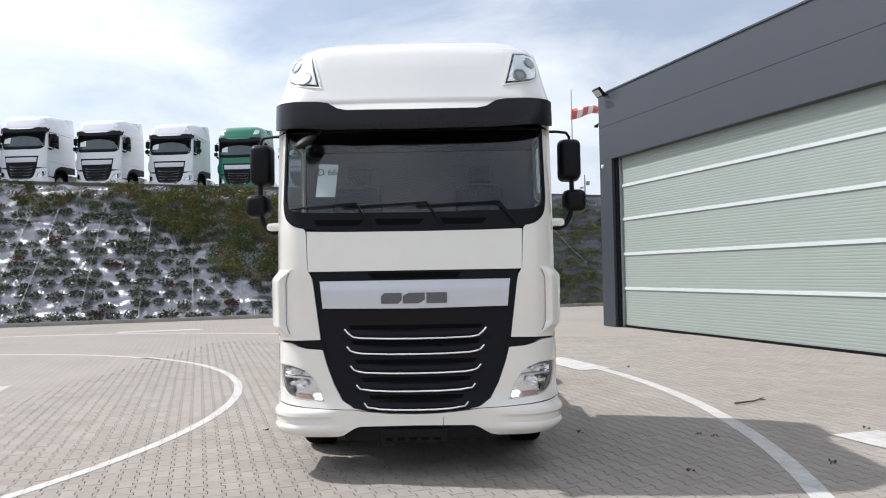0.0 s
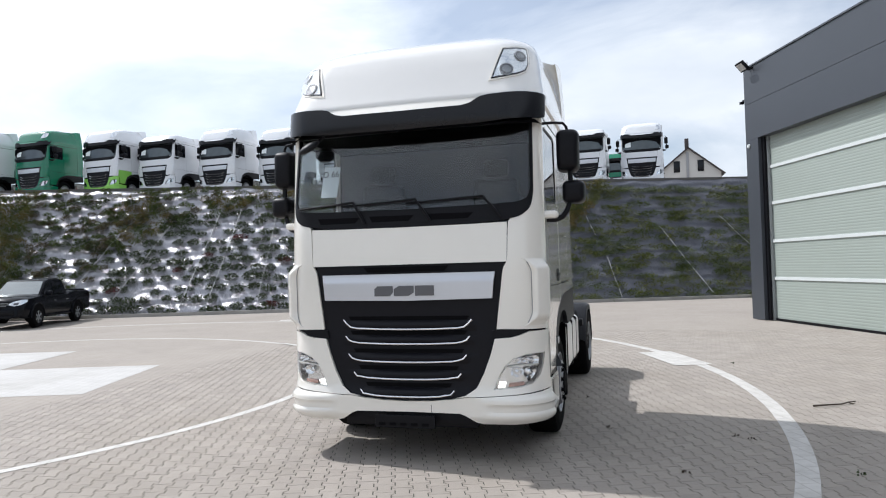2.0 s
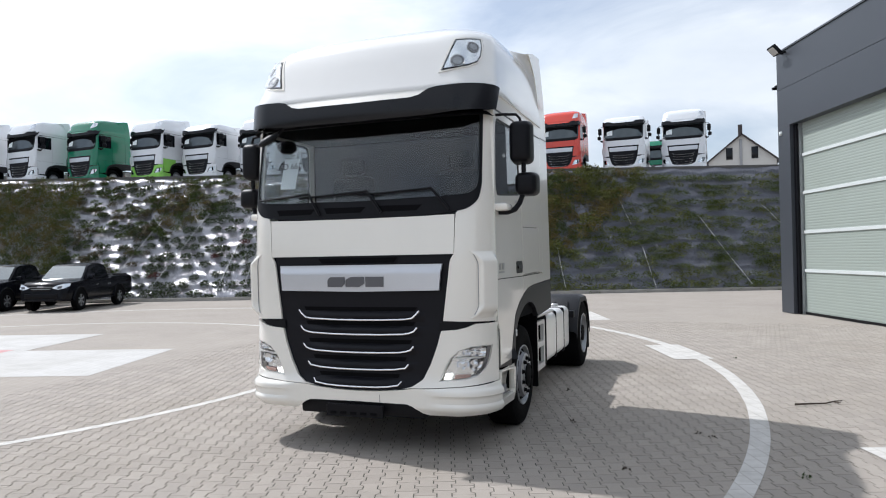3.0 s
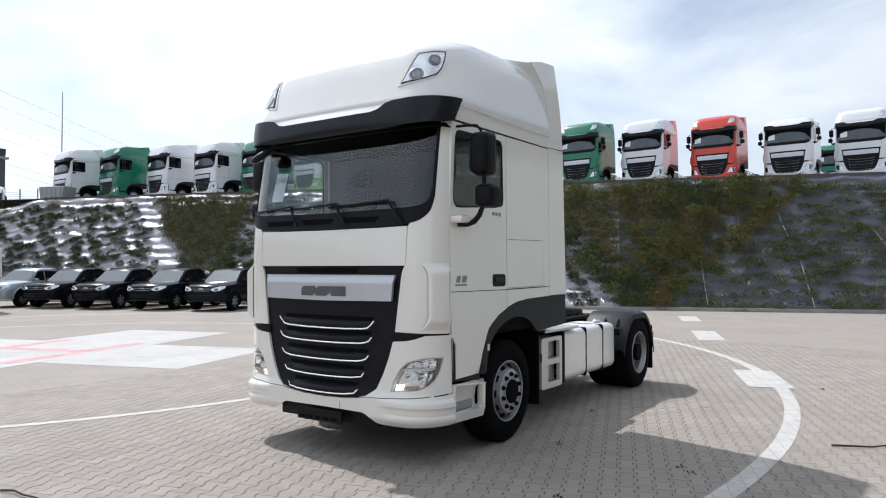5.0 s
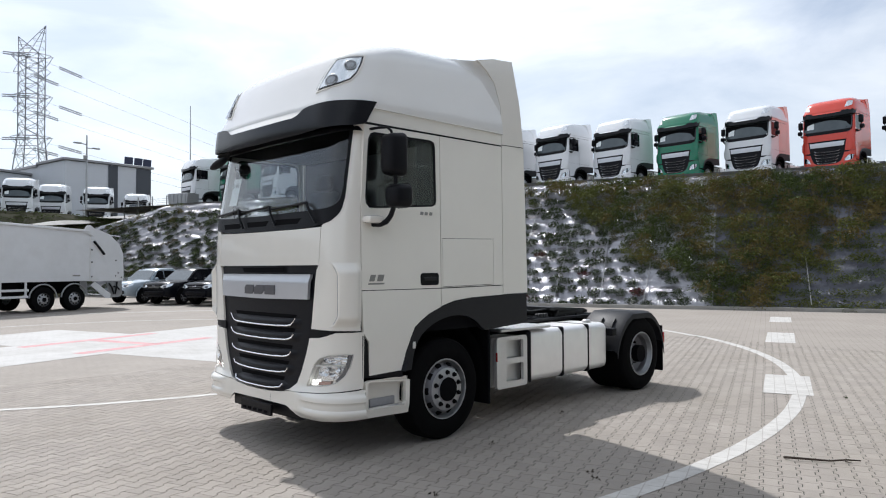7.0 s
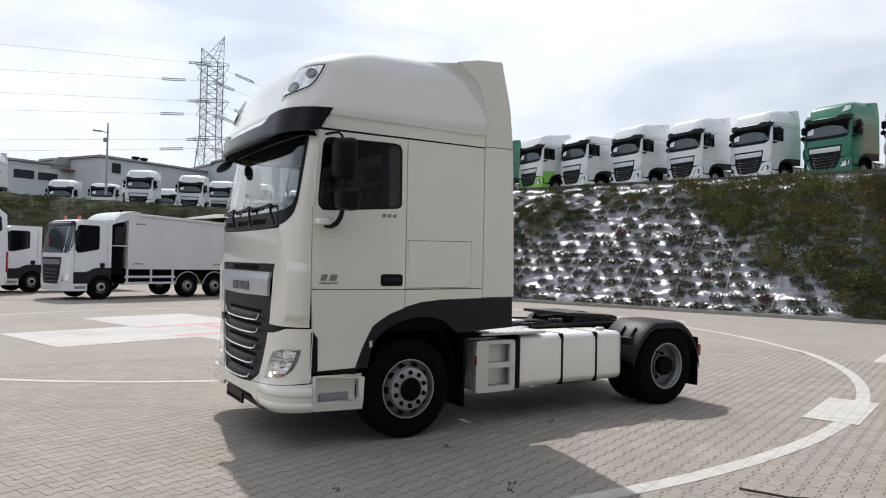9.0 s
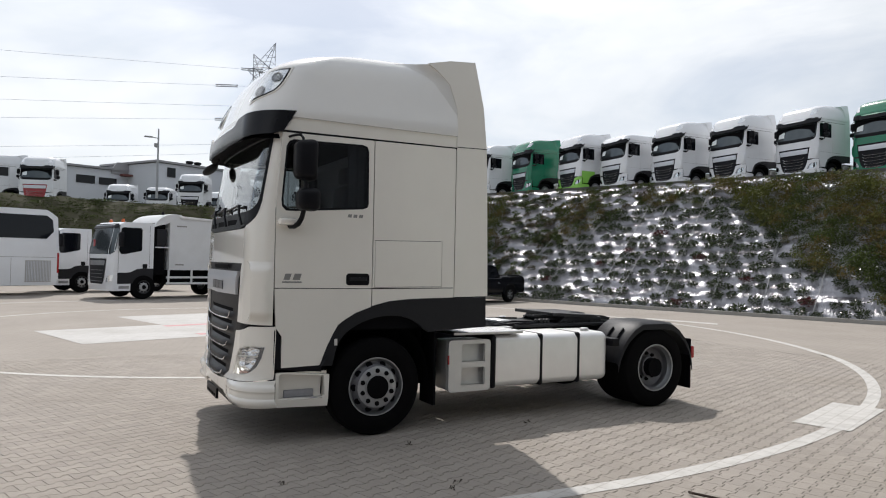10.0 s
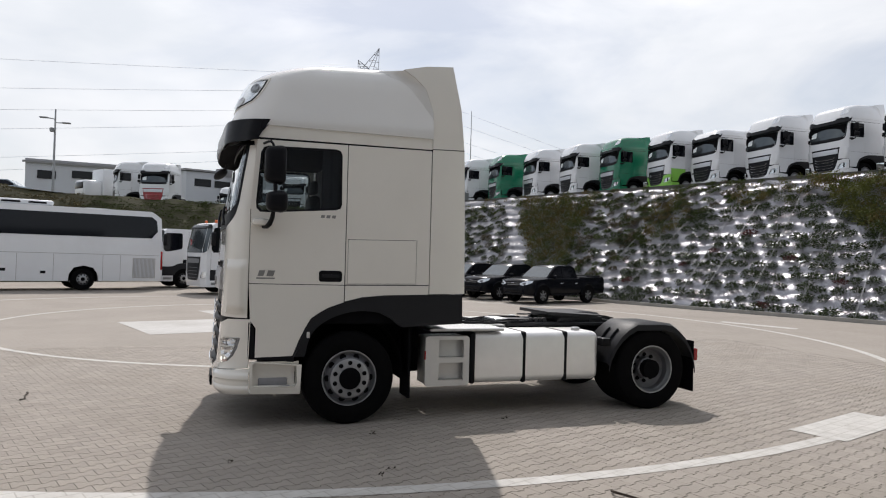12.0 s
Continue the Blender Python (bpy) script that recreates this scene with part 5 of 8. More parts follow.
def foil_mat(name, col, dirt, metal, rough):
    m = mat(name, col, rough, metal=metal, var=0.25, scale=0.5, bump=0.0, dirt=dirt, dirt_col=(0.085, 0.08, 0.075), dscale=0.9)
    nt = m.node_tree
    b = nt.nodes["Principled BSDF"]
    co = nt.nodes.new("ShaderNodeTexCoord")
    n = nt.nodes.new("ShaderNodeTexNoise")
    n.inputs["Scale"].default_value, n.inputs["Detail"].default_value, n.inputs["Distortion"].default_value = 1.0, 3.5, 1.6
    bp = nt.nodes.new("ShaderNodeBump")
    bp.inputs["Strength"].default_value, bp.inputs["Distance"].default_value = 1.0, 0.055
    mp = nt.nodes.new("ShaderNodeMapping")
    mp.vector_type = "TEXTURE"
    mp.inputs["Rotation"].default_value = (0, 0, GA)
    mp.inputs["Scale"].default_value = (0.17, 0.42, 0.42)
    nt.links.new(co.outputs["Object"], mp.inputs["Vector"])
    nt.links.new(mp.outputs[0], n.inputs["Vector"])
    nt.links.new(n.outputs["Fac"], bp.inputs["Height"])
    nt.links.new(bp.outputs[0], b.inputs["Normal"])
    return m


FOILM = foil_mat("ground_cover_foil", (0.37, 0.365, 0.385), 0.22, 0.90, 0.35)
# Foil copy whose colour is tuned to the glare on the west stretch.
WESTFOIL = foil_mat("west_ground_cover_foil", (0.33, 0.325, 0.34), 0.25, 0.86, 0.38)
MESHM = foil_mat("dark_woven_ground_cover", (0.115, 0.118, 0.140), 0.4, 0.3, 0.42)
U0, U1, SPLIT = -56.0, 24.0, -6.3


def bank_relief(u, h):
    """The foil lies in shallow terraces: it slopes gently between the plant rows and drops steeply under each row."""
    sag = min(1.5, max(0.25, 0.95 + 0.8 * noise.noise((u * 1.7, h * 13.0, 7)) + 0.35 * noise.noise((u * 3.3, h * 30.0, 2))))
    ph = ((h - 0.03) / 0.071 + 0.40 * noise.noise((u * 1.5, h * 9.0, 11))) % 1.0
    saw = 0.5 - ph / 0.74 if ph < 0.74 else -0.5 + (ph - 0.74) / 0.26
    return 0.080 * sag * saw + 0.07 * noise.noise((u * 1.1, h * 13, 0)) + 0.022 * noise.noise((u * 3.4, h * 22, 4))


def bank_strip(name, ua, ub, material, label):
    bm = bmesh.new()
    rows = []
    n, nh = round((ub - ua) / 0.22), 126
    for i in range(n + 1):
        u = ua + (ub - ua) * i / n
        rows.append([bm.verts.new(bank(u, h / nh, bank_relief(u, h / nh))) for h in range(nh + 1)])
    for p, q in zip(rows, rows[1:]):
        for j in range(nh):
            bm.faces.new((p[j], q[j], q[j + 1], p[j + 1]))
    return setting(name, bm, material, label, True)


bank_strip("bank_slope", -19.6, SPLIT, FOILM, "steep bank covered with silvery crinkled ground-cover foil")
bank_strip("bank_slope_west", U0, -19.6, WESTFOIL, "steep bank covered with ground-cover foil, west stretch")
bank_strip("bank_slope_east", SPLIT, U1, MESHM, "steep bank covered with dark woven ground cover")
bm = bmesh.new()
c = [(FOOT + U * a + N * b, z) for a, b, z in ((-50, RUN, RIM - 0.02), (60, RUN, RIM - 0.02), (60, 7.0, RIDGE_Z), (-50, 7.0, RIDGE_Z), (-50, 95, RIDGE_Z), (60, 95, RIDGE_Z))]
vs = [bm.verts.new((p.x, p.y, z)) for p, z in c]
bm.faces.new((vs[0], vs[1], vs[2], vs[3]))
bm.faces.new((vs[3], vs[2], vs[5], vs[4]))
upper = setting("upper_yard", bm, ASPHALT, "pale paved upper yard")
bm = bmesh.new()


def beam(bm, u0, u1, n0, n1, z0, z1):
    vs = [bm.verts.new((*(FOOT + U * u + N * n).xy, z)) for z in (z0, z1) for u, n in ((u0, n0), (u1, n0), (u1, n1), (u0, n1))]
    for f in ((0, 1, 2, 3), (4, 5, 6, 7), (0, 1, 5, 4), (1, 2, 6, 5), (2, 3, 7, 6), (3, 0, 4, 7)):
        bm.faces.new([vs[i] for i in f])
    return bm


setting("rim_edging", beam(bmesh.new(), -40.5, 24.0, RUN - 0.06, RUN + 0.14, RIM - 0.7, RIM + 0.03), BEAM, "dark weathered concrete edging along the top of the bank")
setting("bank_kerb", beam(bmesh.new(), U0, 24.0, -0.22, -0.06, -0.02, 0.13), CONCRETE, "grey concrete kerb at the foot of the bank")


# ---- hall with the large door ----
def hall():
    C0 = Vector((5.0, 21.95, 0))
    D = -N
    back = U

    def P(d, n, z):
        q = C0 + D * d + back * n
        return (q.x, q.y, z)

    H = tagged(new("hall"), "dark grey hall with a wide pale green sectional door", "building")

    def blk(name, d0, d1, n0, n1, z0, z1, material, parent, label="", bev=0.0):
        bm = box(bmesh.new(), d0, d1, n0, n1, z0, z1, bev, 2)
        for v in bm.verts:
            v.co = Vector(P(v.co.x, v.co.y, v.co.z))
        return part(name, bm, material, parent, label, smooth=False)

    # Past the door the hall is an unseen extension that cuts eastern sky light.
    top, door_l, door_r, door_t, unseen_end = 7.22, 0.66, 11.4, 5.14, 29.0
    blk("end_pier", 0.0, door_l, 0.0, 0.35, 0, door_t, CLAD, H)
    blk("upper_cladding", 0.0, unseen_end, 0.0, 0.35, door_t + 0.002, 6.18, CLAD, H)
    blk("upper_cladding", 0.0, unseen_end, 0.0, 0.35, 6.19, top, CLAD, H)
    blk("roof_flashing", -0.03, unseen_end + 0.03, -0.03, 0.4, top + 0.002, top + 0.045, CLAD, H)
    # Unseen added wall, darkening the truck's side and its window reflection.
    blk("end_pier", door_r, unseen_end, 0.0, 0.35, 0, door_t, CLAD, H)
    blk("side_wall", 0.0, 0.3, 0.352, 14.0, 0, top, CLAD, H)
    blk("roof", 0.302, unseen_end, 0.352, 14.0, top - 0.3, top - 0.02, HALLROOF, H)
    blk("side_wall", unseen_end - 0.3, unseen_end, 0.352, 14.0, 0, top - 0.31, CLAD, H)
    blk("door_jamb", door_l + 0.002, door_l + 0.14, 0.10, 0.33, 0, door_t - 0.002, BLACK, H)
    blk("guide_rail", door_l + 0.14, door_l + 0.19, 0.16, 0.24, 0, door_t - 0.002, GALV, H)
    door = tagged(new("sectional_door"), "pale green translucent sectional door with white rails", "door")
    panel = mat("ribbed_green_polycarbonate", (0.315, 0.355, 0.322), 0.4, var=0.05, scale=1.5, dirt=0.2, dirt_col=(0.275, 0.31, 0.265), dscale=0.8)
    rail = mat("white_door_rail", (0.60, 0.63, 0.62), 0.4, var=0.03)
    zs = [0.06, 1.165, 2.20, 3.26, 4.28, 5.14]
    d0, d1 = door_l + 0.19, door_r
    for k, (z0, z1) in enumerate(zip(zs, zs[1:])):
        bm = bmesh.new()
        n = 15 if k < 4 else 11
        prf = []
        for i in range(n):
            za, zb = z0 + (z1 - z0) * i / n, z0 + (z1 - z0) * (i + 1) / n
            prf += [(0.2455, za), (0.2425, za + (zb - za) * 0.3), (0.2425, za + (zb - za) * 0.7)]
        prf.append((0.2455, z1))
        a = [bm.verts.new(P(d0, nn, z)) for nn, z in prf]
        b = [bm.verts.new(P(d1, nn, z)) for nn, z in prf]
        for i in range(len(prf) - 1):
            bm.faces.new((a[i], b[i], b[i + 1], a[i + 1]))
        sec = part("door_section", bm, panel, door, smooth=False)
        if k:
            blk("door_rail", d0, d1, 0.212, 0.236, z0 - 0.042, z0 + 0.042, rail, sec, "white rail", 0.006)
    blk("bottom_seal", d0, d1, 0.22, 0.27, 0.0, 0.06, BLACK, door)
    blk("door_backing", d0, d1, 0.27, 0.31, 0.0, 5.14, DARK, door)
    # floodlight at the corner
    fl = tagged(new("floodlight"), "black wall floodlight at the hall corner", "lamp")
    def lampbox(d0, d1, n0, n1, z0, z1, bev):
        bm = box(bmesh.new(), d0, d1, n0, n1, z0, z1, bev, 2)
        r = Matrix.Rotation(radians(-48), 4, "X")
        for v in bm.verts:
            q = r @ v.co
            v.co = Vector(P(q.x + 0.46, q.y - 0.27, q.z + 7.22))
        return bm
    body = part("lamp_body", lampbox(-0.19, 0.19, -0.15, 0.15, -0.045, 0.045, 0.015), BLACK, fl)
    part("lamp_glass", lampbox(-0.15, 0.15, -0.11, 0.11, -0.052, -0.044, 0.0), PALEALU, body, "pale glass front")
    blk("bracket", 0.37, 0.41, -0.26, 0.0, 7.13, 7.17, BLACK, fl)
    blk("bracket", 0.51, 0.55, -0.26, 0.0, 7.13, 7.17, BLACK, fl)
    cm = tagged(new("security_camera"), "small black camera on the hall corner", "camera")
    blk("camera_arm", -0.11, -0.001, -0.02, 0.02, 6.33, 6.37, BLACK, cm)
    blk("camera_body", -0.15, -0.08, -0.08, 0.04, 6.26, 6.332, BLACK, cm, "", 0.01)
    sn = tagged(new("wall_sensor"), "small white sensor on the hall corner", "sensor")
    bm = bmesh.new()
    lathe(bm, [(0, 0.06), (0.04, 0.055), (0.06, 0.0)], 14)
    for v in bm.verts:
        v.co = Vector(P(0.18 + v.co.y, -v.co.x - 0.002, 4.97 + v.co.z))
    part("sensor_body", bm, rail, sn)


hall()


# ---- ridge trucks ----
def ridge_pose(u, n=8.32):
    p = FOOT + U * u + N * n
    return pose(p.x, p.y, RIDGE_Z, 0, 0, -3) @ Matrix.Scale(0.95, 4)


GRP = "trucks parked along the rim"
tw = build_truck("tractor_unit", ridge_pose(5.36), "white high-roof tractor unit parked above the bank", COOLWHITE, False, group=GRP)
for u in (-12.0, -15.36, -18.65, -31.9, -35.4, -42.8):
    copy_thing(tw, ridge_pose(u) @ Matrix.Scale(1 / 0.95, 4))
tg = build_truck("tractor_unit", ridge_pose(-8.58), "green high-roof tractor unit parked above the bank", GREEN, False, group=GRP)
for u in (-28.48, -39.1):
    copy_thing(tg, ridge_pose(u) @ Matrix.Scale(1 / 0.95, 4))
build_truck("tractor_unit", ridge_pose(-1.6), "orange-red high-roof tractor unit parked above the bank", RED, False, group=GRP)
build_truck("tractor_unit", ridge_pose(-5.2), "white tractor unit with pale salmon sides above the bank", COOLWHITE, False, side_paint=PINK, group=GRP)
build_truck("tractor_unit", ridge_pose(-24.86), "white tractor unit with lime green bumper above the bank", COOLWHITE, False, lower=LIME, group=GRP)
tlow = build_truck("tractor_unit", ridge_pose(-21.9), "white low-roof tractor unit parked above the bank", COOLWHITE, False, low_roof=True, group=GRP)
copy_thing(tlow, ridge_pose(2.0) @ Matrix.Scale(1 / 0.95, 4))
build_truck("tractor_unit", ridge_pose(6.5, 17.0), "green low-roof tractor unit in a second row above the bank", GREEN, False, low_roof=True, group=GRP)


# ---- plants and hoses on the bank ----
rng = np.random.default_rng(7)
HOSE = mat("grey_hose_plastic", (0.34, 0.34, 0.34), 0.35, var=0.15, scale=4)


def clump(n, spread, leaf, up, seed, slim=1.0):
    """A tuft of small bent leaves as verts and faces."""
    r = np.random.default_rng(seed)
    vs, fs = [], []
    for _ in range(n):
        a, e = r.uniform(0, 2 * math.pi), r.uniform(0.1, 1.0)
        c = Vector((spread * e * math.cos(a), spread * e * math.sin(a), up * r.uniform(0.05, 1.0) * (1.15 - 0.6 * e)))
        d = Vector((math.cos(a) + r.normal(0, 0.6), math.sin(a) + r.normal(0, 0.6), r.uniform(-0.3, 1.1))).normalized()
        s = d.cross(Vector((r.normal(), r.normal(), r.normal()))).normalized()
        l, w = leaf * r.uniform(0.6, 1.3), leaf * slim * r.uniform(0.25, 0.5)
        k = len(vs)
        mid = c + d * l * 0.5 + Vector((0, 0, 0.12 * l))
        vs += [c, mid + s * w, c + d * l - Vector((0, 0, 0.1 * l)), mid - s * w]
        fs.append((k, k + 1, k + 2, k + 3))
    return [tuple(v) for v in vs], fs


ZONE_A = [(-14.8, 6.0), (-12.7, 4.5), (-10.9, 3.2), (-9.5, 2.0), (-7.9, 1.4), (-7.2, 0.5), (-6.4, 0.0), (-4.5, 0.0), (-3.9, 0.7), (-1.8, 2.3), (-0.6, 3.3), (0.9, 4.3), (2.0, 6.0)]
ZONE_B = [(-32.2, 6.0), (-30.8, 4.0), (-29.3, 2.6), (-28.2, 1.2), (-27.2, 0.0), (-25.6, 0.1), (-25.6, 1.7), (-26.0, 3.3), (-26.0, 4.6), (-25.9, 6.0)]
ZONE_C = [(-25.9, 6.0), (-26.0, 3.3), (-25.6, 0.9), (-23.6, 1.2), (-22.1, 1.3), (-21.9, 2.0), (-21.3, 2.7), (-20.3, 3.3), (-19.3, 3.9), (-18.5, 4.3), (-17.7, 4.6), (-17.0, 5.2), (-16.6, 6.0)]
ZONE_D = [(-22.6, 6.0), (-21.7, 3.3), (-20.1, 3.4), (-19.6, 4.4), (-20.3, 6.0)]
ZONE_E = [(-17.4, 5.9), (-17.9, 4.3), (-16.4, 4.7), (-15.1, 5.2), (-15.1, 5.9)]


def plant_matrix(u, h, s, flat=1.0, off=0.05, lean=34):
    p = bank(u, h, off)
    m = Matrix.Translation(p) @ Matrix.Rotation(GA, 4, "Z") @ Matrix.Rotation(radians(lean), 4, "X") @ Matrix.Diagonal((s * rng.uniform(0.9, 1.25), s * rng.uniform(0.75, 1.05), s * flat, 1)) @ Matrix.Rotation(rng.uniform(0, 6.28), 4, "Z")
    return np.array(m)


dense = {0: [], 1: [], 2: []}
sparse = {0: [], 1: [], 2: []}
dark = {0: [], 1: []}
brown = {0: [], 1: []}
for u in np.arange(-55, 23, 0.205):
    for h in np.arange(0.015, 0.985, 0.031):
        uu, hh = u + rng.uniform(-0.12, 0.12), h + rng.uniform(-0.016, 0.016)
        z = hh * RIM
        edge = 0.5 * noise.noise((uu * 0.6, z * 0.6, 3))
        in_a, in_b = inside((uu + edge, z + edge * 0.5), ZONE_A), inside((uu + edge, z + edge * 0.5), ZONE_B)
        fringe = 0.985 > hh and z > 4.7 - 1.2 * noise.noise((uu * 0.5, 2, 0)) and uu < -6
        if in_a and hh < 0.965 and rng.random() < 0.95:
            heap = 0.5 * noise.noise((uu * 0.75, z * 0.9, 21)) + 0.3 * noise.noise((uu * 1.7, z * 1.9, 22))
            dense[min(2, max(0, int(1.5 + 3.2 * noise.noise((uu * 0.45, z * 0.5, 31)) + rng.normal(0, 0.7))))].append(plant_matrix(uu, hh, rng.uniform(0.7, 1.3) * (1.0 + 0.85 * heap), 1.0, 0.06 + 0.48 * heap))
        elif in_b and hh < 0.95 and rng.random() < 0.95:
            dense[rng.integers(0, 3)].append(plant_matrix(uu, hh, rng.uniform(0.7, 1.15)))
        elif hh < 0.93 and (inside((uu + edge, z + edge), ZONE_D) or inside((uu + edge, z + edge), ZONE_E)) and rng.random() < 0.6:
            dense[rng.integers(0, 3)].append(plant_matrix(uu, hh, rng.uniform(0.6, 1.0)))
        elif hh < 0.985 and inside((uu + edge, min(5.9, z) + edge * 0.3), ZONE_C):
            if rng.random() < 0.27 + 0.25 * noise.noise((uu * 0.9, z * 0.8, 14)):
                brown[rng.integers(0, 2)].append(plant_matrix(uu, hh, rng.uniform(0.7, 1.15), 0.8))
        elif fringe and rng.random() < 0.16 + 0.3 * noise.noise((uu * 0.35, 9, 1)):
            dense[rng.integers(0, 3)].append(plant_matrix(uu, hh, rng.uniform(0.5, 1.0)))
for i, h in enumerate(np.arange(0.03, 0.95, 0.071)):
    for u in np.arange(-55, 23, 0.70):
        uu = u + (0.35 if i % 2 else 0) + rng.uniform(-0.17, 0.17)
        hh = min(0.985, max(0.01, h + rng.uniform(-0.016, 0.016)))
        z = hh * RIM
        if inside((uu, z), ZONE_A) or inside((uu, z), ZONE_B) or (inside((uu, z), ZONE_C) and rng.random() < 0.6):
            continue
        if -0.5 < uu + 30.04 + 0.956 * (z - 2.62) < 0.75:  # a bare strip of foil
            continue
        if uu > -4.6:
            for q in (-0.26, 0.0, 0.26):
                if rng.random() < 0.70:
                    dark[rng.integers(0, 2)].append(plant_matrix(uu + q, min(0.95, max(0.01, hh + 0.035 * noise.noise((uu * 0.8, hh * 9, 5)) + rng.uniform(-0.012, 0.012))), rng.uniform(1.0, 1.5), 0.9, 0.07))
        elif uu < -30:
            for q in (-0.24, 0.0, 0.22):
                if rng.random() < 0.66:
                    hq = min(0.97, max(0.01, hh + rng.uniform(-0.035, 0.035)))
                    (brown[rng.integers(0, 2)] if rng.random() < 0.35 else sparse[rng.integers(0, 3)]).append(plant_matrix(uu + q, hq, rng.uniform(0.7, 1.15), 0.65, 0.03, 42))
        elif rng.random() < 0.93:
            sparse[rng.integers(0, 3)].append(plant_matrix(uu, hh, rng.uniform(0.88, 1.3) * (1.2 if rng.random() < 0.2 else 1.0), 0.65, 0.03, 42))
for k in range(3):
    v, f = clump(92, 0.25, 0.066, 0.28, 20 + k, 0.9)
    tagged(scatter_mesh("shrub_cover", v, f, dense[k], (LEAFA, LEAFB, LEAFE)[k]), "dense olive green ground-cover shrubs on the bank", "shrubs", kind="stuff")
    v, f = clump(210, 0.215, 0.085, 0.19, 40 + k, 0.6)
    tagged(scatter_mesh("sprig_rows", v, f, sparse[k], (LEAFC, LEAFC, LEAFC)[k]), "rows of small green sprigs planted through the foil", "plants", kind="stuff")
for k in range(2):
    v, f = clump(120, 0.21, 0.085, 0.20, 80 + k, 0.75)
    tagged(scatter_mesh("dry_tufts", v, f, brown[k], (LEAFF, LEAFE)[k]), "half-dry brownish tufts standing close on the foil", "plants", kind="stuff")
reds = [plant_matrix(u, h, rng.uniform(0.9, 1.3), 0.8) for u, h in ((-13.9, 0.37), (-14.3, 0.05), (-17.4, 0.42), (-18.6, 0.31), (-11.7, 0.22), (-21.2, 0.17), (-16.1, 0.55), (-9.3, 0.09))]
v, f = clump(130, 0.22, 0.075, 0.18, 55)
tagged(scatter_mesh("red_sprigs", v, f, reds, LEAFD), "scattered reddish plants among the green sprigs", "plants", kind="stuff")
for k in range(2):
    v, f = clump(90, 0.25, 0.062, 0.11, 60 + k, 0.8)
    tagged(scatter_mesh("sprig_rows_east", v, f, dark[k], (LEAFE, LEAFA)[k]), "rows of low green plants on dark ground cover", "plants", kind="stuff")
for u0, h0, u1, h1 in ((-17.0, 0.9, -18.2, 0.05), (-16.2, 0.80, -17.1, 0.03), (-14.4, 0.95, -14.95, 0.03), (-12.5, 0.84, -12.85, 0.03), (-10.9, 0.66, -10.8, 0.02), (-8.85, 0.33, -9.0, 0.03), (-2.92, 0.38, -2.8, 0.02), (0.45, 0.70, 0.72, 0.50), (1.0, 0.32, 1.17, 0.02), (4.0, 0.56, 5.4, 0.03), (7.2, 0.64, 8.3, 0.34), (-19.4, 0.66, -21.3, 0.04), (-21.6, 0.6, -23.4, 0.04), (-27.4, 0.5, -29.6, 0.04)):
    bm = bmesh.new()
    tube(bm, [bank(u0 + (u1 - u0) * q, h0 + (h1 - h0) * q, 0.11 + 0.02 * math.sin(q * 9)) for q in np.linspace(0, 1, 8)], 0.021, 6)
    hose = part("watering_hose", bm, HOSE)
    tagged(hose, "thin grey watering hose lying down the bank", "hose", "hoses on the bank")

BARK = mat("dark_bark", (0.05, 0.035, 0.025), 0.9, var=0.3, scale=30, bump=0.4)

# ---- block paving near the camera ----
PB = (0.20, 0.14)


def paver_verts(rowsign):
    """A waisted block: top outline, then a lower skirt."""
    L, W, wv = PB[0] / 2 - 0.0016, PB[1] / 2 - 0.0032, 0.0155
    right = [(W + wv - 0.004, -L), (W + wv, -L + 0.006), (W + wv, -0.060), (W - wv, -0.041), (W - wv, 0.041), (W + wv, 0.060), (W + wv, L - 0.006), (W + wv - 0.004, L)]
    left = [(-x, y) for x, y in right]
    ring = right + left[::-1]
    top = [(x * 0.982, y * 0.991, 0.0) for x, y in ring]
    low = [(x, y, -0.012) for x, y in ring]
    n = len(ring)
    faces = [tuple(range(n))] + [(i, (i + 1) % n, n + (i + 1) % n, n + i) for i in range(n)]
    return top + low, [tuple(reversed(f)) if i else f for i, f in enumerate(faces)]


pv, pf = paver_verts(1)
near, rest = [], []
for i in range(-95, 110):
    for j in range(-80, 110):
        o = Vector((0.5, 9.0, 0)) + U * (i * PB[1]) + N * (j * PB[0] + (PB[0] / 2 if i % 2 else 0))
        if not (-6.0 < o.x < 9.5 and 2.2 < o.y < 18.5):
            continue
        m = Matrix.Translation((o.x, o.y, rng.uniform(-0.0006, 0.0006))) @ Matrix.Rotation(GA + rng.normal(0, 0.003), 4, "Z") @ Matrix.Rotation(rng.normal(0, 0.002), 4, "X")
        if 1.5 < o.x < 4.2 and 4.6 < o.y < 8.2:
            near.append(m)
        else:
            rest.append(np.array(m))
PAVA, PAVB = paver_mat("concrete_block", "object"), paver_mat("concrete_block_far", "island")
me = bpy.data.meshes.new("paver")
me.from_pydata(pv, [], pf)
me.materials.append(PAVA)
for m in near[:300]:
    ob = new("paver", me)
    ob.parent = ground
    ob.matrix_basis = m
rest += [np.array(m) for m in near[300:]]
tagged(scatter_mesh("paver_field", pv, pf, rest, PAVB), "pale concrete paving blocks with zigzag joints", "", kind="stuff").parent = ground
bm = bmesh.new()
bm.faces.new([bm.verts.new((x, y, -0.0040)) for x, y in ((-5.8, 2.4), (9.3, 2.4), (9.3, 18.3), (-5.8, 18.3))])
part("joint_bed", bm, JOINT, ground, "dark mossy joints between the paving blocks", smooth=False)
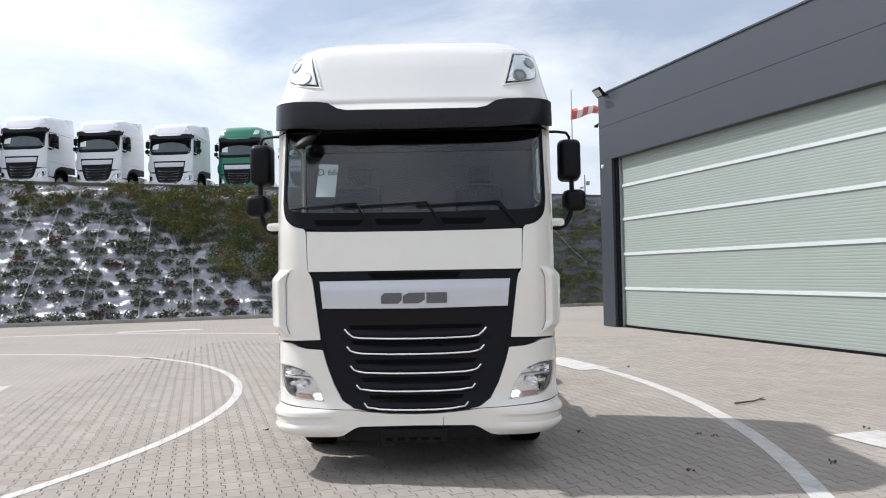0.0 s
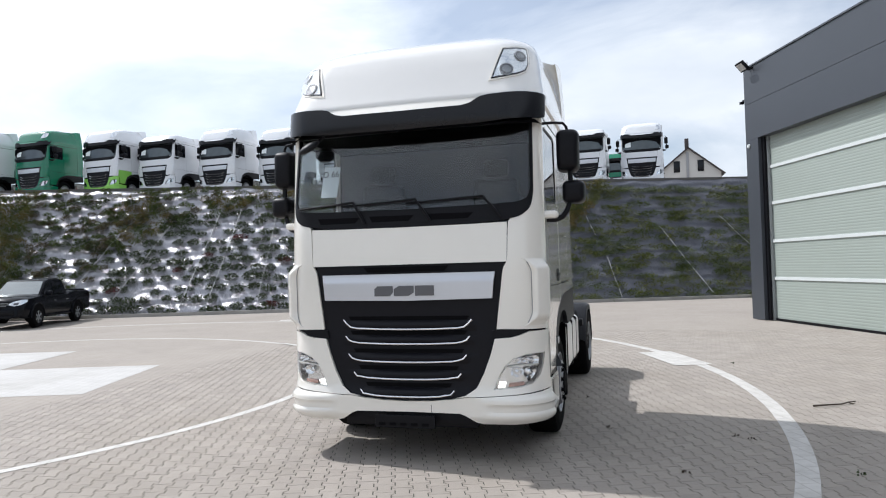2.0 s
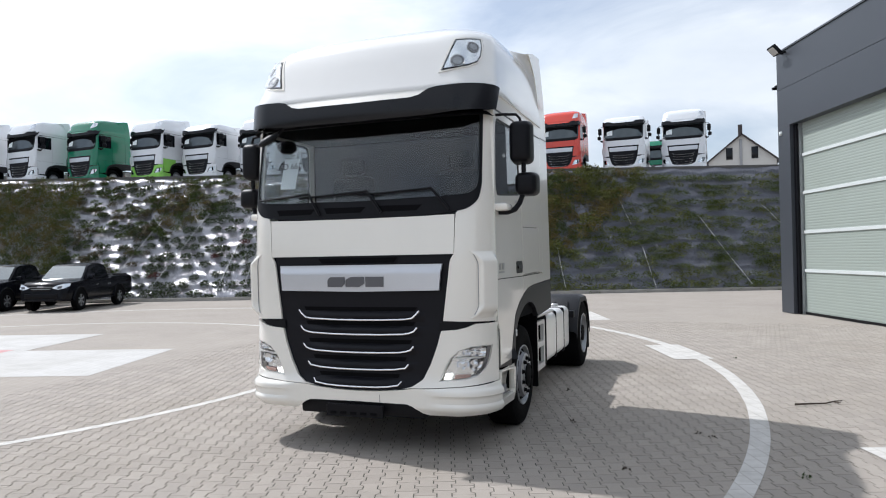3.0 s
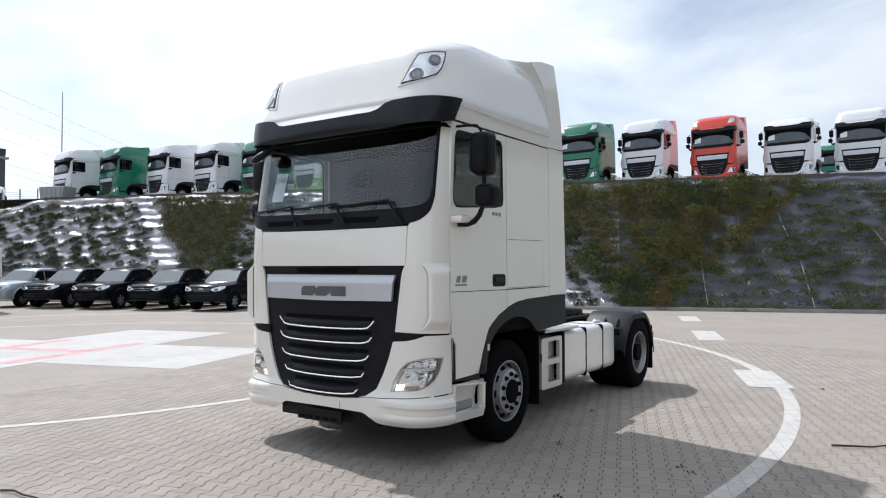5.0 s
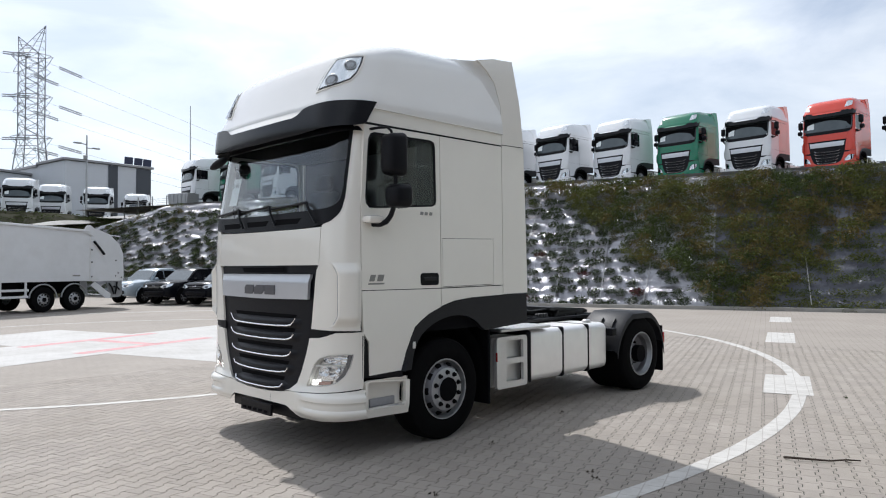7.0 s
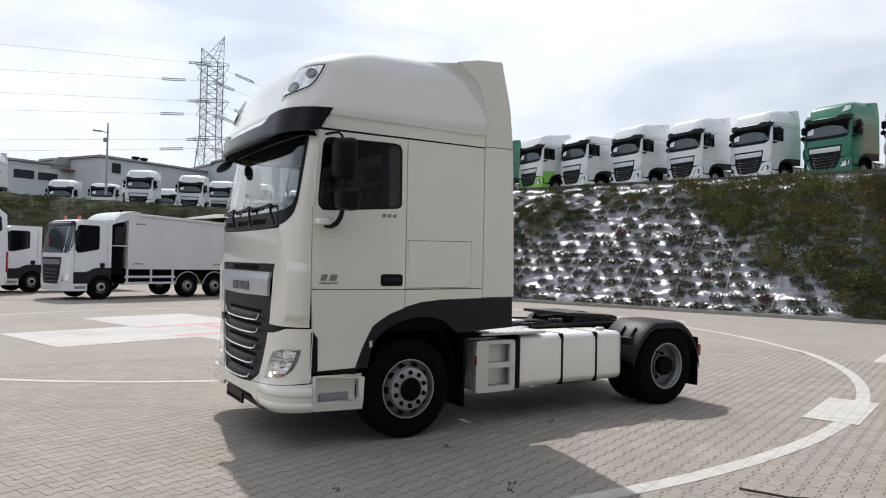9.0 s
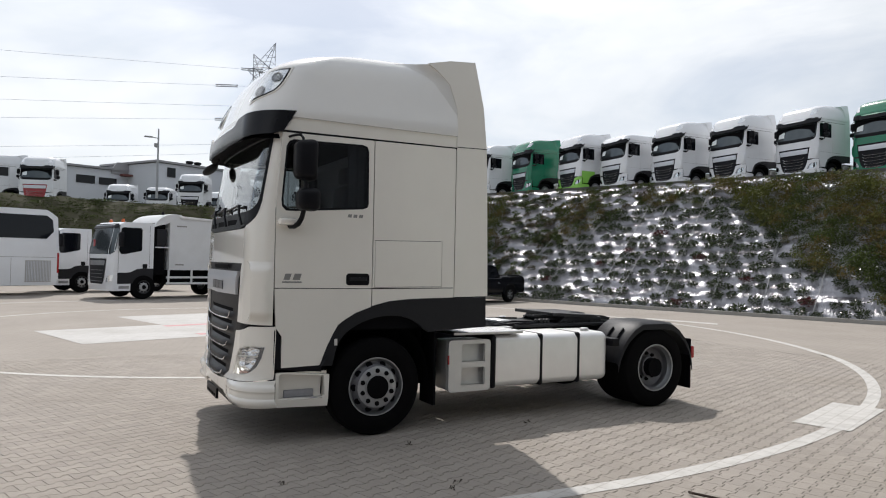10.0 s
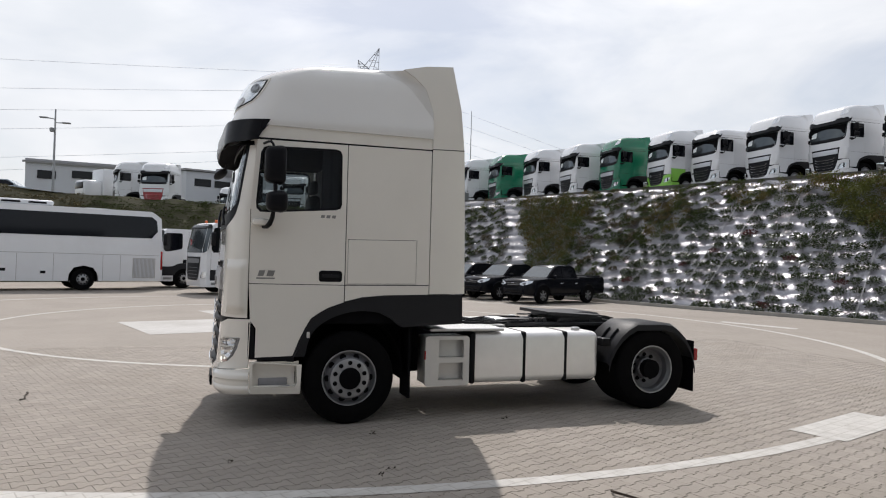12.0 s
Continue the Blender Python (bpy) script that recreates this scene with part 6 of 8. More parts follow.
for hx, hy in ((2.86, 7.30), (2.74, 7.42), (1.52, 7.54), (4.55, 7.55), (2.2, 6.1), (3.5, 6.3), (1.2, 9.2), (-1.9, 7.9), (3.3, 12.5)):
    v, f = clump(9, 0.032, 0.026, 0.014, int(hx * 100 + 900))
    o = scatter_mesh("leaf_litter", v, f, [np.array(Matrix.Translation((hx, hy, 0.003)))], LEAFC if hx > 3 else BARK)
    tagged(o, "small dark clump of dead leaves on the paving", "leaf litter", "litter on the paving")


def twig(name, pts, r, label):
    bm = tube(bmesh.new(), [(x, y, r + 0.004 + dz) for x, y, dz in pts], r, 6, r * 0.5)
    tube(bm, [(pts[-2][0], pts[-2][1], r), (pts[-2][0] + 0.05, pts[-2][1] - 0.05, r + 0.01)], r * 0.6, 5, r * 0.3)
    tagged(part(name, bm, BARK), label, "twig")


twig("fallen_twig", [(3.75, 8.98, 0.0), (3.80, 8.96, 0.01), (3.95, 9.05, 0.005), (4.08, 9.13, 0.0), (4.18, 9.22, 0.01), (4.27, 9.32, 0.0)], 0.012, "thin dark fallen twig lying on the paving")
twig("fallen_twig", [(-1.42, 3.80, 0.0), (-1.30, 3.84, 0.01), (-1.15, 3.83, 0.01), (-1.0, 3.87, 0.0), (-0.93, 3.82, 0.0)], 0.010, "short dark curled twig on the paving")


# ---- parked pick-ups ----
def pickup(m, paint, label, group):
    """A double-cab pick-up: its own y runs from the nose backwards."""
    T = thing("pickup", m, label, "pickup truck", group)
    hw = 0.93

    def body_prof(y):
        top = float(np.interp(y, (0, 0.12, 0.35, 1.25, 1.45, 3.36, 3.46, 5.2), (0.86, 1.02, 1.08, 1.16, 1.17, 1.17, 1.25, 1.24)))
        w = float(np.interp(y, (0, 0.25, 0.7, 4.9, 5.2), (0.74, 0.88, hw, hw, 0.90)))
        bot = float(np.interp(y, (0, 0.3, 5.2), (0.42, 0.36, 0.46)))
        return top, w, bot

    bm = bmesh.new()
    rows = []
    for y in (0, 0.06, 0.15, 0.35, 0.7, 1.0, 1.25, 1.45, 2.2, 3.3, 3.36, 3.46, 4.2, 5.0, 5.2):
        t, w, b = body_prof(y)
        sec = [(-w + 0.05, b), (-w, b + 0.12), (-w, t - 0.22), (-w + 0.05, t - 0.06), (-w + 0.16, t), (0, t + 0.02), (w - 0.16, t), (w - 0.05, t - 0.06), (w, t - 0.22), (w, b + 0.12), (w - 0.05, b)]
        rows.append([bm.verts.new((x, y, z)) for x, z in sec])
    for p, q in zip(rows, rows[1:]):
        for j in range(len(p) - 1):
            bm.faces.new((p[j], p[j + 1], q[j + 1], q[j]))
        bm.faces.new((p[-1], p[0], q[0], q[-1]))
    bm.faces.new(rows[0])
    bm.faces.new(rows[-1])
    part("body", bm, paint, T, sharp=40)
    bm = bmesh.new()
    rows = []
    for y, t, w in ((1.30, 1.12, 0.80), (1.95, 1.66, 0.66), (2.2, 1.74, 0.64), (3.0, 1.75, 0.64), (3.25, 1.68, 0.64), (3.42, 1.12, 0.80)):
        rows.append([bm.verts.new(v) for v in ((-0.82, y if t < 1.2 else y, 1.10), (-w - 0.03, y, t - 0.05), (-w + 0.06, y, t), (w - 0.06, y, t), (w + 0.03, y, t - 0.05), (0.82, y, 1.10))])
    for p, q in zip(rows, rows[1:]):
        for j in range(5):
            bm.faces.new((p[j], p[j + 1], q[j + 1], q[j]))
    part("cab", bm, paint, T, sharp=40)
    bm = surf(lambda a, b: (a * (0.78 - 0.13 * b), 1.315 + 0.60 * b, 1.155 + 0.49 * b), [(-0.97, 0.04), (0.97, 0.04), (0.98, 0.98), (-0.98, 0.98)], 0.5)
    part("windscreen", bm, SKYGLASS, T, "windscreen mirroring the bright sky")
    for sx in (1, -1):
        for nm, pts in (("front_window", [(1.60, 1.17), (2.30, 1.17), (2.30, 1.62), (2.0, 1.61)]), ("rear_window", [(2.36, 1.17), (3.25, 1.17), (3.18, 1.60), (2.36, 1.62)])):
            bm = surf(lambda y, z, k=sx: (k * (0.828 - 0.26 * (z - 1.10)), y, z), pts, 0.4)
            part(nm, bm, BLACKGLASS, T)
        lamp = [(0.40, 0.86), (0.62, 0.80), (0.80, 0.84), (0.90, 0.93), (0.93, 1.02), (0.78, 1.01), (0.56, 0.95)]
        bm = surf(lambda x, z, k=sx: (k * min(x, 0.90), 0.0 + 0.30 * max(0.0, x - 0.55) + 1.6 * max(0.0, x - 0.80) + (z - 0.85) * 0.30 - 0.02, z), lamp, 0.06, thick=0.02)
        hl = part("headlight", bm, LAMPBOWL, T, "swept headlight")
        bm = surf(lambda x, z, k=sx: (k * x, 0.30 * max(0.0, x - 0.55) + (z - 0.85) * 0.30 - 0.028, z), [(0.58, 0.84), (0.72, 0.84), (0.74, 0.93), (0.60, 0.92)], 0.06)
        part("lamp_unit", bm, BADGE, hl)
        bm = B(0.86, 1.08, 1.58, 1.72, 1.12, 1.28, 0.04, 2)
        part("door_mirror", flip(bm) if sx < 0 else bm, paint, T)
        bm = lathe(bmesh.new(), [(0, 0.05), (0.02, 0.045), (0.02, 0.0)], 12, "z")
        for v in bm.verts:
            v.co = Vector((sx * 0.66, 0.05 - v.co.z, 0.55 + v.co.y))
        part("fog_lamp", bm, LAMPBOWL, T)
        for y, nm in ((0.93, "front_wheel"), (3.98, "rear_wheel")):
            bm = bmesh.new()
            cen = bm.verts.new((sx * 0.934, y, 0.40))
            fan = [bm.verts.new((sx * 0.934, y + 0.46 * math.cos(t), max(0.36, 0.40 + 0.46 * math.sin(t)))) for t in np.linspace(-0.08, math.pi + 0.08, 17)]
            for q, w in zip(fan, fan[1:]):
                bm.faces.new((cen, q, w))
            part("wheel_well", bm, DARK, T)
            bm = tube(bmesh.new(), [(sx * 0.935, y + 0.475 * math.cos(t), 0.40 + 0.475 * math.sin(t)) for t in np.linspace(-0.05, math.pi + 0.05, 15)], 0.03, 6)
            part("arch_flare", bm, paint, T)
            w = part(nm, lathe(bmesh.new(), [(0, 0.22), (0.01, 0.3), (-0.01, 0.365), (-0.05, 0.375), (-0.2, 0.375), (-0.24, 0.3)], 24, cap=False), RUBBER, T)
            w.matrix_basis = Matrix.Translation((sx * 0.955, y, 0.375)) @ Matrix.Diagonal((sx, 1, 1, 1))
            part("rim", lathe(bmesh.new(), [(0.006, 0.23), (0.004, 0.215), (-0.05, 0.20), (-0.07, 0.06), (-0.07, 0.0)], 20, cap=False), RIMDARK, w)
            for j in range(6):
                bm = B(-0.02, 0.0, -0.028, 0.028, 0.03, 0.215, 0.006, 1)
                sp = part("spoke", bm, STEEL, w)
                sp.matrix_basis = Matrix.Rotation(math.pi * j / 3, 4, "X")
        for y in (1.52, 2.33, 3.30):
            part("door_seam", surf(lambda a, b, k=sx: (k * 0.9325, a, b), [(y, 0.55), (y + 0.012, 0.55), (y + 0.012, 0.96), (y, 0.96)], 0.5), DARK, T)
        for y in (2.08, 3.05):
            part("door_handle", flip(B(0.925, 0.95, y, y + 0.18, 0.90, 0.93, 0.008, 1)) if sx < 0 else B(0.925, 0.95, y, y + 0.18, 0.90, 0.93, 0.008, 1), CHROME, T)
        part("sill", flip(B(0.80, 0.945, 1.5, 3.4, 0.36, 0.42, 0.02)) if sx < 0 else B(0.80, 0.945, 1.5, 3.4, 0.36, 0.42, 0.02), BLACK, T)
    gr = part("grille", surf(lambda x, z: (x, -0.022 + 0.08 * x * x, z), [(-0.40, 0.84), (-0.30, 0.74), (0.30, 0.74), (0.40, 0.84), (0.44, 0.965), (-0.44, 0.965)], 0.1, thick=0.03), BLACK, T)
    for z, hw_ in ((0.90, 0.40), (0.825, 0.34)):
        part("grille_bar", surf(lambda x, zz: (x, -0.034 + 0.08 * x * x, zz), [(-hw_, z - 0.016), (hw_, z - 0.016), (hw_ + 0.02, z + 0.016), (-hw_ - 0.02, z + 0.016)], 0.1, thick=0.012), STEEL, gr, "satin metal grille bar")
    part("badge", B(-0.11, 0.11, -0.046, -0.03, 0.872, 0.925, 0.008, 1), CHROME, gr, "plain bright badge")
    part("lower_grille", B(-0.60, 0.60, -0.03, 0.04, 0.50, 0.66, 0.03, 2), BLACK, T)
    part("bumper_skid", B(-0.50, 0.50, -0.02, 0.10, 0.38, 0.47, 0.03, 2), BLACK, T)
    part("bed_opening", B(-0.74, 0.74, 3.58, 5.08, 1.20, 1.276), DARK, T)
    return T


p1 = Vector((-18.9, 20.0, 0)) - U * 0.80 - N * 0.93
g = "row of parked pick-ups"
first = pickup(pose(p1.x, p1.y, 0, 0, 0, math.degrees(GA)), PICKUP, "black double-cab pick-up parked at the foot of the bank", g)
for s in (-2.76, -5.52, -8.1):
    q = p1 + U * s
    copy_thing(first, pose(q.x, q.y, 0, 0, 0, math.degrees(GA)))
q = p1 + U * -10.7
SILVERBLUE = mat("silver_blue_car_paint", (0.36, 0.42, 0.47), 0.22, metal=0.3, var=0.06, coat=0.7)
# Black pick-up; its silver-blue colour stands in for sky reflected on the hood.
pickup(pose(q.x, q.y, 0, 0, 0, math.degrees(GA)), SILVERBLUE, "double-cab pick-up coloured silver-blue for the sky on its black hood", g)


# ---- refuse truck ----
def cab_small(T, paint, up=0.0):
    """A plain day cab, 2.4 m wide: y from the nose backwards; up raises its roof."""
    def pr(z):
        f = float(np.interp(z, (0.35, 0.6, 1.6, 2.0, 2.9 + up, 3.05 + up), (0.0, -0.04, -0.02, 0.0, 0.22, 0.5)))
        return 1.2, f, 0.26, 0.05
    bm = bmesh.new()
    rows = []
    for z in (0.35, 0.6, 1.0, 1.6, 2.0, 2.45, 2.9 + up, 2.97 + up, 3.02 + up):
        e = 1.78
        a = arc_at_y(e, z, pr)
        ss = np.r_[np.linspace(-a, -0.95, 8), np.linspace(-0.8, 0.8, 7), np.linspace(0.95, a, 8)]
        rows.append([bm.verts.new(wrap(s, z, 0, pr)) for s in ss])
    for p, q in zip(rows, rows[1:]):
        for j in range(len(p) - 1):
            bm.faces.new((p[j], p[j + 1], q[j + 1], q[j]))
    bm.faces.new(rows[-1])
    bm.faces.new([r[0] for r in rows] + [r[-1] for r in rows[::-1]])
    part("cab_body", bm, paint, T, sharp=40)
    part("windscreen", surf(lambda s, z: wrap(s, z, 0.008, pr), [(-1.08, 1.84), (1.08, 1.84), (1.24, 1.95), (1.27, 2.10), (1.22, 2.88 + up), (-1.22, 2.88 + up), (-1.27, 2.10), (-1.24, 1.95)], 0.2), SHEENGLASS, T)
    part("sun_visor", surf(lambda s, z: wrap(s, z, 0.05, pr), [(-1.18, 2.78 + up), (1.18, 2.78 + up), (1.10, 2.95 + up), (-1.10, 2.95 + up)], 0.2, thick=0.02), BLACK, T, "black sun visor")
    part("grille", surf(lambda s, z: wrap(s, z, 0.012, pr), [(-0.60, 0.62), (0.60, 0.62), (0.72, 0.9), (0.84, 1.66), (-0.84, 1.66), (-0.72, 0.9)], 0.2), BLACK, T)
    part("badge_plate", surf(lambda s, z: wrap(s, z, 0.02, pr), [(-0.70, 1.38), (0.70, 1.38), (0.74, 1.58), (-0.74, 1.58)], 0.2), STEEL, T)
    for k in range(4):
        part("grille_slat", surf(lambda s, z: wrap(s, z, 0.018, pr), [(-0.56, 0.72 + k * 0.15), (0.56, 0.72 + k * 0.15), (0.56, 0.738 + k * 0.15), (-0.56, 0.738 + k * 0.15)], 0.3), STEEL, T)
    for sx in (1, -1):
        part("headlight", surf(lambda s, z, k=sx: wrap(k * s, z, 0.012, pr), [(0.85, 0.72), (1.2, 0.75), (1.25, 1.0), (1.0, 0.98)], 0.1), LAMPBOWL, T)
        part("side_window", surf(lambda y, z, k=sx: (k * 1.207, y, z), [(0.34, 2.0), (0.42, 1.86), (0.60, 1.86), (1.25, 2.0), (1.28, 2.06), (1.28, 2.74 + up), (1.22, 2.80 + up), (0.48, 2.80 + up), (0.42, 2.74 + up)], 0.5), BLACKGLASS, T)
        part("door_handle", surf(lambda y, z, k=sx: (k * 1.208, y, z), rounded(1.32, 1.52, 1.28, 1.46, 0.03), 0.3), BLACK, T)
        part("cab_skirt", surf(lambda y, z, k=sx: (k * 1.206, y, z), [(0.30, 0.64), (1.78, 0.64), (1.78, 1.27)] + eased([(1.35, 1.28), (1.08, 1.24), (0.88, 1.14), (0.70, 1.10), (0.30, 1.10)], 3), 0.4), CHAR, T)
        part("wheel_house", surf(lambda y, z, k=sx: (k * 1.206, y, z), [(0.84, 0.34), (1.79, 0.34), (1.79, 0.638), (0.84, 0.638)], 0.4), DARK, T)
        part("step_recess", surf(lambda y, z, k=sx: (k * 1.208, y, z), [(0.36, 0.44), (0.78, 0.44), (0.78, 0.55), (0.36, 0.55)], 0.4), STEEL, T)
        part("door_seam", surf(lambda y, z, k=sx: (k * 1.2075, y, z), [(0.315, 1.12), (0.325, 1.12), (0.325, 2.85 + up), (0.315, 2.85 + up)], 0.6), CHAR, T)
        part("door_seam", surf(lambda y, z, k=sx: (k * 1.2075, y, z), [(1.60, 1.30), (1.61, 1.30), (1.61, 2.90 + up), (1.60, 2.90 + up)], 0.6), CHAR, T)
        bm = B(1.22, 1.42, 0.30, 0.45, 2.15, 2.75, 0.05, 3)
        part("mirror_housing", flip(bm) if sx < 0 else bm, BLACK, T)


def simple_wheel(T, name, sx, cx, cy, rad=0.5):
    w = part(name, lathe(bmesh.new(), [(0, 0.28), (0.012, 0.36), (-0.01, rad - 0.02), (-0.05, rad), (-0.27, rad), (-0.3, 0.3)], 28, cap=False), RUBBER, T)
    w.matrix_basis = Matrix.Translation((sx * cx, cy, rad)) @ Matrix.Diagonal((sx, 1, 1, 1))
    part("rim", lathe(bmesh.new(), [(0.003, 0.285), (-0.04, 0.26), (-0.05, 0.235)], 24, cap=False), RIMDARK, w)
    part("wheel_disc", lathe(bmesh.new(), [(-0.05, 0.24), (-0.03, 0.2), (0.02, 0.16), (0.03, 0.1), (0.03, 0.0)], 20, cap=False), FLANGE, w)
    part("hub", lathe(bmesh.new(), [(0.028, 0.085), (0.06, 0.08), (0.065, 0.0)], 16, cap=False), DARK, w)
    nut = None
    for j in range(10):
        a = 2 * math.pi * j / 10
        if nut is None:
            nut = part("wheel_nut", lathe(bmesh.new(), [(0.0, 0.0), (0.0, 0.034), (0.03, 0.028), (0.03, 0.0)], 8), DARK, w)
            ob = nut
        else:
            ob = new("wheel_nut", nut.data)
            ob.parent = w
        ob.location = (-0.012, 0.200 * math.cos(a), 0.200 * math.sin(a))


HOPPER = mat("off_white_hopper_paint", (0.66, 0.67, 0.68), 0.4, var=0.05, scale=2, dirt=0.25, dirt_col=(0.45, 0.44, 0.42), dscale=1.2)


def refuse_truck(m):
    T = thing("refuse_truck", m, "white refuse lorry with an off-white hopper body", "refuse truck")
    cab_small(T, COOLWHITE, 0.15)
    for y in (1.38, 5.24, 6.62):
        for sx in (1, -1):
            simple_wheel(T, "wheel", sx, 1.232, y)
    bm = surf(lambda y, z: (1.24, y, z), [(2.45, 1.22), (7.30, 1.22), (7.30, 3.36), (2.85, 3.52), (2.45, 3.30)], 1.0)
    part("hopper_side", bm.copy(), HOPPER, T)
    part("hopper_side", flip(bm), HOPPER, T)
    bm = bmesh.new()
    prf = [(2.45, 1.22), (2.45, 3.30), (2.85, 3.56), (7.0, 3.42), (7.30, 3.36), (7.30, 1.22)]
    a = [bm.verts.new((-1.238, y, z)) for y, z in prf]
    b = [bm.verts.new((1.238, y, z)) for y, z in prf]
    for i in range(5):
        bm.faces.new((a[i], b[i], b[i + 1], a[i + 1]))
    part("hopper_top", bm, HOPPER, T)
    prf = [(1.80, 3.04), (1.86, 3.24), (2.05, 3.43), (2.30, 3.56), (2.62, 3.63), (2.95, 3.60), (2.95, 3.40), (2.50, 3.30), (2.30, 3.18), (1.95, 3.10)]
    bm = bmesh.new()
    a = [bm.verts.new((-1.25, y, z)) for y, z in prf]
    b = [bm.verts.new((1.25, y, z)) for y, z in prf]
    for i in range(len(prf)):
        j = (i + 1) % len(prf)
        bm.faces.new((a[i], b[i], b[j], a[j]))
    bm.faces.new(a)
    bm.faces.new(b)
    part("hopper_hood", bm, HOPPER, T)
    gate = [(7.33, 1.20), (9.02, 1.20), (9.06, 1.45), (9.02, 2.42), (8.80, 2.84), (8.30, 3.25), (7.85, 3.40), (7.55, 3.47), (7.33, 3.45)]
    bm = surf(lambda y, z: (1.22, y, z), gate, 0.6, thick=0.03)
    part("tailgate_side", bm.copy(), HOPPER, T)
    part("tailgate_side", flip(bm), HOPPER, T)
    bm = bmesh.new()
    a = [bm.verts.new((-1.2, y, z)) for y, z in gate]
    b = [bm.verts.new((1.2, y, z)) for y, z in gate]
    for i in range(len(gate)):
        j = (i + 1) % len(gate)
        bm.faces.new((a[i], b[i], b[j], a[j]))
    part("tailgate", bm, HOPPER, T)
    for sx in (1, -1):
        part("gate_joint", surf(lambda y, z, k=sx: (k * 1.236, y, z), [(7.305, 1.22), (7.345, 1.22), (7.345, 3.40), (7.305, 3.40)], 1.0), LAMPGREY, T, "pale grey seam strip")
        bm = tube(bmesh.new(), [(sx * 1.262, 7.50, 2.92), (sx * 1.262, 8.02, 2.36)], 0.052, 8)
        part("ram", bm, BLACK, T)
        part("hinge_plate", surf(lambda y, z, k=sx: (k * 1.262, y, z), [(6.92, 3.30), (7.42, 3.16), (7.50, 3.46), (7.30, 3.60), (7.12, 3.58)], 0.5, thick=0.03), HOPPER, T)
        bm = tube(bmesh.new(), [(sx * 1.12, 8.34, 3.22), (sx * 1.12, 8.95, 3.18), (sx * 1.12, 8.78, 2.84)], 0.026, 6)
        part("grab_rail", bm, HOPPER, T)
        bm = surf(lambda y, z, k=sx: (k * 1.18, y, z), [(7.42, 1.02), (7.62, 1.18), (8.42, 0.62), (8.38, 0.44), (8.18, 0.44)], 0.5, thick=0.05)
        part("chute_side", bm, HOPPER, T)
        bm = surf(lambda y, z, k=sx: (k * 1.16, y, z), [(8.22, 1.19), (9.0, 1.19), (9.04, 0.62), (8.90, 0.48), (8.40, 0.46)], 0.5, thick=0.05)
        part("trough_side", bm, GALV, T)
        for y0, z0, y1, z1 in ((8.30, 1.10, 8.55, 0.62), (8.55, 0.95, 8.85, 0.80), (8.72, 1.15, 8.62, 0.60)):
            part("lift_arm", tube(bmesh.new(), [(sx * 1.21, y0, z0), (sx * 1.23, (y0 + y1) / 2, (z0 + z1) / 2 + 0.05), (sx * 1.21, y1, z1)], 0.035, 6), BLACK, T)
        for y, z in ((7.40, 2.55), (7.40, 2.02), (7.40, 1.40), (8.62, 2.10), (8.60, 1.42), (8.92, 1.35), (8.74, 1.55)):
            part("bolt_head", B(1.245, 1.262, y - 0.03, y + 0.03, z - 0.03, z + 0.03, 0.005, 1) if sx > 0 else flip(B(1.245, 1.262, y - 0.03, y + 0.03, z - 0.03, z + 0.03, 0.005, 1)), BLACK, T)
        bm = bmesh.new()
        box(bm, sx * 1.21 - 0.02, sx * 1.21 + 0.02, 2.35, 4.62, 0.86, 0.95)
        box(bm, sx * 1.21 - 0.02, sx * 1.21 + 0.02, 2.35, 4.6, 0.60, 0.69)
        for y in (2.45, 3.5, 4.5):
            box(bm, sx * 1.21 - 0.018, sx * 1.21 + 0.018, y - 0.04, y + 0.04, 0.6, 1.22)
        part("side_rail", bm, HOPPER, T, smooth=False)
        for y in (5.24, 6.62):
            bm = tube(bmesh.new(), [(sx * 1.2, y + 0.6 * math.cos(t), 0.52 + 0.6 * math.sin(t)) for t in np.linspace(0.1, math.pi - 0.1, 12)], 0.03, 6)
            part("mudguard", bm, GALV, T)
        for y0, y1, z0 in ((2.75, 3.2, 3.08), (2.72, 3.1, 1.42), (6.50, 6.86, 1.42)):
            part("maker_mark", surf(lambda y, z, k=sx: (k * 1.244, y, z), [(y0, z0), (y1, z0), (y1, z0 + 0.06), (y0, z0 + 0.06)], 0.5), GREYBADGE, T, "plain dark lettering bar")
    part("chassis", B(-0.5, 0.5, 1.6, 7.4, 0.7, 1.2), DARK, T)
    part("underbody_box", B(-0.95, 0.95, 2.32, 4.35, 0.62, 1.21), DARK, T)
    for sx in (1, -1):
        bm = B(1.235, 1.30, 2.86, 7.28, -0.05, 0.05, 0.02, 2)
        for v in bm.verts:
            v.co.z += 3.50 - (v.co.y - 2.86) * 0.037
        part("top_rail", flip(bm) if sx < 0 else bm, HOPPER, T)
    part("engine_tower", B(-1.1, 1.1, 1.84, 2.3, 1.0, 3.2), DARK, T)
    part("tower_box", B(0.80, 1.16, 1.92, 2.36, 2.25, 2.95, 0.03, 2), CHAR, T, "dark box behind the cab")
    part("tower_shelf", B(0.70, 1.22, 1.86, 2.44, 2.15, 2.20, 0.01, 1), HOPPER, T)
    part("work_lamp", lathe(bmesh.new(), [(0, 0.05), (0.06, 0.06), (0.12, 0.05), (0.13, 0.0)], 10, "z", 0.9, 2.28, 3.58), BLACK, T)
    for x0 in (-1.1, -0.55, 0.0, 0.55):
        part("loading_sill", B(x0, x0 + 0.5, 8.40, 9.03, 0.50, 0.58, 0.01, 1), GALV, T)
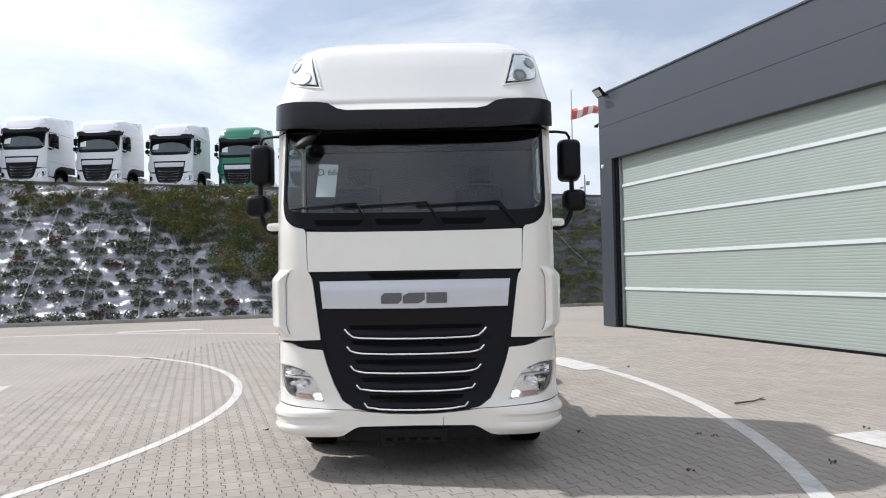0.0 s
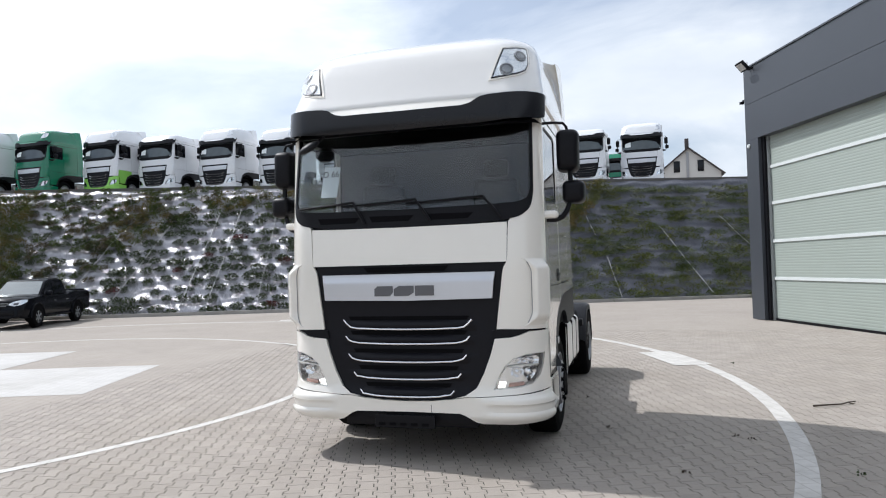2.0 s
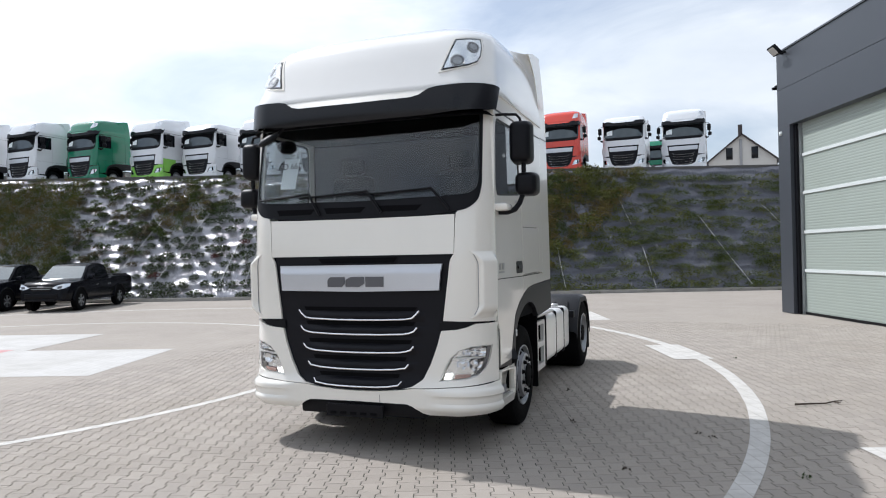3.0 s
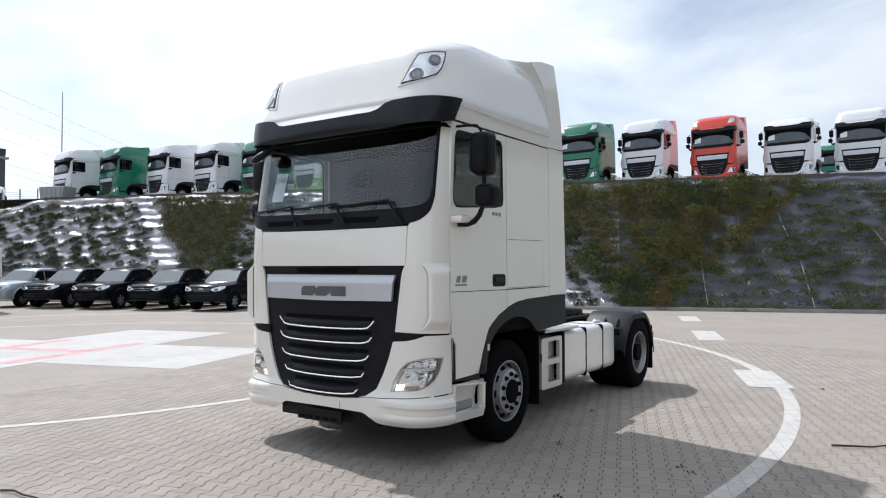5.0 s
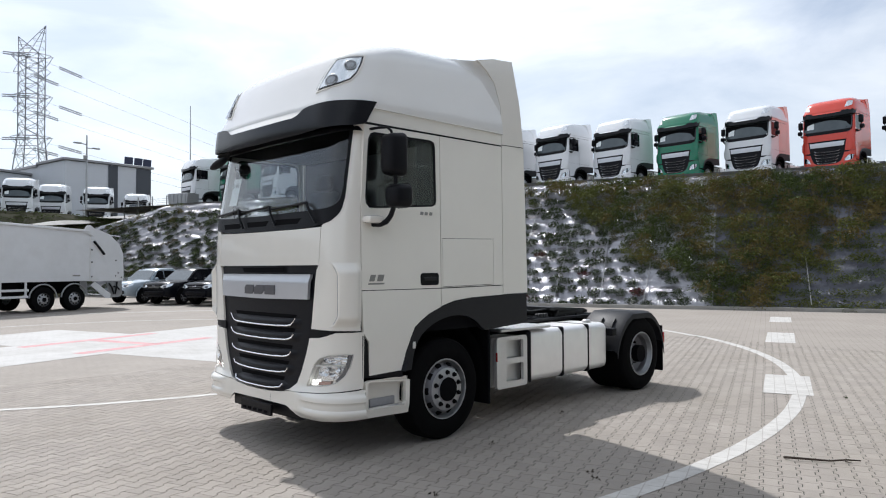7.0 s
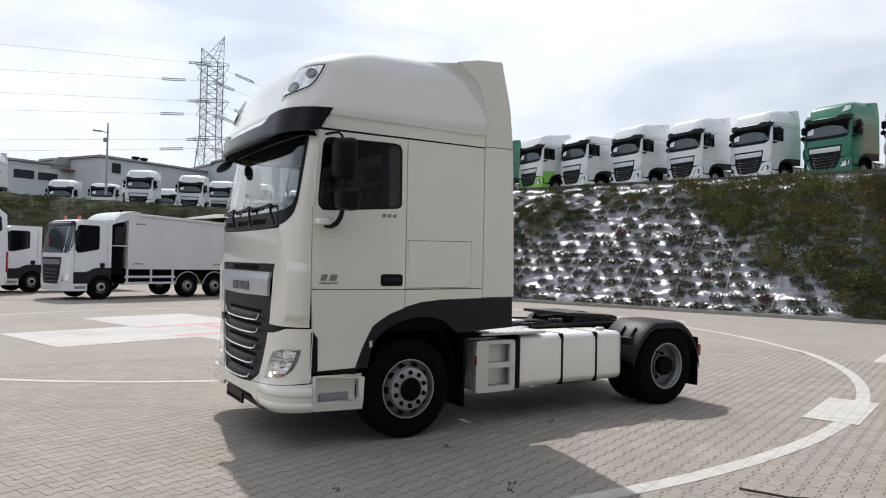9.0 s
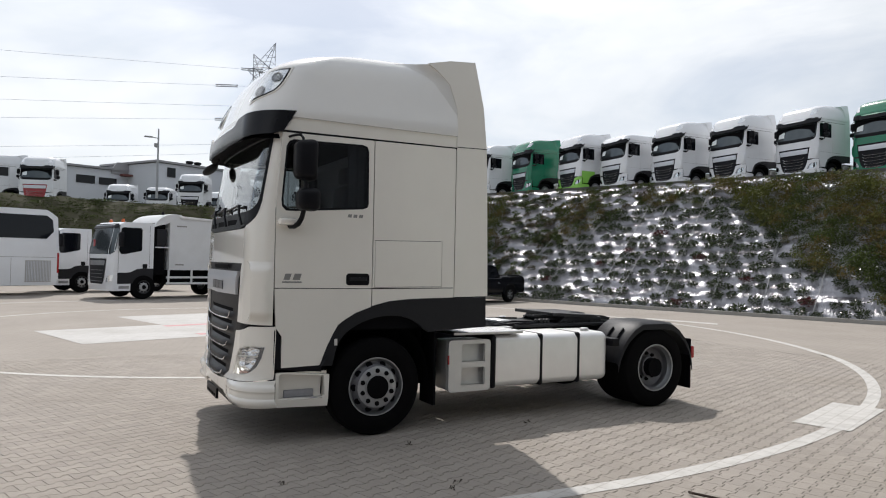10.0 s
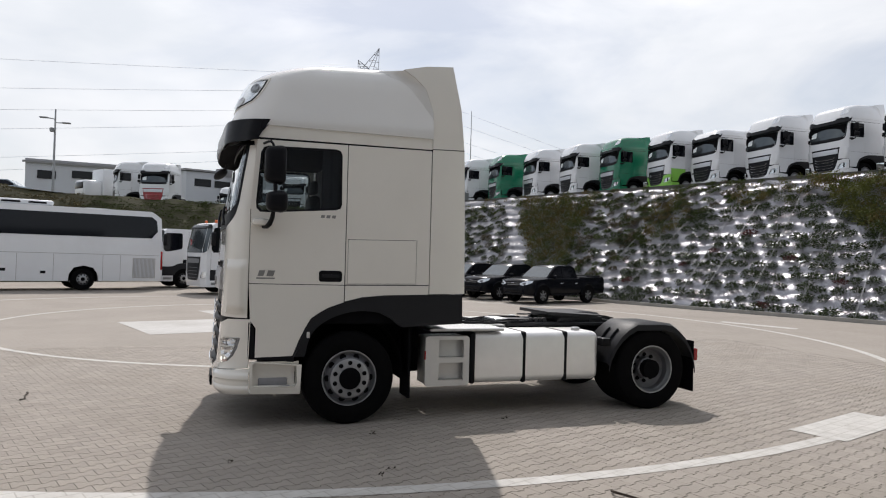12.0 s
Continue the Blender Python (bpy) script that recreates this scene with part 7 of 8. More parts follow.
    for x in (-0.65, 0.55):
        part("beacon", lathe(bmesh.new(), [(0, 0.07), (0.10, 0.07), (0.16, 0.05), (0.17, 0.0)], 14, "z", x, 0.75, 3.165), AMBER, T, "orange warning beacon")
    part("hanging_vest", B(-0.62, -0.42, 0.035, 0.05, 2.10, 2.45, 0.006, 1), REDLENS, T, "red cloth behind the windscreen")
    return T


rg = math.degrees(GA)
f = Vector((-23.7, 7.23, 0)) - U * 1.2 - N * 1.38
refuse_truck(pose(f.x, f.y, 0, 0, 0, rg))
T2 = thing("flatbed_truck", pose(-30.2, 3.3, 0, 0, 0, rg), "white day-cab lorry parked behind the refuse lorry", "truck")
cab_small(T2, COOLWHITE)
for y in (1.38, 5.0):
    for sx in (1, -1):
        simple_wheel(T2, "wheel", sx, 1.232, y)
part("chassis", B(-0.5, 0.5, 1.6, 6.5, 0.7, 1.1), DARK, T2)
part("deck", B(-1.2, 1.2, 2.1, 6.8, 1.12, 1.3), CHAR, T2)


# ---- coach ----
def coach(m):
    T = thing("coach", m, "white coach with a dark window band parked in the yard", "bus")
    hw, top = 1.25, 3.72
    arch = lambda y0: [(y0 - 0.62, 0.42), (y0 - 0.58, 0.75), (y0 - 0.40, 1.02), (y0, 1.12), (y0 + 0.40, 1.02), (y0 + 0.58, 0.75), (y0 + 0.62, 0.42)]
    low = [(0.12, 0.42)] + arch(3.40) + arch(9.6) + [(12.05, 0.42), (12.2, 0.8), (12.2, 2.6), (12.0, 3.5), (11.8, top - 0.12), (11.6, top), (0.5, top), (0.30, top - 0.12), (0.05, 3.4), (0.0, 2.0), (0.0, 0.7)]
    for sx in (1, -1):
        part("side_wall", surf(lambda y, z, k=sx: (k * (hw - 0.05 * max(0, z - 2.2)), y, z), low, 1.0, thick=0.03), COOLWHITE, T)
        win = [(0.22, 2.78), (0.50, 2.45), (11.5, 2.42), (11.9, 2.6), (11.8, 3.44), (0.50, 3.47), (0.26, 3.28)]
        part("window_band", surf(lambda y, z, k=sx: (k * (hw + 0.006 - 0.05 * max(0, z - 2.2)), y, z), win, 1.0), BLACKGLASS, T, "continuous dark window band")
        lv = part("louvre_panel", surf(lambda y, z, k=sx: (k * (hw + 0.004), y, z), [(0.30, 0.56), (1.32, 0.56), (1.32, 1.50), (0.30, 1.50)], 1.0), LOUVRE, T, "grey louvred engine panel")
        for k in range(16):
            y = 0.34 + k * 0.060
            bm = B(hw + 0.006, hw + 0.018, y, y + 0.028, 0.59, 1.47)
            part("louvre", flip(bm) if sx < 0 else bm, HALL, lv)
        for y, z in ((4.9, 0.75), (6.4, 0.85), (7.9, 0.85)):
            part("flap_handle", surf(lambda a, b, k=sx: (k * (hw + 0.005), a, b), [(y, z), (y + 0.22, z), (y + 0.22, z + 0.12), (y, z + 0.12)], 0.5), BLACK, T)
        for y in (1.85, 2.6, 4.6, 6.0, 7.5):
            part("flap_seam", surf(lambda a, b, k=sx: (k * (hw + 0.003), a, b), [(y, 0.45), (y + 0.015, 0.45), (y + 0.015, 1.62), (y, 1.62)], 1.0), GREYBADGE, T)
        part("belt_seam", surf(lambda a, b, k=sx: (k * (hw + 0.003), a, b), [(0.1, 1.63), (12.1, 1.66), (12.1, 1.675), (0.1, 1.645)], 2.0), GREYBADGE, T)
        for y in (3.40, 9.6):
            simple_wheel(T, "wheel", sx, 1.17, y)
            bm = B(0.55, 0.86, y - 0.64, y + 0.64, 0.40, 1.16)
            part("wheel_house", flip(bm) if sx < 0 else bm, DARK, T)
        bm = B(hw - 0.14, hw + 0.012, -0.03, 0.07, 0.95, 1.85, 0.03, 2)
        part("tail_lamp", flip(bm) if sx < 0 else bm, REDLENS, T, "tall red tail lamp")
    bm = bmesh.new()
    prf = [(0.12, 0.42), (0.0, 0.7), (0.0, 2.0), (0.05, 3.4), (0.30, top - 0.12), (0.5, top), (11.6, top), (11.8, top - 0.12), (12.0, 3.5), (12.2, 2.6), (12.2, 0.8), (12.05, 0.42)]
    xw = [hw - 0.05 * max(0, z - 2.2) - 0.01 for _, z in prf]
    a = [bm.verts.new((-w, y, z)) for (y, z), w in zip(prf, xw)]
    b = [bm.verts.new((w, y, z)) for (y, z), w in zip(prf, xw)]
    for i in range(len(prf)):
        j = (i + 1) % len(prf)
        bm.faces.new((a[i], b[i], b[j], a[j]))
    part("shell", bm, COOLWHITE, T, smooth=False)
    unit = part("roof_unit", B(-0.95, 0.95, 4.6, 8.5, top, top + 0.24, 0.1, 3), COOLWHITE, T, "white roof air-conditioning unit")
    for y in (4.9, 5.9, 6.9):
        part("unit_grille", B(0.952, 0.958, y, y + 0.7, top + 0.08, top + 0.16), BLACK, unit)
        part("unit_grille", B(-0.958, -0.952, y, y + 0.7, top + 0.08, top + 0.16), BLACK, unit)
    part("roof_hatch", B(-0.4, 0.4, 2.2, 3.2, top, top + 0.06, 0.02), COOLWHITE, T)
    return T


# tail towards the bank: turned so that the own y axis runs down the yard
c = Vector((-27.4, 4.05, 0)) - U * 1.25
coach(pose(c.x, c.y, 0, 0, 0, rg + 180))


# ---- grass bank and upper lot in the west ----
def lot_z(x, y):
    """Height of the upper lot, which climbs gently northwards."""
    return float(np.interp(y + 0.281 * (x + 42), (-13.0, -7.5, -4.1, 3.6, 16.1, 21.8, 35.0), (5.7, 6.0, 5.1, 5.65, 6.1, 6.15, 6.2)))


topline = [(-30, -60, 6.3), (-33, -25, 6.2), (-38.1, -5.2, 5.45), (-40.2, -1.0, 5.25), (-42.8, 3.8, 5.38), (-46.1, 17.3, 5.5), (-48, 23.5, 5.4)]
bm = bmesh.new()
rows = []
for k in range(len(topline) - 1):
    p, q = Vector(topline[k]), Vector(topline[k + 1])
    n = max(2, int((q - p).length / 1.2))
    for i in range(n if k < len(topline) - 2 else n + 1):
        t = p.lerp(q, i / n)
        side_v = Vector((5.0, -0.9, 0))
        row = []
        for j in range(9):
            h = j / 8
            b = t + side_v * (1 - h)
            row.append(bm.verts.new((b.x + 0.2 * noise.noise((b.x, b.y, h)), b.y, t.z * h ** 0.9 + 0.25 * noise.noise((b.x * 0.5, b.y * 0.5, h * 3)) * h)))
        rows.append(row)
for p, q in zip(rows, rows[1:]):
    for j in range(8):
        bm.faces.new((p[j], p[j + 1], q[j + 1], q[j]))
setting("grass_bank", bm, GRASS, "rough green and brown grass bank", True)
tuft_v, tuft_f = clump(26, 0.30, 0.075, 0.10, 99)
ms = []
for p, q in zip(topline[1:], topline[2:]):
    p, q = Vector(p), Vector(q)
    for _ in range(int((q - p).length * 70)):
        t, h = p.lerp(q, rng.random()), rng.uniform(0.35, 1.0)
        b = t + Vector((5.0, -0.9, 0)) * (1 - h)
        ms.append(np.array(Matrix.Translation((b.x, b.y, t.z * h ** 0.9 - 0.03)) @ Matrix.Rotation(rng.uniform(0, 6.28), 4, "Z") @ Matrix.Scale(rng.uniform(0.7, 1.6), 4)))
half = len(ms) // 2
tagged(scatter_mesh("grass_tufts", tuft_v, tuft_f, ms[:half], DRYGRASS), "dry grass tufts on the bank", "grass", kind="stuff")
tagged(scatter_mesh("grass_tufts_green", tuft_v, tuft_f, ms[half:], GREENGRASS), "green grass tufts on the bank", "grass", kind="stuff")
bm = bmesh.new()
edge = [Vector(t) for t in topline] + [Vector((-52, 38, 6.0))]
lo = [bm.verts.new((t.x + 0.05, t.y, t.z - 0.02)) for t in edge]
hi = [bm.verts.new((t.x - 14, t.y + 4, lot_z(t.x, t.y))) for t in edge]
far = [bm.verts.new((t.x - 160, t.y + 45, lot_z(t.x, t.y))) for t in edge]
for i in range(len(edge) - 1):
    bm.faces.new((hi[i], hi[i + 1], far[i + 1], far[i]))
bmesh.ops.delete(bm, geom=lo, context="VERTS")
verge = bmesh.new()
lo = [verge.verts.new((t.x + 0.05, t.y, t.z - 0.02)) for t in edge]
mid = [verge.verts.new((t.x - 14, t.y + 4, lot_z(t.x, t.y) + 0.004)) for t in edge]
for i in range(len(edge) - 1):
    verge.faces.new((lo[i], lo[i + 1], mid[i + 1], mid[i]))
setting("grass_verge", verge, GRASS, "rough grass verge between the bank and the upper lot")
# Unseen lot paving, given a made-up greenish tone to match the grass.
setting("upper_lot", bm, LOTTONE, "upper lot above the grass bank, in a dark greenish tone")
def bearing(eye, deg, d):
    return Vector((eye[0] - d * math.sin(radians(deg)), eye[1] + d * math.cos(radians(deg)), 0))


E85, E12, E65 = (6.93, 3.44), (8.57, 5.81), (5.63, 2.07)
bm = bmesh.new()
ramp = [(bearing(E65, 76.5, 46), 4.1), (bearing(E65, 70.3, 56), 5.1), (bearing(E65, 67.6, 66), 6.5), (bearing(E65, 73.0, 55), 5.2)]
vs = [bm.verts.new((p.x, p.y, z)) for p, z in ramp]
bm.faces.new(vs)
setting("ramp", bm, CONCRETE, "pale concrete ramp up to the upper lot")


FAR = "trucks on the upper lot"
far_t = None
E9 = (7.23, 3.84)
for eye, deg, d, rz in ((E9, 86.61, 80, 66), (E9, 81.41, 70, 62), (E65, 76.1, 72, 62), (E65, 74.0, 77, 60), (E65, 71.1, 78, 60), (E65, 68.45, 84, 60), (E9, 82.7, 86, 62), (E12, 96.3, 66, 12), (E9, 79.5, 88, 62)):
    p = bearing(eye, deg, d)
    m = pose(p.x, p.y, lot_z(p.x, p.y), 0, 0, rz)
    if far_t is None:
        far_t = build_truck("tractor_unit", m, "white tractor unit parked on the upper lot", COOLWHITE, False, group=FAR)
    else:
        copy_thing(far_t, m)
p = bearing(E9, 83.88, 80)
build_truck("tractor_unit", pose(p.x, p.y, lot_z(p.x, p.y), 0, 0, 64), "white low-roof tractor unit on the upper lot", COOLWHITE, False, low_roof=True, group=FAR)
p = bearing(E12, 93.6, 62)
build_truck("tractor_unit", pose(p.x, p.y, lot_z(p.x, p.y), 0, 0, 68), "white tractor unit with a red grille on the upper lot", COOLWHITE, False, group=FAR, grille_paint=CRIMSON)
bx = thing("box_van", pose(*bearing(E12, 98.6, 70).xy, lot_z(*bearing(E12, 98.6, 70).xy), 0, 0, 30), "white box van on the upper lot", "van")
part("box_body", B(-1.2, 1.2, 1.6, 6.0, 0.9, 3.3, 0.08, 2), COOLWHITE, bx)
part("van_cab", B(-1.0, 1.0, 0.0, 1.7, 0.5, 2.2, 0.25, 3), COOLWHITE, bx)
part("windscreen", B(-0.85, 0.85, -0.02, 0.3, 1.4, 2.0, 0.05, 2), BLACKGLASS, bx)
for y in (0.9, 4.8):
    for sx in (1, -1):
        simple_wheel(bx, "wheel", sx, 1.0, y, 0.4)
cr = thing("car", pose(*bearing(E12, 101.0, 60).xy, lot_z(*bearing(E12, 101.0, 60).xy) - 0.55, 0, 0, 170), "silver car parked on the upper lot", "car")
bm = bmesh.new()
rows = []
for y, t in ((0, 0.7), (0.5, 0.85), (1.2, 0.95), (2.0, 1.42), (3.2, 1.42), (4.0, 1.0), (4.4, 0.85)):
    w = 0.85 if t < 1.2 else 0.68
    rows.append([bm.verts.new(v) for v in ((-0.88, y, 0.3), (-0.88, y, 0.7), (-w, y, t), (w, y, t), (0.88, y, 0.7), (0.88, y, 0.3))])
for a, b in zip(rows, rows[1:]):
    for j in range(5):
        bm.faces.new((a[j], a[j + 1], b[j + 1], b[j]))
bm.faces.new(rows[0])
bm.faces.new(rows[-1])
part("body", bm, SILVERBLUE, cr, sharp=40)
for sx in (1, -1):
    part("window", surf(lambda y, z, k=sx: (k * (0.872 - 0.24 * (z - 0.7)), y, z), [(1.3, 0.98), (3.8, 0.98), (3.15, 1.36), (2.05, 1.36)], 0.5), BLACKGLASS, cr)
    for y in (0.85, 3.5):
        simple_wheel(cr, "wheel", sx, 0.86, y, 0.32)


RUST = mat("red_brown_canopy_paint", (0.16, 0.055, 0.045), 0.7, var=0.2, scale=3)


def hall_far(name, a, b, z0, z1, depth, label, windows, ridge=0.0, stripes=()):
    """A long hall: wall from a to b, with a low roof and dark windows."""
    H = tagged(new(name), label, "building")
    a, b = Vector(a), Vector(b)
    d = (b - a)
    L = d.length
    d.normalize()
    n = Vector((d.y, -d.x, 0))
    if n.x > 0:
        n = -n

    def P(s, o, z):
        q = a + d * s + n * o
        return (q.x, q.y, z)
    bm = bmesh.new()
    prf = [(0, z0), (0, z1), (depth / 2, z1 + ridge), (depth, z1), (depth, z0)]
    A = [bm.verts.new(P(0, o, z)) for o, z in prf]
    Bv = [bm.verts.new(P(L, o, z)) for o, z in prf]
    bm.faces.new(A)
    bm.faces.new(Bv)
    bm.faces.new((A[0], Bv[0], Bv[1], A[1]))
    bm.faces.new((A[3], Bv[3], Bv[4], A[4]))
    part("wall", bm, HALL, H, smooth=False)
    bm = bmesh.new()
    for i in (1, 2):
        o1, zz1 = prf[i]
        o2, zz2 = prf[i + 1]
        bm.faces.new([bm.verts.new(v) for v in (P(-0.3, o1 - 0.3 * (i == 1), zz1 + 0.06), P(L + 0.3, o1 - 0.3 * (i == 1), zz1 + 0.06), P(L + 0.3, o2, zz2 + 0.06), P(-0.3, o2, zz2 + 0.06))])
    thicken(bm, 0.25)
    part("roof", bm, HALLROOF, H, smooth=False)
    for s0, s1, w0, w1 in windows:
        bm = bmesh.new()
        vs = [bm.verts.new(P(s, -0.05, z)) for s, z in ((s0, w0), (s1, w0), (s1, w1), (s0, w1))]
        bm.faces.new(vs)
        thicken(bm, 0.04)
        part("window", bm, BLACKGLASS, H, "dark strip window")
    for s0, s1 in stripes:
        bm = bmesh.new()
        bm.faces.new([bm.verts.new(P(s, -0.06, z)) for s, z in ((s0, z0), (s1, z0), (s1, z1 - 0.02), (s0, z1 - 0.02))])
        part("dark_panel", bm, CLAD, H, "dark cladding strip")
    return H, P, L


hall_far("far_hall", bearing(E12, 102.0, 96), bearing(E12, 96.2, 95.5), 4.8, 12.2, 5, "pale grey industrial hall with strip windows", [(1.25, 3.2, 10.2, 11.2), (4.9, 7.4, 10.5, 11.4)], 0.3)
Ha, Pa, La = hall_far("far_hall", bearing(E9, 90.1, 95), bearing(E9, 84.1, 99), 4.8, 12.5, 24, "pale grey industrial hall with a canopy", [(1.1, 3.3, 10.6, 11.6), (3.75, 5.9, 10.6, 11.5), (7.6, 9.6, 8.6, 10.2)], 0.6)
bm = bmesh.new()
bm.faces.new([bm.verts.new(Pa(q, -0.15, z)) for q, z in ((5.2, 12.1), (10.2, 12.2), (10.2, 12.75), (7.9, 13.75), (5.9, 13.6), (5.2, 12.6))])
thicken(bm, 0.3)
part("gable_panel", bm, HALLROOF, Ha, "grey gable panel", smooth=False)
bm = bmesh.new()
bm.faces.new([bm.verts.new(Pa(q, o, 12.1)) for q, o in ((6.2, -1.2), (10.3, -1.2), (10.3, -0.2), (6.2, -0.2))])
thicken(bm, 0.22)
part("canopy_edge", bm, RUST, Ha, "red-brown canopy edge", smooth=False)
Hb, Pb, Lb = hall_far("far_hall", bearing(E9, 83.97, 92), bearing(E9, 73.5, 106), 4.8, 13.35, 26, "pale grey industrial hall with roof vents", [(1.35, 2.5, 11.7, 12.9), (1.4, 5.2, 8.3, 9.9), (7.2, 9.6, 8.0, 9.6)], 0.2)
for q in (5.2, 6.4):
    c = Pb(q, 1.0, 13.3)
    part("roof_vent", lathe(bmesh.new(), [(0, 0.34), (0.6, 0.34), (0.65, 0.48), (0.9, 0.48), (1.0, 0.0)], 14, "z", c[0], c[1], c[2]), BLACK, Hb)
Hc, Pc, Lc = hall_far("showroom_hall", bearing(E65, 73.15, 92), bearing(E65, 67.42, 97), 5.5, 14.5, 14, "white showroom building with dark cladding strips", [], 0.0, [(5.1, 6.3), (8.7, 10.7)])
for k in range(3):
    s = 7.0 + k * 1.28
    bm = bmesh.new()
    bm.faces.new([bm.verts.new(Pc(a, -0.2, z)) for a, z in ((s, 14.85), (s + 1.05, 14.85), (s + 1.12, 15.75), (s + 0.07, 15.75))])
    thicken(bm, 0.15)
    part("sign_block", bm, NAVY, Hc, "plain navy roof sign block")
bm = bmesh.new()
bm.faces.new([bm.verts.new(Pc(a, -0.2, z)) for a, z in ((7.0, 14.62), (10.7, 14.62), (10.7, 14.74), (7.0, 14.74))])
thicken(bm, 0.1)
part("sign_rail", bm, SOCKRED, Hc, "red line under the roof sign")


# ---- masts, pylon and wires ----
def lamp_post(base, top, arm, label):
    L = thing("street_lamp", Matrix.Translation(base), label, "street lamp", "lamp posts")
    h = top - base.z
    part("mast", tube(bmesh.new(), [(0, 0, 0), (0, 0, h)], 0.09, 8, 0.05), GALV, L)
    for k, (z, s) in enumerate(((h - 0.7, 1), (h - 0.95, -1))):
        if k < arm:
            part("arm", tube(bmesh.new(), [(0, 0, z), (0.1 * s, -0.5 * s, z + 0.05)], 0.035, 6), GALV, L)
            part("lamp_head", B(0.1 * s - 0.12, 0.1 * s + 0.12, min(-0.95 * s, -0.4 * s), max(-0.95 * s, -0.4 * s), z, z + 0.10, 0.03), STEEL, L)
    part("camera_dome", lathe(bmesh.new(), [(0, 0.0), (0.05, 0.14), (0.3, 0.16), (0.35, 0.0)], 12, "z", 0.2, -0.15, h * 0.72), STEEL, L)
    return L


b = bearing((7.23, 3.84), 83.6, 54)
lamp_post(Vector((b.x, b.y, 6.0)), 11.05, 1, "tall grey lamp post above the grass bank")
b = bearing(E12, 100.25, 55)
lamp_post(Vector((b.x, b.y, 5.6)), 11.5, 2, "tall grey lamp post above the parked coach")
b = bearing(E85, 73.3, 58)
lamp_post(Vector((b.x, b.y, 5.0)), 11.6, 2, "tall grey lamp post beside the ramp")
lamp_post(Vector((10.5, 52.0, 5.93)), 8.9, 2, "grey lamp post beyond the rim of the bank")
b = bearing((4.8, 1.52), 63.6, 60)
fp = thing("flagpole", Matrix.Translation((b.x, b.y, 5.25)), "bare thin flagpole beside the parked trucks", "flagpole")
part("mast", tube(bmesh.new(), [(0, 0, 0), (0, 0, 9.9)], 0.07, 8, 0.03), GALV, fp)
ws = thing("windsock", Matrix.Translation((9.15, 49.3, 5.93)), "red and white striped windsock on a thin mast", "windsock")
part("mast", tube(bmesh.new(), [(0, 0, 0), (0, 0, 8.75)], 0.06, 8, 0.03), GALV, ws)
sock = [(0.0, 6.92, 0.36), (0.35, 6.98, 0.36), (0.75, 7.08, 0.34), (1.15, 7.22, 0.30), (1.5, 7.28, 0.26), (1.85, 7.20, 0.22), (2.1, 7.02, 0.18)]
for k in range(6):
    bm = bmesh.new()
    ra, rb = [], []
    for j in range(16):
        t = 2 * math.pi * j / 16
        for row, (x, z, r) in ((ra, sock[k]), (rb, sock[k + 1])):
            f = 1.0 + 0.10 * math.sin(5 * t + k)
            row.append(bm.verts.new((x + 0.05 * math.sin(t), r * f * math.cos(t), z + r * f * math.sin(t))))
    for j in range(16):
        bm.faces.new((ra[j], ra[(j + 1) % 16], rb[(j + 1) % 16], rb[j]))
    part("sock_band", bm, SOCKRED if k % 2 == 0 else FOIL, ws)


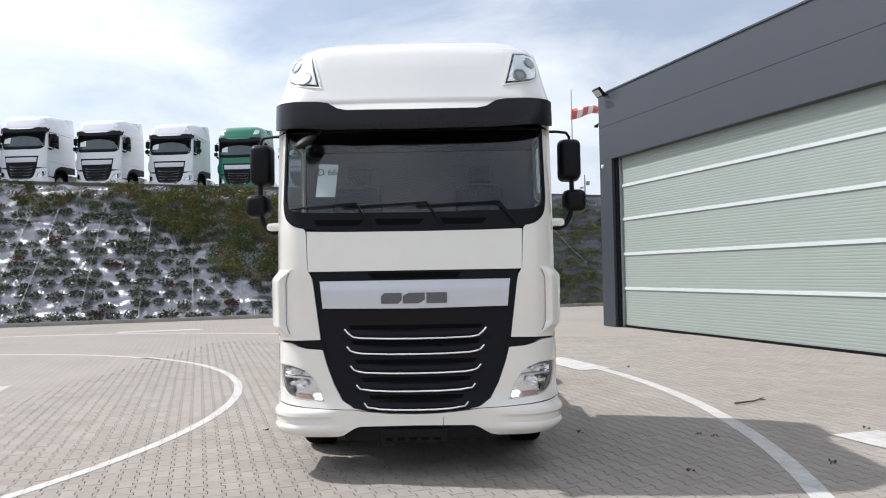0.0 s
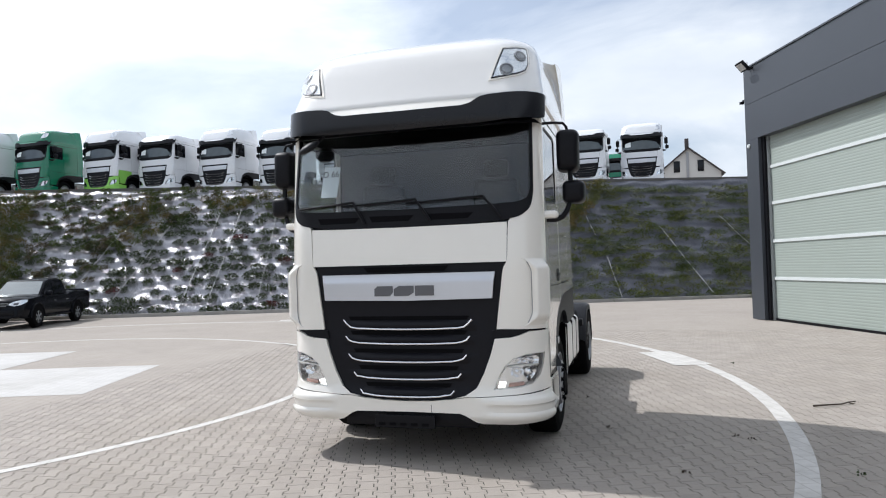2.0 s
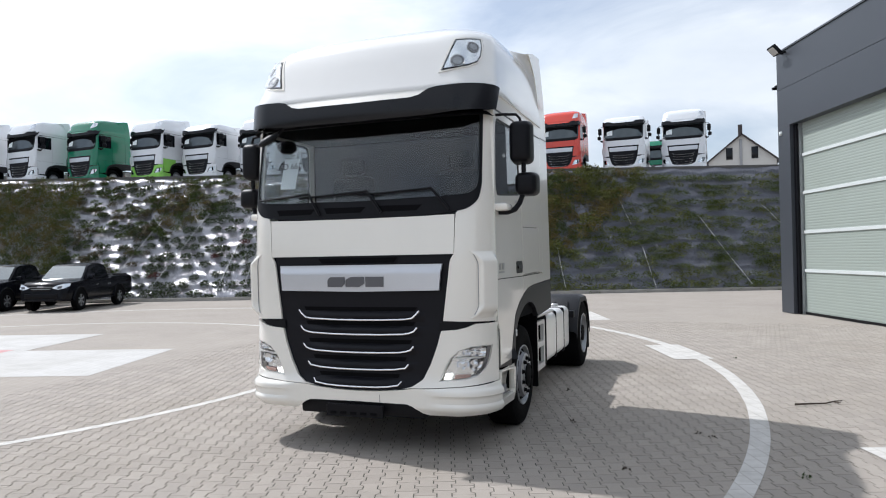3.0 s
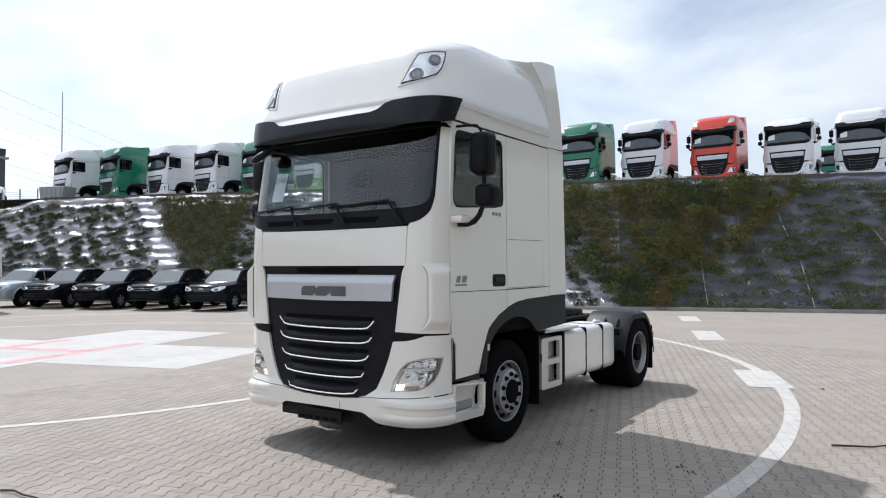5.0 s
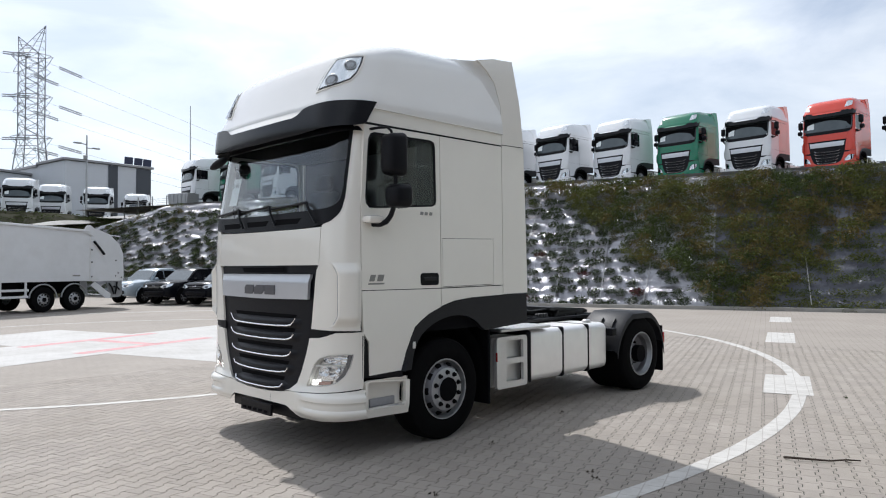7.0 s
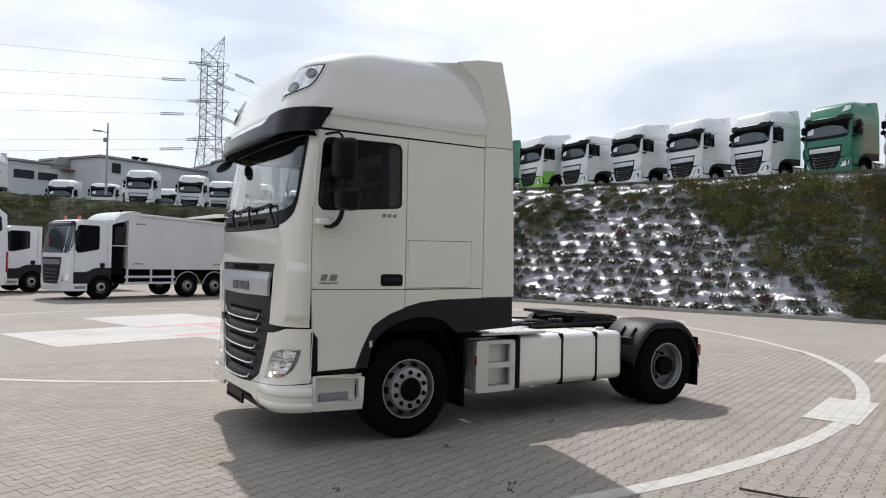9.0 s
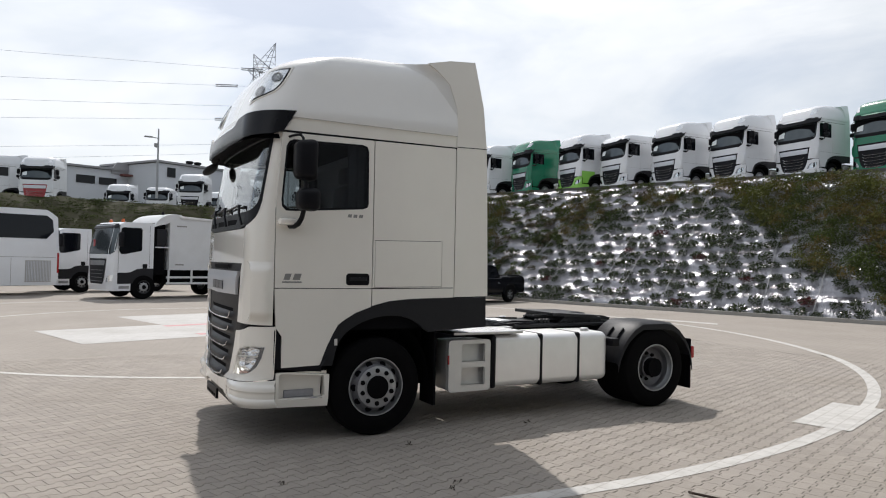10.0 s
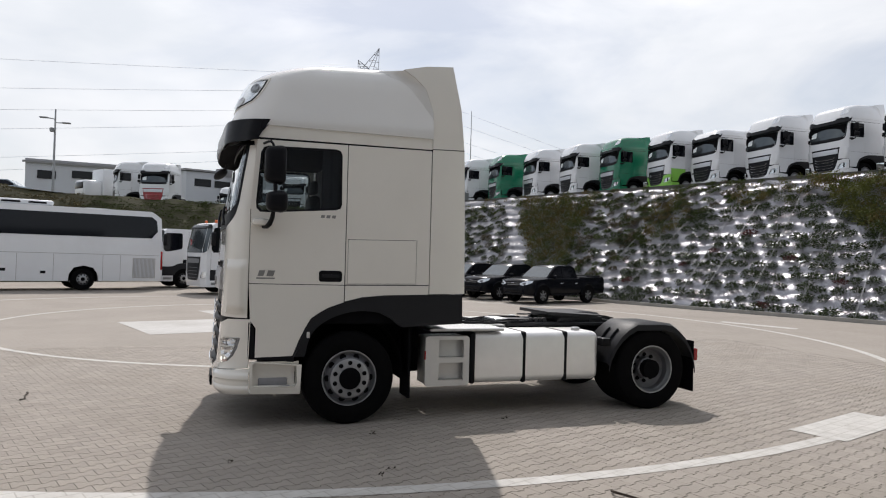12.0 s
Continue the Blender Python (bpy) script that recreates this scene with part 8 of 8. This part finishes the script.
def pylon(pos, h, turn):
    T = thing("pylon", Matrix.Translation(pos) @ Matrix.Rotation(radians(turn), 4, "Z"), "grey steel lattice power pylon", "pylon")
    w = 1.40

    def half_w(z):
        return float(np.interp(z, (0, 0.343 * h, 0.50 * h, 0.88 * h), (3.0, 1.92, w, w)))
    bm = bmesh.new()
    lv = [0, 0.13 * h, 0.24 * h, 0.34 * h, 0.42 * h] + [0.504 * h + k * 0.044 * h for k in range(9)]
    cs = ((-1, -1), (1, -1), (1, 1), (-1, 1))
    for c0 in cs:
        tube(bm, [(c0[0] * half_w(z), c0[1] * half_w(z), z) for z in lv], 0.095, 4)
    part("leg_frame", bm, PYLONM, T, smooth=False)
    bm = bmesh.new()
    for z0, z1 in zip(lv, lv[1:]):
        for a, b in zip(cs, cs[1:] + cs[:1]):
            w0, w1 = half_w(z0), half_w(z1)
            tube(bm, [(a[0] * w0, a[1] * w0, z0), (b[0] * w1, b[1] * w1, z1)], 0.045, 3)
            tube(bm, [(b[0] * w0, b[1] * w0, z0), (a[0] * w1, a[1] * w1, z1)], 0.045, 3)
            tube(bm, [(a[0] * w1, a[1] * w1, z1), (b[0] * w1, b[1] * w1, z1)], 0.038, 3)
    part("bracing", bm, PYLONM, T, smooth=False)
    for z, ln in ((0.856 * h, 2.9), (0.681 * h, 2.9), (0.504 * h, 2.9)):
        bm = bmesh.new()
        for s in (-1, 1):
            for c1 in (-w, w):
                tube(bm, [(s * w, c1, z), (s * ln, c1 * 0.25, z - 0.1)], 0.06, 3)
                tube(bm, [(s * w, c1, z - 1.6), (s * ln, c1 * 0.25, z - 0.1)], 0.045, 3)
                tube(bm, [(s * w, c1, z - 1.6), (s * ln * 0.95, c1 * 0.5 - s * 0.9, z - 2.6)], 0.045, 3)
                tube(bm, [(s * w, c1, z - 3.0), (s * ln * 0.95, c1 * 0.5 - s * 0.9, z - 2.6)], 0.04, 3)
        for c1 in (-w, w):
            tube(bm, [(-w, c1, z), (w, c1, z)], 0.085, 3)
            tube(bm, [(-w, c1, z - 1.6), (w, c1, z - 1.6)], 0.05, 3)
        part("crossarm", bm, PYLONM, T, smooth=False)
    bm = bmesh.new()
    for s, tip in ((1, h), (-1, 0.922 * h)):
        top = (s * 1.43, s * 1.43)
        for c0 in ((s * w, s * w), (s * w, -s * w), (-s * w, s * w), (-s * w, -s * w)):
            tube(bm, [(c0[0], c0[1], 0.856 * h), (*top, tip)], 0.055, 3)
        for q in (0.25, 0.5, 0.75):
            z = 0.856 * h + (tip - 0.856 * h) * q
            ring = [(c0[0] + (top[0] - c0[0]) * q, c0[1] + (top[1] - c0[1]) * q, z) for c0 in ((s * w, -s * w), (s * w, s * w), (-s * w, s * w), (-s * w, -s * w))]
            for e0, e1 in zip(ring, ring[1:] + ring[:1]):
                tube(bm, [e0, e1], 0.035, 3)
    part("peak", bm, PYLONM, T, smooth=False)
    return T


PYLONM = mat("weathered_pylon_steel", (0.22, 0.23, 0.25), 0.6, metal=0.3)
PP = Vector((-114.4, 33.4, 4.0))
pylon(PP, 36.1, 55)
p2 = bearing((7.23, 3.84), 68.5, 520)
pylon(Vector((p2.x, p2.y, -0.1)), 48.0, 35)
WIRE = mat("dull_wire", (0.30, 0.30, 0.31), 0.6, metal=0.4)
far_left, far_right = bearing((7.23, 3.84), 118, 146), bearing((7.23, 3.84), 40, 380)
WIRES = ((34.8, 30.2, 15.1, 0.2, 5.0), (31.9, 24.4, 13.6, 4.4, 0.4), (28.4, 21.0, 11.6, 0.2, 5.0), (26.2, 17.3, 10.4, 4.4, 0.4), (21.9, 12.6, 8.1, 0.2, 5.0), (20.4, 10.2, 7.2, 4.4, 0.4))
for z, z_left, z_right, k_left, k_right in WIRES:
    a = Vector((PP.x, PP.y, z))
    for tgt, z_end, sag, k0, ln in ((far_left, z_left, 0.25, k_left, 3.7), (far_right, z_right, 2.5, k_right, 4.4)):
        b = Vector((tgt.x, tgt.y, z_end))
        pts = [a.lerp(b, q) - Vector((0, 0, sag * 4 * q * (1 - q))) for q in np.linspace(0, 1, 24)]
        wr = part("power_line", tube(bmesh.new(), pts, 0.020, 4), WIRE)
        tagged(wr, "thin overhead power line", "power line", "power lines")
        d = (pts[1] - pts[0]).normalized()
        bm = bmesh.new()
        for e in (-0.16, 0.16):
            tube(bm, [a + d * k0 + Vector((0, 0, e)), a + d * (k0 + ln) + Vector((0, 0, e))], 0.075, 6)
        tagged(part("insulator", bm, PYLONM), "dark double string of line insulators", "insulator", "line insulators")


# ---- house beyond the rim ----
def house():
    T = thing("house", Matrix.Translation((8.6, 97.0, 6.06)), "pale rendered house with a dark gabled roof", "house")
    bm = bmesh.new()
    prf = [(-4.0, 0), (4.0, 0), (4.0, 7.3), (0, 10.6), (-4.0, 7.3)]
    a = [bm.verts.new((x, 0, z)) for x, z in prf]
    b = [bm.verts.new((x, 10, z)) for x, z in prf]
    bm.faces.new(a)
    bm.faces.new(b)
    bm.faces.new((a[1], b[1], b[2], a[2]))
    bm.faces.new((a[0], b[0], b[4], a[4]))
    part("wall", bm, RENDERWALL, T, smooth=False)
    bm = bmesh.new()
    for s in (-1, 1):
        bm.faces.new([bm.verts.new(v) for v in ((0, -0.35, 10.7), (s * 4.5, -0.35, 7.0), (s * 4.5, 10.3, 7.0), (0, 10.3, 10.7))])
    thicken(bm, 0.18)
    part("roof", bm, TILE, T, smooth=False)
    part("chimney", B(-0.38, 0.12, 0.3, 0.8, 8.6, 11.9, 0.03), TILE, T)
    part("chimney_breast", B(-0.30, 0.04, -0.12, 0.3, 5.0, 10.0, 0.02), HALLROOF, T)
    for x in (-1.9, 1.1):
        w = part("window", B(x, x + 0.8, -0.06, 0.05, 7.4, 8.9, 0.01), BLACKGLASS, T)
        part("window_frame", B(x - 0.08, x, -0.08, 0.02, 7.3, 9.0), RENDERWALL, w)


house()
fb = FOOT + U * -44.0 + N * 6.5
fence = thing("mesh_fence", Matrix.Translation((fb.x, fb.y, 5.0)) @ Matrix.Rotation(GA, 4, "Z"), "grey wire mesh fence near the rim of the bank", "fence")
for k in range(5):
    part("post", B(-3 + k * 1.4, -2.94 + k * 1.4, -0.03, 0.03, 0, 1.9), GALV, fence)
for k in range(12):
    part("wire", B(-3, 2.6, -0.008, 0.008, 0.15 + k * 0.14, 0.165 + k * 0.14), GALV, fence)

cb = FOOT + U * -41.3 + N * 6.6
sk = thing("waste_container", Matrix.Translation((cb.x, cb.y, 6.05)) @ Matrix.Rotation(GA, 4, "Z") @ Matrix.Scale(0.6, 4), "small grey steel waste container on the rim", "container")
bm = B(-1.6, 1.6, -0.9, 0.9, 0.0, 1.5, 0.03, 1)
for v in bm.verts:
    v.co.x *= 0.86 + 0.09 * v.co.z
part("container_body", bm, GALV, sk)
for k in range(5):
    part("rib", B(-1.25 + k * 0.6, -1.17 + k * 0.6, -0.96, -0.902, 0.05, 1.4, 0.01, 1), GALV, sk)
